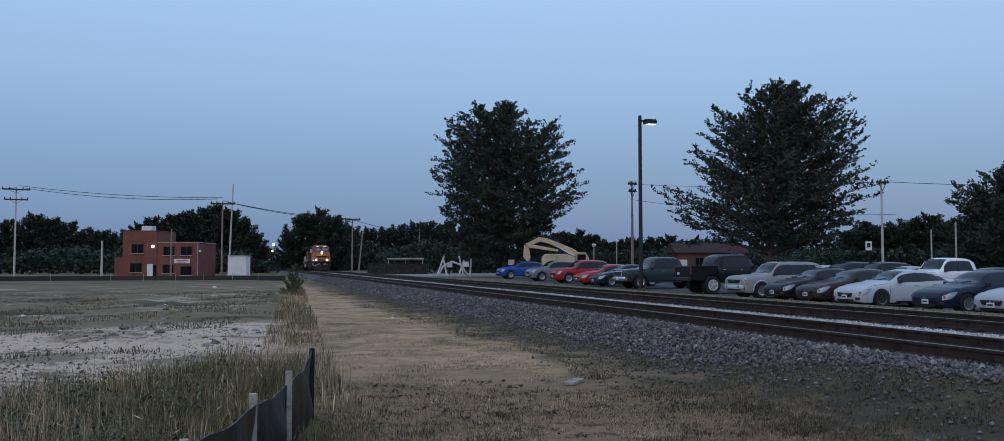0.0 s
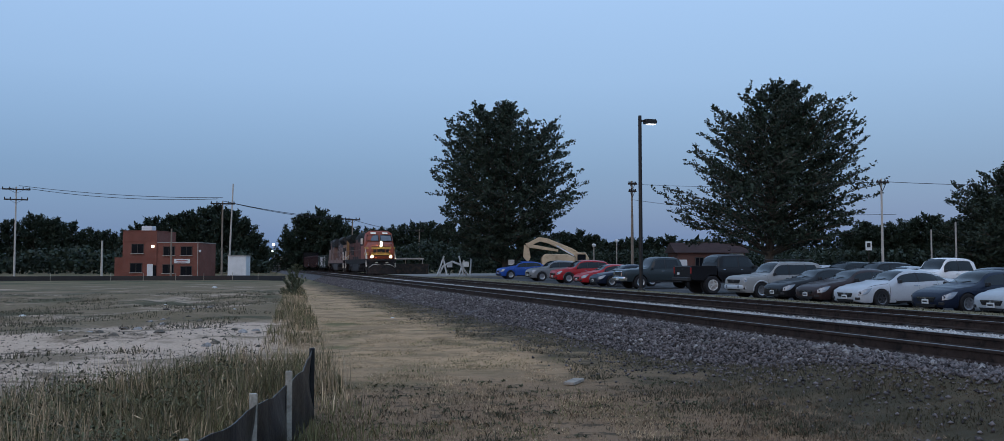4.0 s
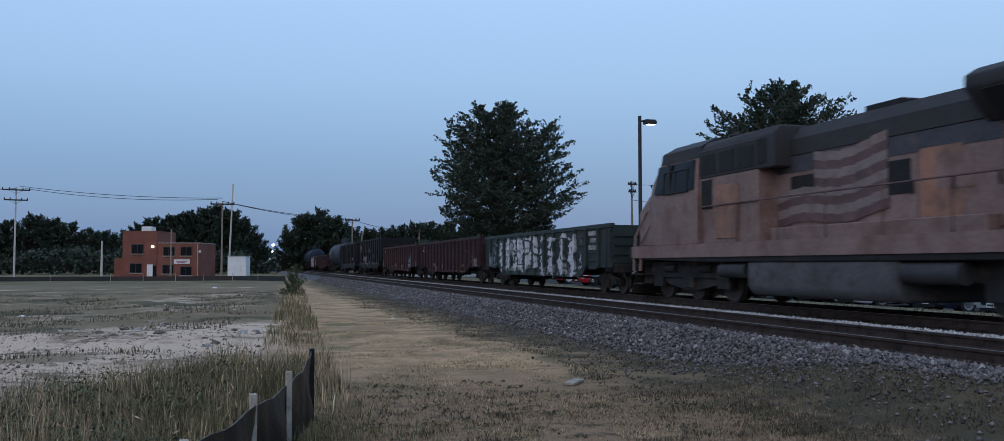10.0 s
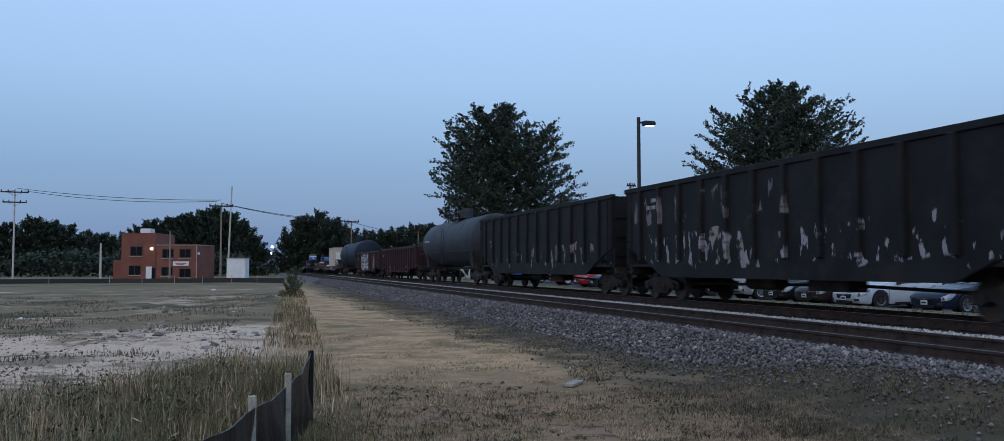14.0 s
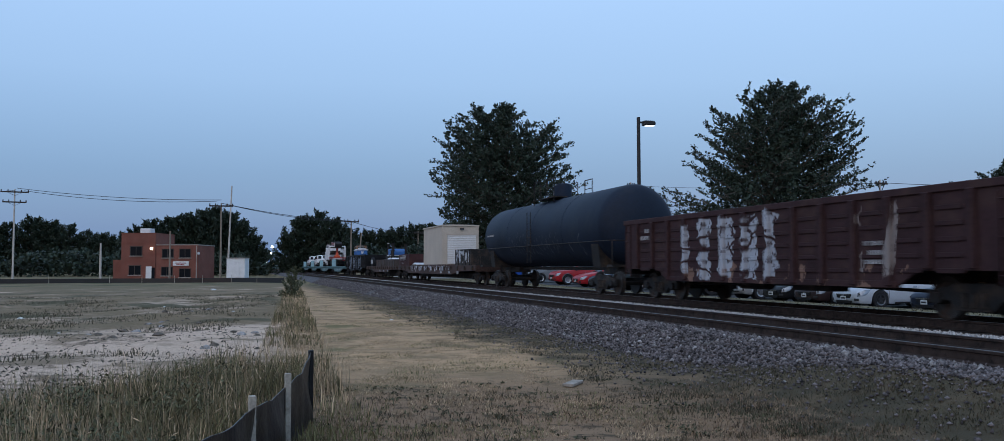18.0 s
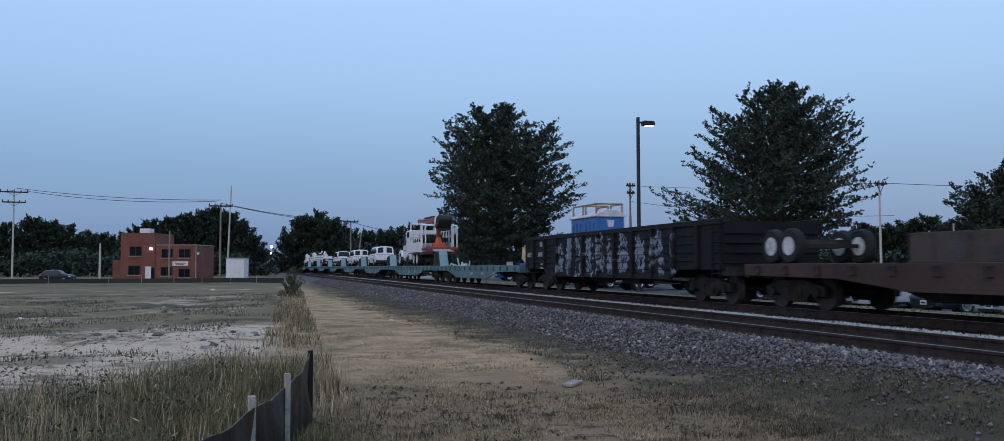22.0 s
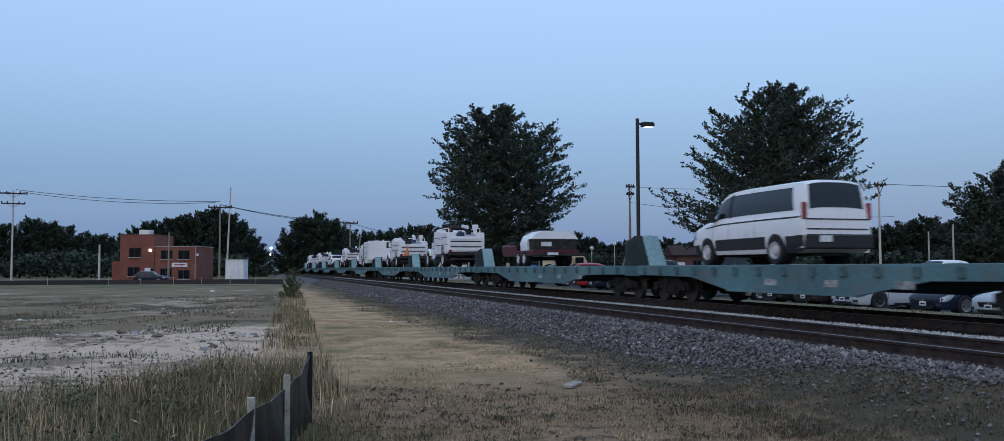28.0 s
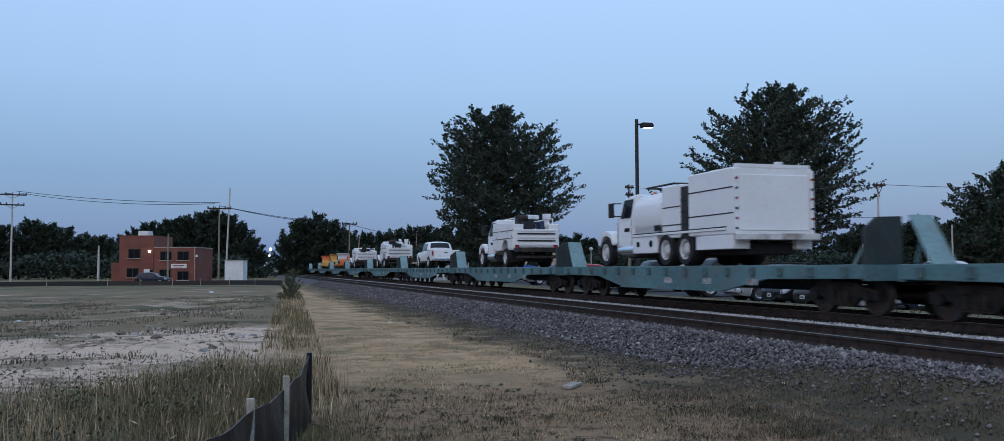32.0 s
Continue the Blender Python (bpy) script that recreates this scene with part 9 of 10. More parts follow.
def service_truck(nose, label, L=7.8, w=1.18, crane=True, cone=False, H=2.55, box_h=2.05, seed=0):
    """A white utility truck with side boxes, work deck, tail bumper and small crane."""
    rng = random.Random(seed)
    ob = load("service_truck", nose, label, "utility truck")
    truck_front(ob, w, 3.0, H)
    y0, y1 = 3.1, L - 0.7
    for s in (-1, 1):
        b = Geo()
        ax = L - 2.1
        prof = [(y0, 0.85), (ax - 0.62, 0.85), (ax - 0.5, 1.15), (ax - 0.22, 1.34), (ax + 0.22, 1.34), (ax + 0.5, 1.15), (ax + 0.62, 0.85), (y1, 0.85), (y1, box_h), (y0, box_h + 0.18)]
        b.prism(prof, "x", s * (w - 0.5), s * (w + 0.02))
        bx = part("side_box", b, FLEET_WHITE, ob, bevel=0.015)
        n = 4
        for k in range(n):
            ya, yb = y0 + (y1 - y0) * k / n + 0.04, y0 + (y1 - y0) * (k + 1) / n - 0.04
            zz = 0.92 if k in (0, 3) else 1.42
            d = part("box_door", Geo().span(s * (w + 0.022), s * (w + 0.045), ya, yb, zz, box_h - 0.06), FLEET_WHITE, bx, bevel=0.008)
            part("latch", Geo().box(s * (w + 0.052), yb - 0.12, (zz + box_h) / 2, 0.02, 0.08, 0.08), CHROME, d)
        part("dark_seam", Geo().box(s * (w + 0.024), (y0 + y1) / 2, box_h - 0.30, 0.05, y1 - y0, 0.035).box(s * (w + 0.024), (y0 + y1) / 2, 1.42, 0.05, y1 - y0, 0.035), BLACK_PLASTIC, bx)
    part("work_deck", Geo().span(-w + 0.5, w - 0.5, y0, y1, 0.95, 1.05).span(-w + 0.5, w - 0.5, y0, y0 + 0.06, 1.05, box_h + 0.1), FLEET_WHITE, ob)
    tail = part("tailgate", Geo().span(-w + 0.02, w - 0.02, y1 - 0.02, y1 + 0.04, 1.0, box_h - 0.25), FLEET_WHITE, ob, bevel=0.01)
    for k in range(5):
        part("tail_bar", Geo().box(0, y1 + 0.06, 1.12 + k * 0.17, w * 1.7, 0.03, 0.07), BLACK_PLASTIC if k % 2 else FLEET_WHITE, tail)
    part("tail_bumper", Geo().span(-w, w, y1 + 0.04, L, 0.72, 0.95).span(-w * 0.9, w * 0.9, y1 + 0.05, L - 0.05, 0.42, 0.55), STEEL_DARK, ob, "dark work bumper", bevel=0.02)
    for s in (-1, 1):
        part("tail_light", Geo().box(s * w * 0.86, y1 + 0.06, 1.02, 0.2, 0.04, 0.14), LAMP_RED, tail)
        part("mud_flap", Geo().box(s * w * 0.72, L - 1.35, 0.55, 0.5, 0.03, 0.55), RUBBER, ob)
    for k in range(6):
        part("deck_gear", Geo().box(rng.uniform(-0.5, 0.5), rng.uniform(y0 + 0.4, y1 - 0.3), box_h + rng.uniform(-0.1, 0.15), rng.uniform(0.2, 0.5), rng.uniform(0.3, 0.6), rng.uniform(0.25, 0.55)), (STEEL_DARK, BLUE_DRUM, BLACK_PLASTIC)[k % 3], ob, bevel=0.02)
    rackg = Geo()
    for s in (-1, 1):
        rackg.pipe([(s * w * 0.86, y0 + 0.1, box_h + 0.1), (s * w * 0.86, y0 + 0.1, box_h + 0.3), (s * w * 0.86, y1 - 0.4, box_h + 0.3), (s * w * 0.86, y1 - 0.4, box_h)], 0.03, 5)
    part("rack_rail", rackg, FLEET_WHITE, ob)
    if crane:
        cr = part("crane_mast", Geo().cyl((-w * 0.62, y1 - 0.5, box_h - 0.1), (-w * 0.62, y1 - 0.5, box_h + 0.36), 0.13, n=10).box(-w * 0.62, y1 - 0.5, box_h + 0.40, 0.3, 0.4, 0.26), FLEET_WHITE, ob, bevel=0.0)
        part("crane_boom", Geo().box(-w * 0.3, y1 - 1.7, box_h + 0.45, 0.18, 2.9, 0.2, rx=-4, rz=-8), FLEET_WHITE, cr, bevel=0.02)
        part("crane_winch", Geo().cyl((w * 0.3, y1 - 0.35, box_h + 0.3), (w * 0.75, y1 - 0.35, box_h + 0.3), 0.16, n=12), STEEL_DARK, cr)
    if cone:
        cn = part("traffic_cone", Geo().cyl((w * 0.55, L - 0.1, 0.96), (w * 0.55, L - 0.1, 1.75), 0.2, 0.04, n=14).box(w * 0.55, L - 0.1, 0.97, 0.4, 0.3, 0.04), ORANGE_EQ, ob, "orange traffic cone")
    chassis(ob, L, [L - 2.1], w)
    return ob


def crane_truck():
    ob = load("crane_truck", 26.36, "white rail truck with a folded red loader crane", "crane truck")
    L, w = 11.2, 1.22
    truck_front(ob, w, 3.1, 2.75)
    crew = part("crew_body", Geo().span(-w * 0.92, w * 0.92, 3.2, 4.7, 0.85, 2.8), FLEET_WHITE, ob, bevel=0.04)
    for s in (-1, 1):
        part("body_side", Geo().span(s * w, s * (w - 0.08), 4.75, 9.4, 1.0, 1.75), FLEET_WHITE, ob, "white low side panel", bevel=0.02)
        part("crew_window", Geo().box(s * (w * 0.925), 4.0, 2.45, 0.02, 1.0, 0.42), GLASS_DARK, crew)
        part("side_tool_box", Geo().span(s * w, s * (w - 0.5), 4.9, 5.8, 0.5, 0.98), FLEET_WHITE, ob, bevel=0.02)
        part("mud_guard", Geo().box(s * (w - 0.1), 7.65, 0.92, 0.24, 2.6, 0.06), STEEL_DARK, ob)
        for z in (2.15, 2.6):
            part("rack_rail", Geo().cyl((s * w * 0.95, 4.7, z + 0.1), (s * w * 0.95, 9.4, z), 0.03, n=6), FLEET_WHITE, ob)
        for k in range(6):
            y = 4.9 + k * 0.9
            part("rack_post", Geo().cyl((s * w * 0.95, y, 1.75), (s * w * 0.95, y, 2.65), 0.035, n=6), FLEET_WHITE, ob)
            if k < 5:
                part("rack_brace", Geo().cyl((s * w * 0.95, y, 1.8), (s * w * 0.95, y + 0.9, 2.6), 0.02, n=5), FLEET_WHITE, ob)
        for y in (9.45, 9.85):
            part("tower_post", Geo().box(s * w * 0.95, y, 1.95, 0.10, 0.10, 2.3), FLEET_WHITE, ob)
        for k in range(6):
            part("tower_rung", Geo().box(s * w * 0.95, 9.65, 1.0 + k * 0.4, 0.06, 0.36, 0.06), FLEET_WHITE, ob)
        part("cage_post", Geo().cyl((s * w * 0.95, 11.1, 1.2), (s * w * 0.95, 11.1, 2.9), 0.045, n=6), FLEET_WHITE, ob)
        part("cage_rail", Geo().pipe([(s * w * 0.95, 9.85, 3.0), (s * w * 0.95, 11.1, 2.9)], 0.045, 6).pipe([(s * w * 0.95, 9.85, 2.1), (s * w * 0.95, 11.1, 2.9)], 0.03, 5), FLEET_WHITE, ob)
        part("tail_light", Geo().box(s * w * 0.7, L + 0.02, 0.92, 0.3, 0.05, 0.14), LAMP_RED, ob)
    part("cage_top", Geo().cyl((-w * 0.95, 11.1, 2.9), (w * 0.95, 11.1, 2.9), 0.045, n=6).cyl((-w * 0.95, 9.85, 3.0), (w * 0.95, 9.85, 3.0), 0.045, n=6), FLEET_WHITE, ob)
    part("bed_floor", Geo().span(-w, w, 4.7, 9.4, 0.95, 1.05), STEEL_DARK, ob)
    part("rail_load", Geo().span(-0.95, 0.95, 5.1, 9.1, 1.78, 2.08).span(-0.6, 0.7, 6.0, 8.6, 2.08, 2.35), STEEL_DARK, ob, "dark load of rail gear", bevel=0.02)
    base = part("crane_base", Geo().span(-0.42, 0.42, 9.9, 10.5, 1.3, 1.62).cyl((0, 10.1, 1.6), (0, 10.1, 2.15), 0.26, 0.15, n=12), CRANE_ORANGE, ob, "bright orange-red crane base")
    part("crane_column", Geo().prism([(9.95, 2.0), (10.22, 2.0), (10.5, 3.2), (10.15, 3.35)], "x", -0.15, 0.15), RED_CRANE, base, bevel=0.03)
    part("crane_boom", Geo().box(0, 8.3, 3.42, 0.34, 3.9, 0.36, rx=1), RED_CRANE, base, "dark red folded boom", bevel=0.03)
    part("outer_boom", Geo().box(0.05, 5.1, 3.50, 0.28, 4.0, 0.30, rx=-3), RED_CRANE, base, bevel=0.02)
    part("boom_ram", Geo().cyl((0, 10.0, 2.6), (0, 8.4, 3.2), 0.07, n=8).cyl((0.1, 9.0, 3.65), (0.1, 5.6, 3.68), 0.08, n=8), BLACK_PLASTIC, base)
    part("boom_knuckle", Geo().box(0, 10.35, 3.3, 0.42, 0.5, 0.4), RED_CRANE, base, bevel=0.05)
    part("operator_pod", Geo().prism([(11.2, 2.65), (12.2, 2.8), (12.5, 3.3), (12.2, 3.62), (11.4, 3.5)], "x", -0.5, 0.5), BLACK_PLASTIC, base, "black operator pod", bevel=0.08)
    part("pod_hood", Geo().prism([(10.9, 2.95), (11.5, 2.95), (11.75, 3.58), (11.2, 3.5)], "x", -0.52, 0.52), FLEET_WHITE, base, "white pod hood", bevel=0.05)
    part("pod_stalk", Geo().cyl((0, 10.4, 3.2), (0, 11.3, 3.1), 0.12, n=8), STEEL_DARK, base)
    part("light_bar", Geo().box(0, L + 0.03, 1.12, 1.3, 0.06, 0.12), TARP, ob)
    part("tail_beam", Geo().span(-w, w, 9.95, L, 1.16, 1.34), RED_CRANE, ob, "red tail beam", bevel=0.02)
    part("tail_deck", Geo().span(-w, w, 9.5, L, 0.8, 1.0), STEEL_DARK, ob, bevel=0.02)
    part("front_rack", Geo().pipe([(-w * 0.8, 4.4, 2.8), (-w * 0.8, 4.4, 3.3), (w * 0.8, 4.4, 3.3), (w * 0.8, 4.4, 2.8)], 0.05, 6), FLEET_WHITE, ob)
    chassis(ob, L, [7.0, 8.3], w, 0.52)
    return ob


def boom_truck():
    ob = load("equipment_trailer", 30.65, "dark red equipment trailer with a rounded white tank", "trailer")
    w, L = 1.12, 5.7
    part("trailer_frame", Geo().span(-w, w, 0.2, 5.0, 0.48, 0.74), MAROON_TRUCK, ob, bevel=0.02)
    part("front_box", Geo().span(-w, w, 0.0, 1.0, 0.7, 1.05), MAROON_TRUCK, ob, bevel=0.04)
    part("front_gear", Geo().span(-0.8, -0.1, 0.1, 0.7, 1.05, 1.3).span(0.2, 0.9, 0.2, 1.4, 1.0, 1.2), STEEL_DARK, ob, bevel=0.03)
    for s in (-1, 1):
        part("work_lamp", Geo().cyl((s * 0.9, 0.0, 0.7), (s * 0.9, -0.12, 0.7), 0.14, n=12), STEEL_RIM, ob)
    part("side_panel", Geo().span(-w - 0.01, -w + 0.1, 1.0, 2.4, 0.5, 1.0).span(w - 0.1, w + 0.01, 1.0, 2.4, 0.5, 1.0), MAROON_TRUCK, ob, bevel=0.02)
    part("reel_stand", Geo().box(0, 2.1, 1.2, 0.9, 0.7, 0.9).turned([(0.12, -0.4), (0.42, -0.4), (0.42, 0.4), (0.12, 0.4)], (-0.2, 1.95, 1.34), "x", 18, True), MAROON_TRUCK, ob, "dark red hose reel stand", bevel=0.05)
    part("white_box", Geo().span(-w, -0.3, 2.0, 2.6, 0.85, 1.05), FLEET_WHITE, ob, bevel=0.03)
    ring = [(-1.1, 0.72), (-1.14, 1.1), (-0.98, 1.45), (-0.6, 1.62), (0.6, 1.62), (0.98, 1.45), (1.14, 1.1), (1.1, 0.72)]
    part("tank_hood", Geo().loft([[(x * sc, y, 0.72 + (z - 0.72) * sc) for x, z in ring] for y, sc in ((2.75, 0.82), (2.95, 0.96), (3.3, 1.0), (4.2, 1.0))]), FLEET_WHITE, ob, "rounded white tank", smooth=0.9)
    part("hood_roof", Geo().loft([[(x, y, z + 0.0) for x, z in ((-1.14, 1.25), (-0.98, 1.46), (-0.6, 1.63), (0.6, 1.63), (0.98, 1.46), (1.14, 1.25))] for y in (4.2, 4.85)]), FLEET_WHITE, ob, "white engine cover roof", smooth=0.9)
    part("engine_pack", Geo().span(-1.05, 1.05, 4.22, 4.9, 0.72, 1.26), STEEL_DARK, ob, "dark engine bay", bevel=0.03)
    part("tail_panel", Geo().box(0.45, 4.92, 1.02, 0.5, 0.03, 0.2), TARP, ob, "white tail panel")
    part("tail_deck", Geo().span(-w, w, 5.0, L + 0.25, 0.46, 0.60), STEEL_DARK, ob, bevel=0.02)
    part("tail_plate", Geo().box(0.5, L + 0.26, 0.56, 0.5, 0.02, 0.12), PLATE, ob)
    part("axle_beam", Geo().box(0, 3.25, 0.36, 1.8, 1.2, 0.16), STEEL_DARK, ob)
    part("jack_leg", Geo().box(-0.8, 0.5, 0.24, 0.12, 0.12, 0.5).box(0.8, 0.5, 0.24, 0.12, 0.12, 0.5), STEEL_DARK, ob)
    wheels(ob, w, [2.8, 3.7], 0.36, 0.3, STEEL_RIM, 0, False)


def box_truck():
    ob = load("lube_truck", 33.93, "white tank and box service truck with bare tail wall", "service truck")
    w, L = 1.22, 9.9
    truck_front(ob, w, 3.0, 2.45)
    tank = Geo()
    ring = [(-0.98, 1.0), (0.98, 1.0), (1.2, 1.3), (1.2, 2.0), (0.9, 2.36), (-0.9, 2.36), (-1.2, 2.0), (-1.2, 1.3)]
    tank.prism(ring, "y", 3.15, 5.3)
    part("fluid_tank", tank, FLEET_WHITE, ob, "rounded white fluid tank", bevel=0.06)
    part("reel_cabinet", Geo().span(-w, w, 5.35, 6.6, 0.85, 2.46), FLEET_WHITE, ob, bevel=0.03)
    part("hose_bay", Geo().span(-w - 0.01, -w + 0.4, 6.62, 7.05, 0.95, 2.36).span(w - 0.4, w + 0.01, 6.62, 7.05, 0.95, 2.36), BLACK_PLASTIC, ob, "dark open hose bay")
    bx = part("box_body", Geo().span(-w, w, 7.06, L - 0.3, 0.85, 2.66), FLEET_WHITE, ob, bevel=0.03)
    part("roof_bay", Geo().span(-w + 0.1, w - 0.1, 6.6, 7.06, 0.85, 2.3), FLEET_WHITE, ob)
    part("tail_wall", Geo().span(-w + 0.12, w - 0.12, L - 0.31, L - 0.27, 0.95, 2.46), FLEET_WHITE, bx, "bare pale tail wall", bevel=0.01)
    for s in (-1, 1):
        post = part("tail_post", Geo().box(s * (w - 0.05), L - 0.28, 1.72, 0.12, 0.08, 1.75), FLEET_WHITE, bx, bevel=0.01)
        for k in range(6):
            part("tail_marker", Geo().box(s * (w - 0.05), L - 0.235, 1.0 + k * 0.27, 0.08, 0.02, 0.06), LAMP_RED if k % 2 else BLACK_PLASTIC, post)
        part("side_seam", Geo().box(s * (w + 0.003), 8.3, 1.42, 0.01, 2.6, 0.035).box(s * (w + 0.003), 8.3, 2.12, 0.01, 2.6, 0.035).box(s * (w + 0.003), 5.97, 1.8, 0.01, 1.2, 0.035).box(s * (w + 0.003), 5.97, 1.25, 0.01, 1.2, 0.035), BLACK_PLASTIC, bx)
        part("door_emblem", Geo().box(s * (w + 0.004), 5.0, 1.2, 0.012, 0.4, 0.18), GLASS_DARK, bx)
    part("top_rail", Geo().box(0, L - 0.35, 2.70, 2.3, 0.1, 0.1), FLEET_WHITE, bx)
    part("roof_hatch", Geo().cyl((0, 8.2, 2.66), (0, 8.2, 2.82), 0.3, n=12).box(0.4, 7.6, 2.72, 0.5, 0.4, 0.14).cyl((-0.5, L - 0.8, 2.66), (-0.5, L - 0.8, 2.88), 0.12), TARP, bx)
    part("tank_railing", Geo().pipe([(-0.7, 3.2, 2.36), (-0.7, 3.2, 2.62), (-0.7, 5.2, 2.62), (0.7, 5.2, 2.62), (0.7, 3.2, 2.62), (-0.7, 3.2, 2.62)], 0.035, 5), STEEL_DARK, ob)
    for s in (-1, 1):
        low_box = part("lower_box", Geo().span(s * (w - 0.5), s * (w + 0.005), 3.2, 5.0, 0.42, 0.99), FLEET_WHITE, ob, "white under-tank locker", bevel=0.015)
        part("locker_mark", Geo().cyl((s * (w + 0.004), 4.55, 0.72), (s * (w + 0.012), 4.55, 0.72), 0.12, n=14).box(s * (w + 0.008), 3.6, 0.72, 0.012, 0.2, 0.16), GLASS_DARK, low_box)
        part("tail_locker", Geo().span(s * (w - 0.5), s * (w + 0.005), 7.5, L - 0.35, 0.45, 0.84), FLEET_WHITE, ob, bevel=0.015)
        part("deck_rail", Geo().box(s * (w + 0.02), 6.2, 1.0, 0.04, 6.0, 0.07), FLEET_WHITE, ob, bevel=0.01)
        # solid black strip drawn along the deck rail in place of a shadow
        part("rail_shadow_gap", Geo().box(s * (w + 0.012), 6.2, 1.055, 0.03, 6.0, 0.03), BLACK_PLASTIC, ob)
        for k in range(3):
            part("bay_shelf", Geo().box(s * (w - 0.02), 6.84, 1.25 + k * 0.36, 0.1, 0.42, 0.05), STEEL_DARK, ob)
    part("step_bumper", Geo().span(-w, w, L - 0.28, L + 0.05, 0.68, 0.86), STEEL_RIM, ob, bevel=0.02)
    chassis(ob, L, [5.6, 6.85], w, 0.5)


CRANE_ORANGE = paint("orange_red_crane_paint", (0.62, 0.09, 0.03), 0.4, vary=0.15)
RED_CRANE = paint("red_crane_paint", (0.25, 0.038, 0.03), 0.4, vary=0.2, dirt=(0.15, 0.03, 0.025), dirt_at=0.64)
MAROON_TRUCK = gloss("maroon_truck_paint", (0.085, 0.018, 0.02), dirt=(0.06, 0.03, 0.03), dirt_at=0.62)

crane_truck()
van(27.50, "white passenger van with rear barn doors")
van(28.52, "white passenger van with red chevrons on its tail", stripes=True)
van(29.555, "white low-roof van with black trim and tinted windows", modern=True)
boom_truck()
service_truck(31.72, "tall white mechanic's truck with side boxes", 7.8, 1.2, True, False, 2.5, 2.2, seed=1)
service_truck(32.717, "white utility truck carrying an orange traffic cone", 7.6, 1.18, True, True, 2.55, 2.15, seed=2)
box_truck()
service_truck(34.90, "white utility truck with rear crane", 7.4, 1.15, True, False, 2.5, 2.1, seed=3)
fleet_pickup = pickup(pose(0, 0, 0), FLEET_WHITE, "white crew-cab pickup truck riding on a flat car", group="vehicles on the flat cars", rim=STEEL_RIM)
keep_moving(fleet_pickup, SPEED * 35.957 - 3.7, z=DECK, rz=180)
service_truck(37.05, "white utility truck with side boxes", 7.2, 1.15, True, False, 2.5, 2.1, seed=4)
service_truck(38.27, "white utility truck with loaded deck", 7.2, 1.15, False, False, 2.4, 2.0, seed=5)
track_machine(39.0, ORANGE_EQ, "orange track machine with a small cab", TARP, 6.0, 3.4)
track_machine(39.6, YELLOW_EQ, "yellow track machine with a boom", YELLOW_EQ, 6.0, 2.8)
track_machine(40.4, YELLOW_EQ, "yellow tie crane on a flat car", ORANGE_EQ, 5.0, 2.4)

# ---- parked cars, noses to the line ----
CAR_BLUE = gloss("blue_car_paint", (0.02, 0.07, 0.30))
CAR_GREY = gloss("grey_car_paint", (0.16, 0.17, 0.18))
CAR_RED = gloss("red_car_paint", (0.34, 0.02, 0.025))
CAR_NAVY = gloss("navy_car_paint", (0.012, 0.018, 0.036))
ALLOY_DARK = paint("dark_alloy_wheel", (0.12, 0.12, 0.125), 0.4, 0.8, vary=0.2)
CAR_BLACK = gloss("black_car_paint", (0.012, 0.012, 0.014))
CAR_SILVER = gloss("silver_car_paint", (0.37, 0.40, 0.43))
CAR_GOLD = gloss("silver_gold_car_paint", (0.27, 0.275, 0.275))
CAR_PALE = gloss("pale_silver_car_paint", (0.43, 0.46, 0.50))
CAR_BROWN = gloss("dark_brown_car_paint", (0.035, 0.022, 0.022))
CAR_GREEN = gloss("dark_slate_car_paint", (0.03, 0.04, 0.045))


def stall(y, x=22.3, turn=-90.0):
    return pose(x, y, ground_z(x + 2, y) + 0.012, 0, 0, turn)


suv(stall(78.0), CAR_BLUE, "blue compact car parked under the maple", 4.4, 0.9, 1.58)
suv(stall(69.3), CAR_GREY, "grey crossover car parked nose to the line", 4.5, 0.92, 1.66)
suv(stall(63.2), CAR_RED, "bright red crossover car", 4.6, 0.94, 1.72, trim=ALLOY_DARK)
sedan(stall(58.2), CAR_RED, "low red sedan car beside a crossover")
sedan(stall(55.2), CAR_NAVY, "dark navy sedan car beside a pickup")
pickup(stall(51.0), CAR_GREEN, "dark pickup truck with chrome grille and bumper", 5.8, 1.0, 1.95)
bp = pickup(pose(22.3 + 5.6, 42.9, ground_z(24, 42) + 0.012, 0, 0, 90), CAR_BLACK, "lifted black pickup truck backed in, pale wheels", 5.5, 0.98, 1.9, lift=0.2, chrome=False, rim=STEEL_RIM)
suv(stall(37.6), CAR_GOLD, "silver-gold boxy car with roof rack", 4.6, 0.9, 1.72, rack=True, trim=CAR_PALE, boxy=True)
sedan(stall(34.4), CAR_BLACK, "black sedan car parked nose to the line")
sedan(stall(32.0), CAR_BROWN, "dark brown-black sedan car")
sedan(stall(29.5), CAR_PALE, "pale silver sedan car with black alloy wheels", rim=ALLOY_DARK)
sedan(stall(25.6, 22.6), CAR_NAVY, "dark blue hatchback car with a sloping nose", 4.85, 0.90, 1.48)
sedan(stall(23.0, 22.8), CAR_SILVER, "silver sedan car at the row's end")
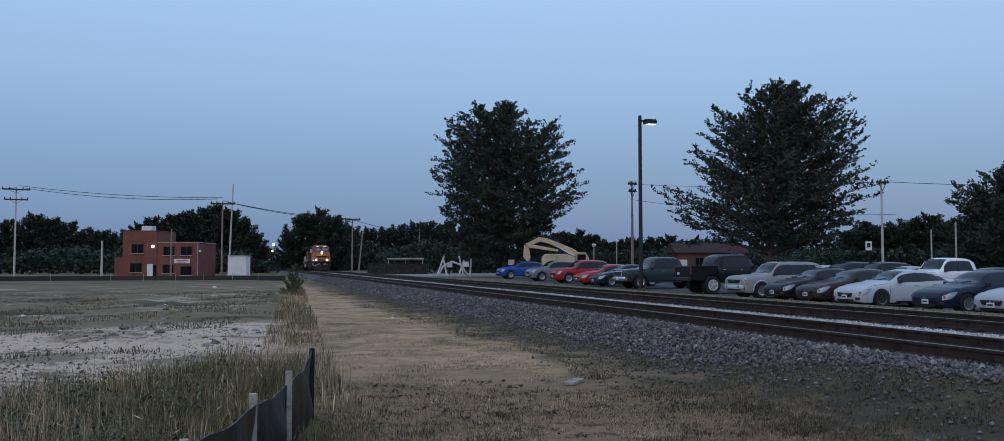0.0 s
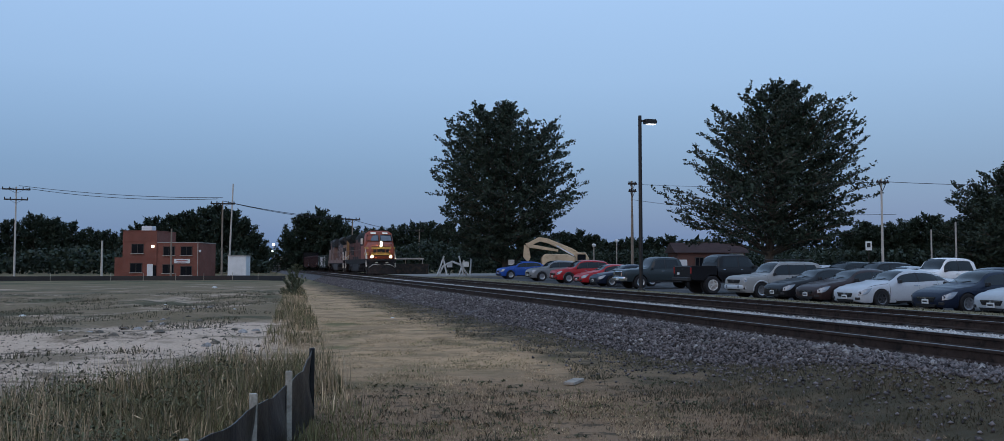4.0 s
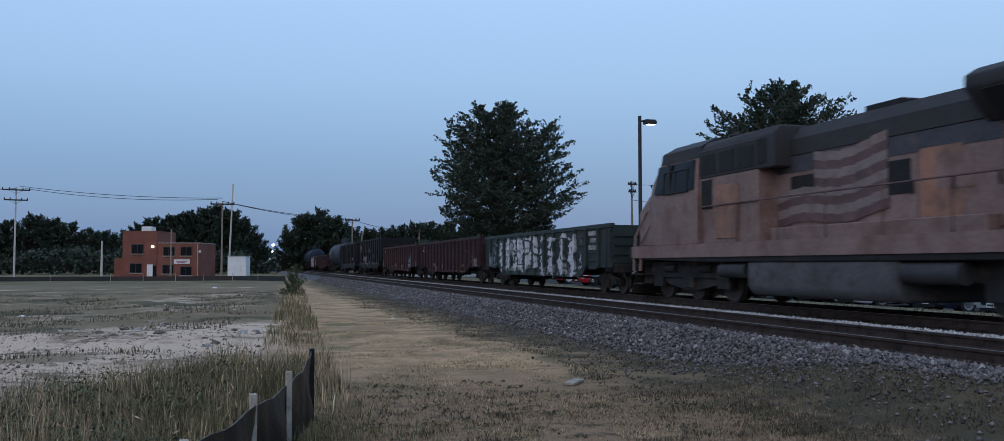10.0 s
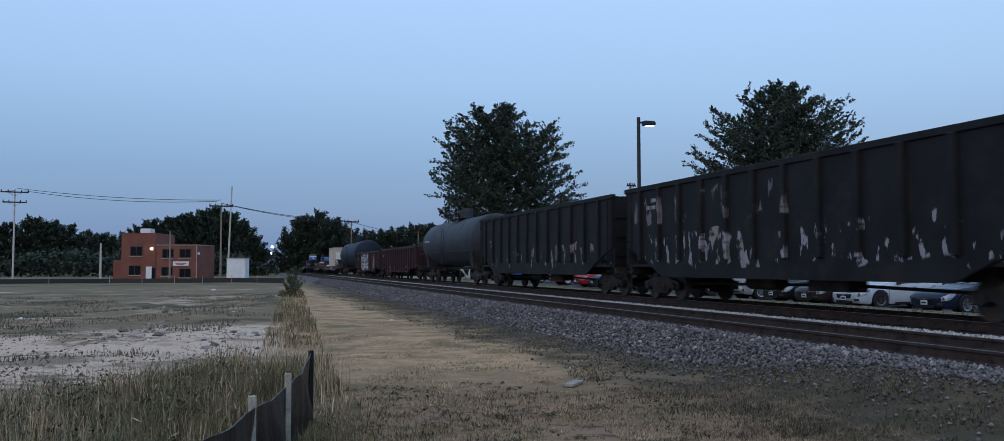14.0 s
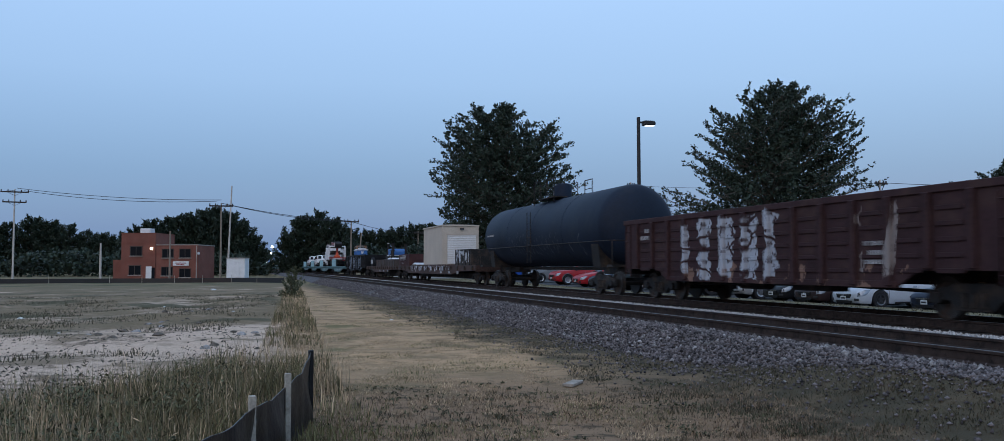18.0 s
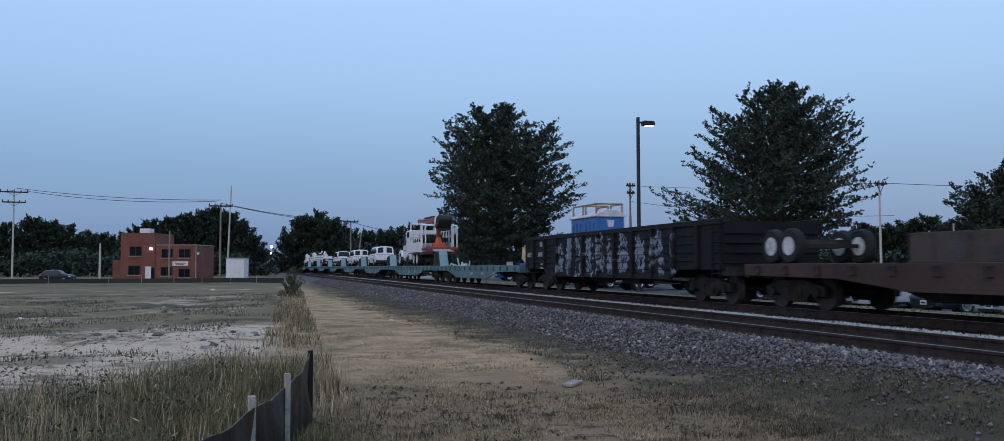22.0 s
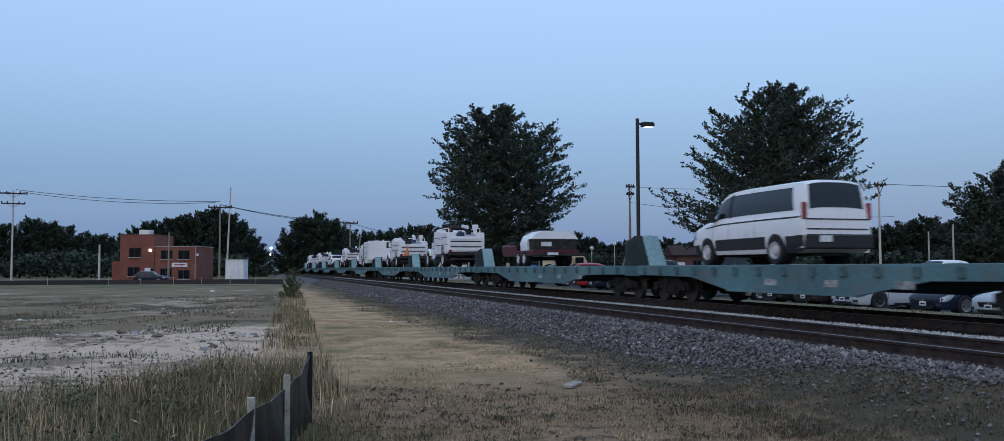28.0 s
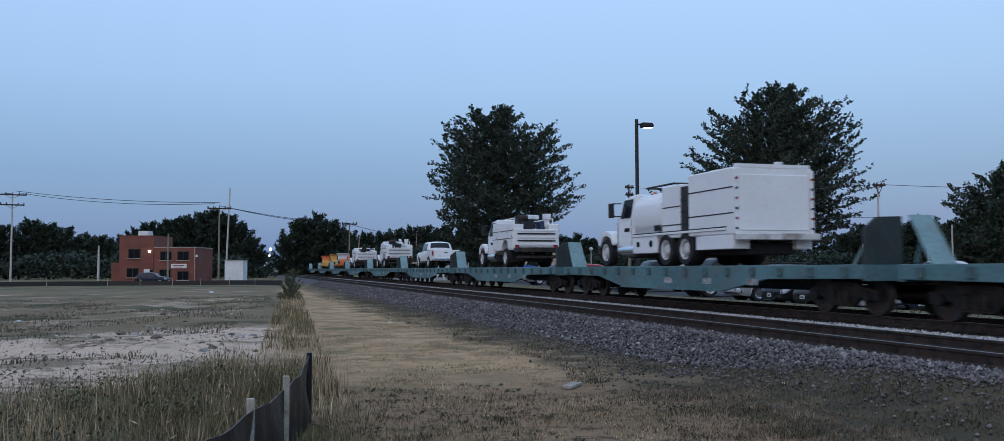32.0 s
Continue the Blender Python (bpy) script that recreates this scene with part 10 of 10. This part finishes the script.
# second row, behind
for x_, y_, make, mat_, lab in ((33.6, 39.6, pickup, FLEET_WHITE, "white crew-cab pickup truck in the second row"), (33.4, 44.2, suv, CAR_BLACK, "black tall car in the second row"),
                                (33.2, 41.9, sedan, CAR_SILVER, "silver sedan car in the second row"), (33.4, 36.2, sedan, CAR_NAVY, "dark navy sedan car in the second row"),
                                (33.4, 47.2, suv, CAR_GREEN, "dark slate crossover car in the second row"), (33.6, 50.2, sedan, CAR_PALE, "pale sedan car in the second row"),
                                (33.5, 33.0, suv, CAR_BLACK, "black crossover car in the second row"), (33.5, 54.0, sedan, CAR_BLACK, "black sedan car in the second row"),
                                (33.5, 30.2, sedan, CAR_SILVER, "silver sedan car near the row's end")):
    make(pose(x_, y_, ground_z(x_, y_) + 0.012, 0, 0, -90), mat_, lab)

# ---- a car that drives along the far road and stops by the brick building ----
far_car = suv(pose(0, 0, 0), CAR_NAVY, "dark blue car driving past the brick building", 4.5, 0.92, 1.68, group="cars on the far road")
DRIVE = [(0.0, -112.0), (14.0, -62.0), (18.0, -47.0), (19.5, -36.0), (20.5, -28.9), (21.5, -24.2), (22.5, -20.6), (23.5, -17.4), (24.5, -14.2), (25.5, -11.7), (27.5, -9.8), (29.5, -9.3), (32.0, -9.3)]
MOVES.append((far_car, [(t_, pose(x_, 131.6 - 0.29 * x_, -1.0, 0, 0, 73.8)) for t_, x_ in DRIVE]))
far_car.matrix_basis = MOVES[-1][1][0][1]
for x_, y_, mat_ in ((5.0, 232.0, FLEET_WHITE), (8.2, 240.0, FLEET_WHITE), (2.0, 228.0, CAR_SILVER)):
    sedan(pose(x_, y_, -1.0, 0, 0, 74), mat_, "pale car standing on the far street", group="cars on the far road")
# ---- grasses, weeds and loose stones ----
STRAW = paint("dry_straw_blade", (0.40, 0.30, 0.195), 0.9, vary=0.5, size=2.0, fine=9, bump=0.0, dirt=(0.16, 0.135, 0.075), dirt_at=0.6, island=0.5)
DARK_BLADE = paint("dark_verge_blade", (0.070, 0.066, 0.042), 0.9, vary=0.5, size=2.0, fine=9, bump=0.0, dirt=(0.13, 0.10, 0.07), dirt_at=0.56, island=0.5)
GREEN_BLADE = paint("dull_green_blade", (0.165, 0.155, 0.076), 0.9, vary=0.5, size=2.0, fine=9, bump=0.0, dirt=(0.26, 0.20, 0.11), dirt_at=0.6, island=0.5)


def blades(name, spots, hmin, hmax, width, mat, label, seed, bend=0.4, z_of=None):
    """Many single blades as narrow bent strips. spots: (n, 2)."""
    r = np.random.RandomState(seed)
    n = len(spots)
    z = np.array([ground_z(float(a), float(b)) for a, b in spots])[:, None] - 0.01
    base = np.concatenate([spots, z], 1)
    tuft = np.array([[0.62 + 0.75 * noise.noise((float(q[0]) * 0.9, float(q[1]) * 0.9, seed)) + 0.35 * noise.noise((float(q[0]) * 3.1, float(q[1]) * 3.1, seed))] for q in spots])
    h = (hmin + (hmax - hmin) * r.uniform(0, 1, (n, 1)) ** 1.5) * np.clip(tuft + 0.2, 0.35, 1.5)
    a = r.uniform(0, 2 * np.pi, (n, 1))
    side = np.concatenate([np.cos(a), np.sin(a), np.zeros((n, 1))], 1) * width * r.uniform(0.6, 1.3, (n, 1))
    b = r.uniform(0, 2 * np.pi, (n, 1))
    lean = np.concatenate([np.cos(b), np.sin(b), np.zeros((n, 1))], 1) * h * bend * r.uniform(0, 1, (n, 1))
    up = np.concatenate([np.zeros((n, 2)), h], 1)
    m = base + up * 0.55 + lean * 0.3
    t = base + up + lean
    v = np.stack([base - side, base + side, m + side * 0.8, m - side * 0.8, t], 1).reshape(-1, 3)
    i = np.arange(n)[:, None] * 5
    f = np.concatenate([i + np.array([[0, 1, 2]]), i + np.array([[0, 2, 3]]), i + np.array([[3, 2, 4]])], 0)
    tagged(new(name, bulk(name, v, f, mat)), label, "grass", kind="stuff")


rp = np.random.RandomState(4)


def scatter(n, x0, x1, y0, y1, keep):
    """Points thinning with distance."""
    u = rp.uniform(0, 1, n * 3)
    y = y0 * (y1 / y0) ** u
    x = rp.uniform(x0, x1, n * 3)
    ok = np.array([keep(a, b) for a, b in zip(x, y)])
    return np.stack([x[ok], y[ok]], 1)[:n]


def off_fence(x, y):
    """Weeds keep clear of the near silt fence's cloth."""
    return 0.12 + (y - 6.85) * 0.2 - 0.42 if y < 10.3 else 3.0


def clumpy(x, y, s, cut):
    return noise.noise((x * s, y * s, 1.7)) > cut


blades("dry_grass", scatter(70000, -0.3, 6.2, 4.0, 30, lambda x, y: x < 5.1 + 1.3 * noise.noise((x * 0.5, y * 0.4, 9)) and x > (0.15 + (y - 6.85) * 0.2 if y < 10 else 0.056 * y) and clumpy(x, y, 1.3, -0.1)), 0.012, 0.05, 0.005, STRAW, "short dry mown straw-coloured grass", 1, 0.9)
TURF_BROWN = paint("brown_thatch_blade", (0.150, 0.105, 0.072), 0.9, vary=0.6, size=2.5, fine=9, bump=0.0, dirt=(0.34, 0.25, 0.165), dirt_at=0.55, island=0.8)
blades("near_thatch", scatter(46000, 0.2, 6.4, 4.2, 12.0, lambda x, y: x > 0.15 + (y - 6.85) * 0.2 and rp.uniform(0, 1) < (12.5 - y) / 2.5), 0.015, 0.065, 0.005, TURF_BROWN, "brown matted thatch with straw tufts", 41, 1.3)
blades("thatch_tufts", scatter(9000, 0.4, 6.4, 4.2, 11.8, lambda x, y: x > 0.15 + (y - 6.85) * 0.2 and clumpy(x, y, 2.6, 0.22)), 0.03, 0.10, 0.006, DARK_BLADE, "dark grass tufts in the thatch", 42, 0.9)
blades("green_grass", scatter(20000, -0.3, 5.4, 4.0, 50, lambda x, y: x > (0.15 + (y - 6.85) * 0.2 if y < 10 else 0.056 * y) and clumpy(x, y, 0.6, 0.15)), 0.02, 0.07, 0.005, GREEN_BLADE, "patches of short green grass in the dry lawn", 2, 0.8)
blades("shoulder_grass", scatter(46000, 4.4, 8.5, 4.5, 60, lambda x, y: x > 4.9 + 1.2 * noise.noise((x * 0.5, y * 0.4, 9)) and x < 7.4 + max(0.0, 13 - y) * 0.2 and clumpy(x, y, 0.8, -0.35)), 0.02, 0.075, 0.006, DARK_BLADE, "dark short grass along the ballast's foot", 9, 0.9)
blades("fence_foot_grass", scatter(5000, -0.6, 2.4, 4.0, 10.5, lambda x, y: 0.05 < x - (0.12 + (y - 6.85) * 0.2) < 0.9 + 0.5 * noise.noise((x, y, 3)) and rp.uniform(0, 1) < 1.1 - (x - (0.12 + (y - 6.85) * 0.2))), 0.04, 0.24, 0.005, GREEN_BLADE, "longer grass at the foot of the silt fence", 10, 0.6)
WEED_BLADE = paint("dark_green_weed_blade", (0.118, 0.108, 0.058), 0.9, vary=0.5, size=2.0, fine=9, bump=0.0, dirt=(0.23, 0.175, 0.10), dirt_at=0.58, island=0.8)


def in_weeds(x, y, soft=2.5):
    """Whether a weed stands here: a thicket behind the near fence, with a ragged far edge."""
    edge = min(16.5, max(10.5, 12.2 + 1.6 * (x + 2.8))) + 1.6 * noise.noise((x * 0.7, y * 0.7, 5))
    return x < 0.75 + (y - 9.9) * 0.2 + 0.5 and x < off_fence(x, y) and rp.uniform(0, 1) < (edge - y) / soft


blades("tall_weeds", scatter(42000, -5.0, 0.9, 4.0, 18, lambda x, y: in_weeds(x, y) and clumpy(x, y, 0.8, -0.45)), 0.10, 0.46, 0.006, WEED_BLADE, "tall dark green weeds along the silt fence", 3, 0.75)
blades("green_weeds", scatter(7000, -6.5, 0.9, 4.0, 18, lambda x, y: in_weeds(x, y) and clumpy(x, y, 1.1, 0.0)), 0.12, 0.50, 0.005, GREEN_BLADE, "paler grass blades among the weeds", 23, 0.6)
blades("seed_stalks", scatter(5200, -5.0, 1.4, 4.2, 15, lambda x, y: in_weeds(x, y, 1.5) and clumpy(x, y, 0.8, -0.2)), 0.32, 0.72, 0.004, STRAW, "dry seed stalks among the weeds", 4, 0.35)


def seed_heads(name, spots, hmin, hmax, length, width, mat, label, seed):
    """Nodding seed heads on thin stalks."""
    r = np.random.RandomState(seed)
    n = len(spots)
    z = np.array([[ground_z(float(a), float(b))] for a, b in spots])
    a = r.uniform(0, 2 * np.pi, (n, 1))
    lean = np.concatenate([np.cos(a), np.sin(a), np.zeros((n, 1))], 1) * r.uniform(0.02, 0.16, (n, 1))
    foot = np.concatenate([spots, z - 0.02], 1)
    top = foot + np.concatenate([np.zeros((n, 2)), r.uniform(hmin, hmax, (n, 1))], 1) + lean
    way = lean * 2.0 + np.array([[0, 0, 0.16]])
    way /= np.linalg.norm(way, axis=1)[:, None]
    tip = top + way * length * r.uniform(0.7, 1.3, (n, 1))
    u = np.cross(way, np.array([[0.3, 0.9, 0.1]]))
    u /= np.linalg.norm(u, axis=1)[:, None]
    w = np.cross(way, u)
    mid = top * 0.55 + tip * 0.45
    q = np.stack([foot - u * 0.003, foot + u * 0.003, top, tip, mid + u * width, mid + w * width, mid - u * width, mid - w * width], 1).reshape(-1, 3)
    i = np.arange(n)[:, None] * 8
    tri = np.array([(0, 1, 2), (2, 4, 5), (2, 5, 6), (2, 6, 7), (2, 7, 4), (3, 5, 4), (3, 6, 5), (3, 7, 6), (3, 4, 7)])
    f = (i[:, None, :] + tri[None]).reshape(-1, 3)
    tagged(new(name, bulk(name, q, f, mat)), label, "grass", kind="stuff")


seed_heads("pale_seed_heads", scatter(420, -6.5, 1.0, 4.3, 14, lambda x, y: in_weeds(x, y, 1.5)), 0.32, 0.62, 0.075, 0.006, STRAW, "pale nodding seed heads over the weeds", 31)
seed_heads("dark_seed_heads", scatter(330, -7.5, 0.4, 9.5, 18.0, lambda x, y: clumpy(x, y, 0.8, 0.0) and in_weeds(x, y - 2.6, 2.0)), 0.12, 0.40, 0.075, 0.009, DARK_BLADE, "dark dock seed heads before the bare lot", 32)
blades("fence_line_weeds", scatter(6000, -1.5, 5.5, 10, 75, lambda x, y: abs(x - 0.056 * y) < 0.50 + 0.6 * noise.noise((x, y * 0.4, 2))), 0.05, 0.38, 0.006, STRAW, "dry tall grass along the lot's edge", 5, 0.5)
blades("fence_line_green", scatter(17000, -1.5, 5.5, 11, 75, lambda x, y: abs(x - 0.056 * y) < 0.62 and clumpy(x, y, 0.5, -0.1)), 0.05, 0.36, 0.007, WEED_BLADE, "green weeds along the lot's edge", 6, 0.5)
blades("lot_weeds", scatter(26000, -20, 2.0, 13, 60, lambda x, y: x < 0.1 + y * 0.042 and clumpy(x, y, 0.35, 0.05 if y > 24 else 0.38)), 0.03, 0.15, 0.009, DARK_BLADE, "sparse low weeds on the bare lot", 7, 0.8)
blades("verge_grass", scatter(16000, 16.0, 22.0, 18, 95, lambda x, y: True), 0.02, 0.09, 0.010, DARK_BLADE, "rough grass verge beside the parking lot", 8, 0.7)


def leafy(name, spots, size, height, mat, label, seed):
    """Low broad-leaved weeds: rosettes of small flat leaves."""
    r = np.random.RandomState(seed)
    per = 9
    n = len(spots) * per
    z = np.array([ground_z(float(a), float(b)) for a, b in spots])[:, None]
    c = np.repeat(np.concatenate([spots, z], 1), per, 0)
    a = r.uniform(0, 2 * np.pi, (n, 1))
    way = np.concatenate([np.cos(a), np.sin(a), r.uniform(0.2, 1.0, (n, 1))], 1)
    side = np.concatenate([-np.sin(a), np.cos(a), np.zeros((n, 1))], 1)
    s = size * r.uniform(0.5, 1.3, (n, 1))
    root = c + way * s * 0.25 + np.concatenate([np.zeros((n, 2)), r.uniform(0, height, (n, 1))], 1)
    v = np.stack([root, root + way * s * 0.5 + side * s * 0.32, root + way * s, root + way * s * 0.5 - side * s * 0.32], 1).reshape(-1, 3)
    tagged(new(name, bulk(name, v, np.arange(n * 4).reshape(-1, 4), mat)), label, "weeds", kind="stuff")


WEED_LEAF = paint("dark_weed_leaf", (0.066, 0.066, 0.034), 0.8, vary=0.4, size=2.0, fine=9, bump=0.0, island=0.5)
WEED_GREEN = paint("green_weed_leaf", (0.085, 0.086, 0.046), 0.8, vary=0.45, size=1.5, fine=9, bump=0.0, island=0.6)
leafy("clover_patches", scatter(1800, 0.9, 6.0, 4.3, 12.5, lambda x, y: x > 0.5 + y * 0.03 and clumpy(x, y, 1.7, 0.10) and clumpy(x, y, 5.0, 0.0)), 0.026, 0.015, WEED_LEAF, "dark low clover and plantain patches in the lawn", 21)
leafy("fence_weed_leaves", scatter(2300, -5.0, 1.2, 4.2, 14.5, lambda x, y: in_weeds(x, y) and x < -0.2 + 0.1 * (y - 10) and clumpy(x, y, 0.9, -0.1)), 0.042, 0.30, WEED_GREEN, "leafy dark weeds behind the silt fence", 22)


def stones(name, pts, smin, smax, label, seed, mat):
    r = np.random.RandomState(seed)
    n = len(pts)
    octa = np.array([(1, 0, 0), (-1, 0, 0), (0, 1, 0), (0, -1, 0), (0, 0, 0.8), (0, 0, -0.8)], dtype=float)
    faces = np.array([(0, 2, 4), (2, 1, 4), (1, 3, 4), (3, 0, 4), (2, 0, 5), (1, 2, 5), (3, 1, 5), (0, 3, 5)])
    s = r.uniform(smin, smax, (n, 1, 1)) * r.uniform(0.6, 1.3, (n, 1, 3))
    v = octa[None] * r.uniform(0.6, 1.25, (n, 6, 1)) * s
    a = r.uniform(0, 2 * np.pi, n)
    ca, sa = np.cos(a)[:, None], np.sin(a)[:, None]
    x, y = v[:, :, 0] * ca - v[:, :, 1] * sa, v[:, :, 0] * sa + v[:, :, 1] * ca
    v = np.stack([x, y, v[:, :, 2]], 2) + pts[:, None, :]
    f = (np.arange(n)[:, None, None] * 6 + faces[None]).reshape(-1, 3)
    tagged(new(name, bulk(name, v.reshape(-1, 3), f, mat)), label, "gravel", kind="stuff")


def ballast(n, x0, x1, y0, y1):
    u = rp.uniform(0, 1, n)
    y = y0 * (y1 / y0) ** u
    x = rp.uniform(x0, x1, n)
    z = np.interp(x, [7.15, 8.05, 8.3, 15.2, 15.6, 16.3], [-0.62, -0.26, -0.21, -0.20, -0.24, -0.46])
    out = np.stack([x, y, z + rp.uniform(-0.01, 0.03, n)], 1)
    return out[np.array([ground_z(float(a), float(b)) < c - 0.01 for a, b, c in out])]


STONE_PALE = paint("pale_stone", (0.25, 0.235, 0.225), 0.9, vary=0.3, size=6, fine=40, island=0.4)
stones("ballast_stones", ballast(60000, 7.1, 8.75, 5.5, 95), 0.018, 0.046, "loose grey crushed ballast stones", 11, STONE)
# larger stones in a paler colour imitate bright highlights on the ballast
stones("pale_ballast_stones", ballast(1100, 7.1, 8.8, 6, 70) + np.array([0, 0, 0.012]), 0.03, 0.062, "scattered larger ballast stones, coloured pale to imitate highlights", 15, STONE_PALE)
STONE_DUST = paint("dusty_track_stone", (0.42, 0.40, 0.385), 0.9, vary=0.3, size=6, fine=40, island=0.4)
stones("ballast_between", ballast(30000, 10.9, 12.5, 10, 130), 0.022, 0.05, "pale dusty ballast stones between the tracks", 12, STONE_DUST)
stray = scatter(8500, 4.8, 8.3, 6, 60, lambda x, y: rp.uniform(0, 1) < math.exp((x - 7.0 - max(0.0, 13 - y) * 0.22) * 1.5))
stones("stray_stones", np.concatenate([stray, np.array([[ground_z(float(a), float(b)) + 0.015] for a, b in stray])], 1), 0.010, 0.034, "stray ballast stones in the grass", 13, STONE)
CLOD = paint("dark_soil_clod", (0.085, 0.070, 0.056), 0.95, vary=0.4, size=4, fine=20, island=0.6)
rub = scatter(5200, -14, 0.2, 12, 27, lambda x, y: clumpy(x, y, 0.5, -0.2))
stones("lot_rubble", np.concatenate([rub, np.array([[ground_z(float(a), float(b)) - 0.01] for a, b in rub])], 1) , 0.012, 0.05, "scattered dark clods on the bare lot", 14, CLOD)

PAPER = paint("crumpled_white_litter", (0.62, 0.62, 0.60), 0.8, vary=0.2)


def lump(rng, size, flat=0.6):
    """A crumpled, many-sided lump."""
    rings = []
    for k, (rr, z) in enumerate(((0.35, 0.0), (0.95, 0.12), (1.0, 0.45), (0.7, 0.8), (0.2, 1.0))):
        rings.append([(size * rr * math.cos(q * 0.785) * rng.uniform(0.65, 1.3), size * rr * math.sin(q * 0.785) * rng.uniform(0.65, 1.3), size * flat * (z + rng.uniform(-0.1, 0.1))) for q in range(8)])
    return Geo().loft(rings)


rng_l = random.Random(8)
for x_, y_, r_ in ((-6.87, 32.8, 0.11), (-1.95, 72.8, 0.2), (4.57, 28.0, 0.06), (6.93, 10.41, 0.035), (7.3, 31.1, 0.07), (-4.2, 24.0, 0.04), (-0.2, 33.0, 0.06), (-3.0, 40.0, 0.07)):
    solo("litter", lump(rng_l, r_), PAPER, "scrap of white litter on the ground", "litter", "scraps of litter", m=pose(x_, y_, ground_z(x_, y_) - 0.01, 0, 0, rng_l.uniform(0, 360)))
for k in range(46):
    cx_, cy_, sp_ = ((-1.9, 28.8, 0.9), (-2.6, 23.0, 1.1), (-0.4, 20.4, 0.7), (-2.4, 27.4, 1.0), (0.3, 23.0, 0.5), (-1.7, 37.0, 1.0))[k % 6]
    x_, y_ = cx_ + rng_l.gauss(0, sp_ * 0.6), cy_ + rng_l.gauss(0, sp_)
    pale = k % 5 == 0
    solo("rubble_chunk", lump(rng_l, rng_l.uniform(0.04, 0.13), 0.8), STONE_PALE if pale else CLOD, "pale broken concrete chunk on the bare lot" if pale else "dark clod of soil on the bare lot", "rubble", "rubble on the bare lot", m=pose(x_, y_, ground_z(x_, y_) - 0.03, 0, 0, rng_l.uniform(0, 360)))
PLANK = paint("grey_weathered_plank", (0.30, 0.26, 0.22), 0.9, vary=0.3, size=4, fine=30)
solo("plank_offcut", Geo().box(0, 0, 0.03, 0.16, 0.5, 0.04), PLANK, "weathered grey board lying in the grass", "board", m=pose(4.55, 12.0, ground_z(4.55, 12.0), 0, 0, -38), bevel=0.005)


def motions():
    """Every car of the train and every load on it rolls by at one steady speed."""
    for ob, rows in MOVES:
        walk(ob, rows)


motions()
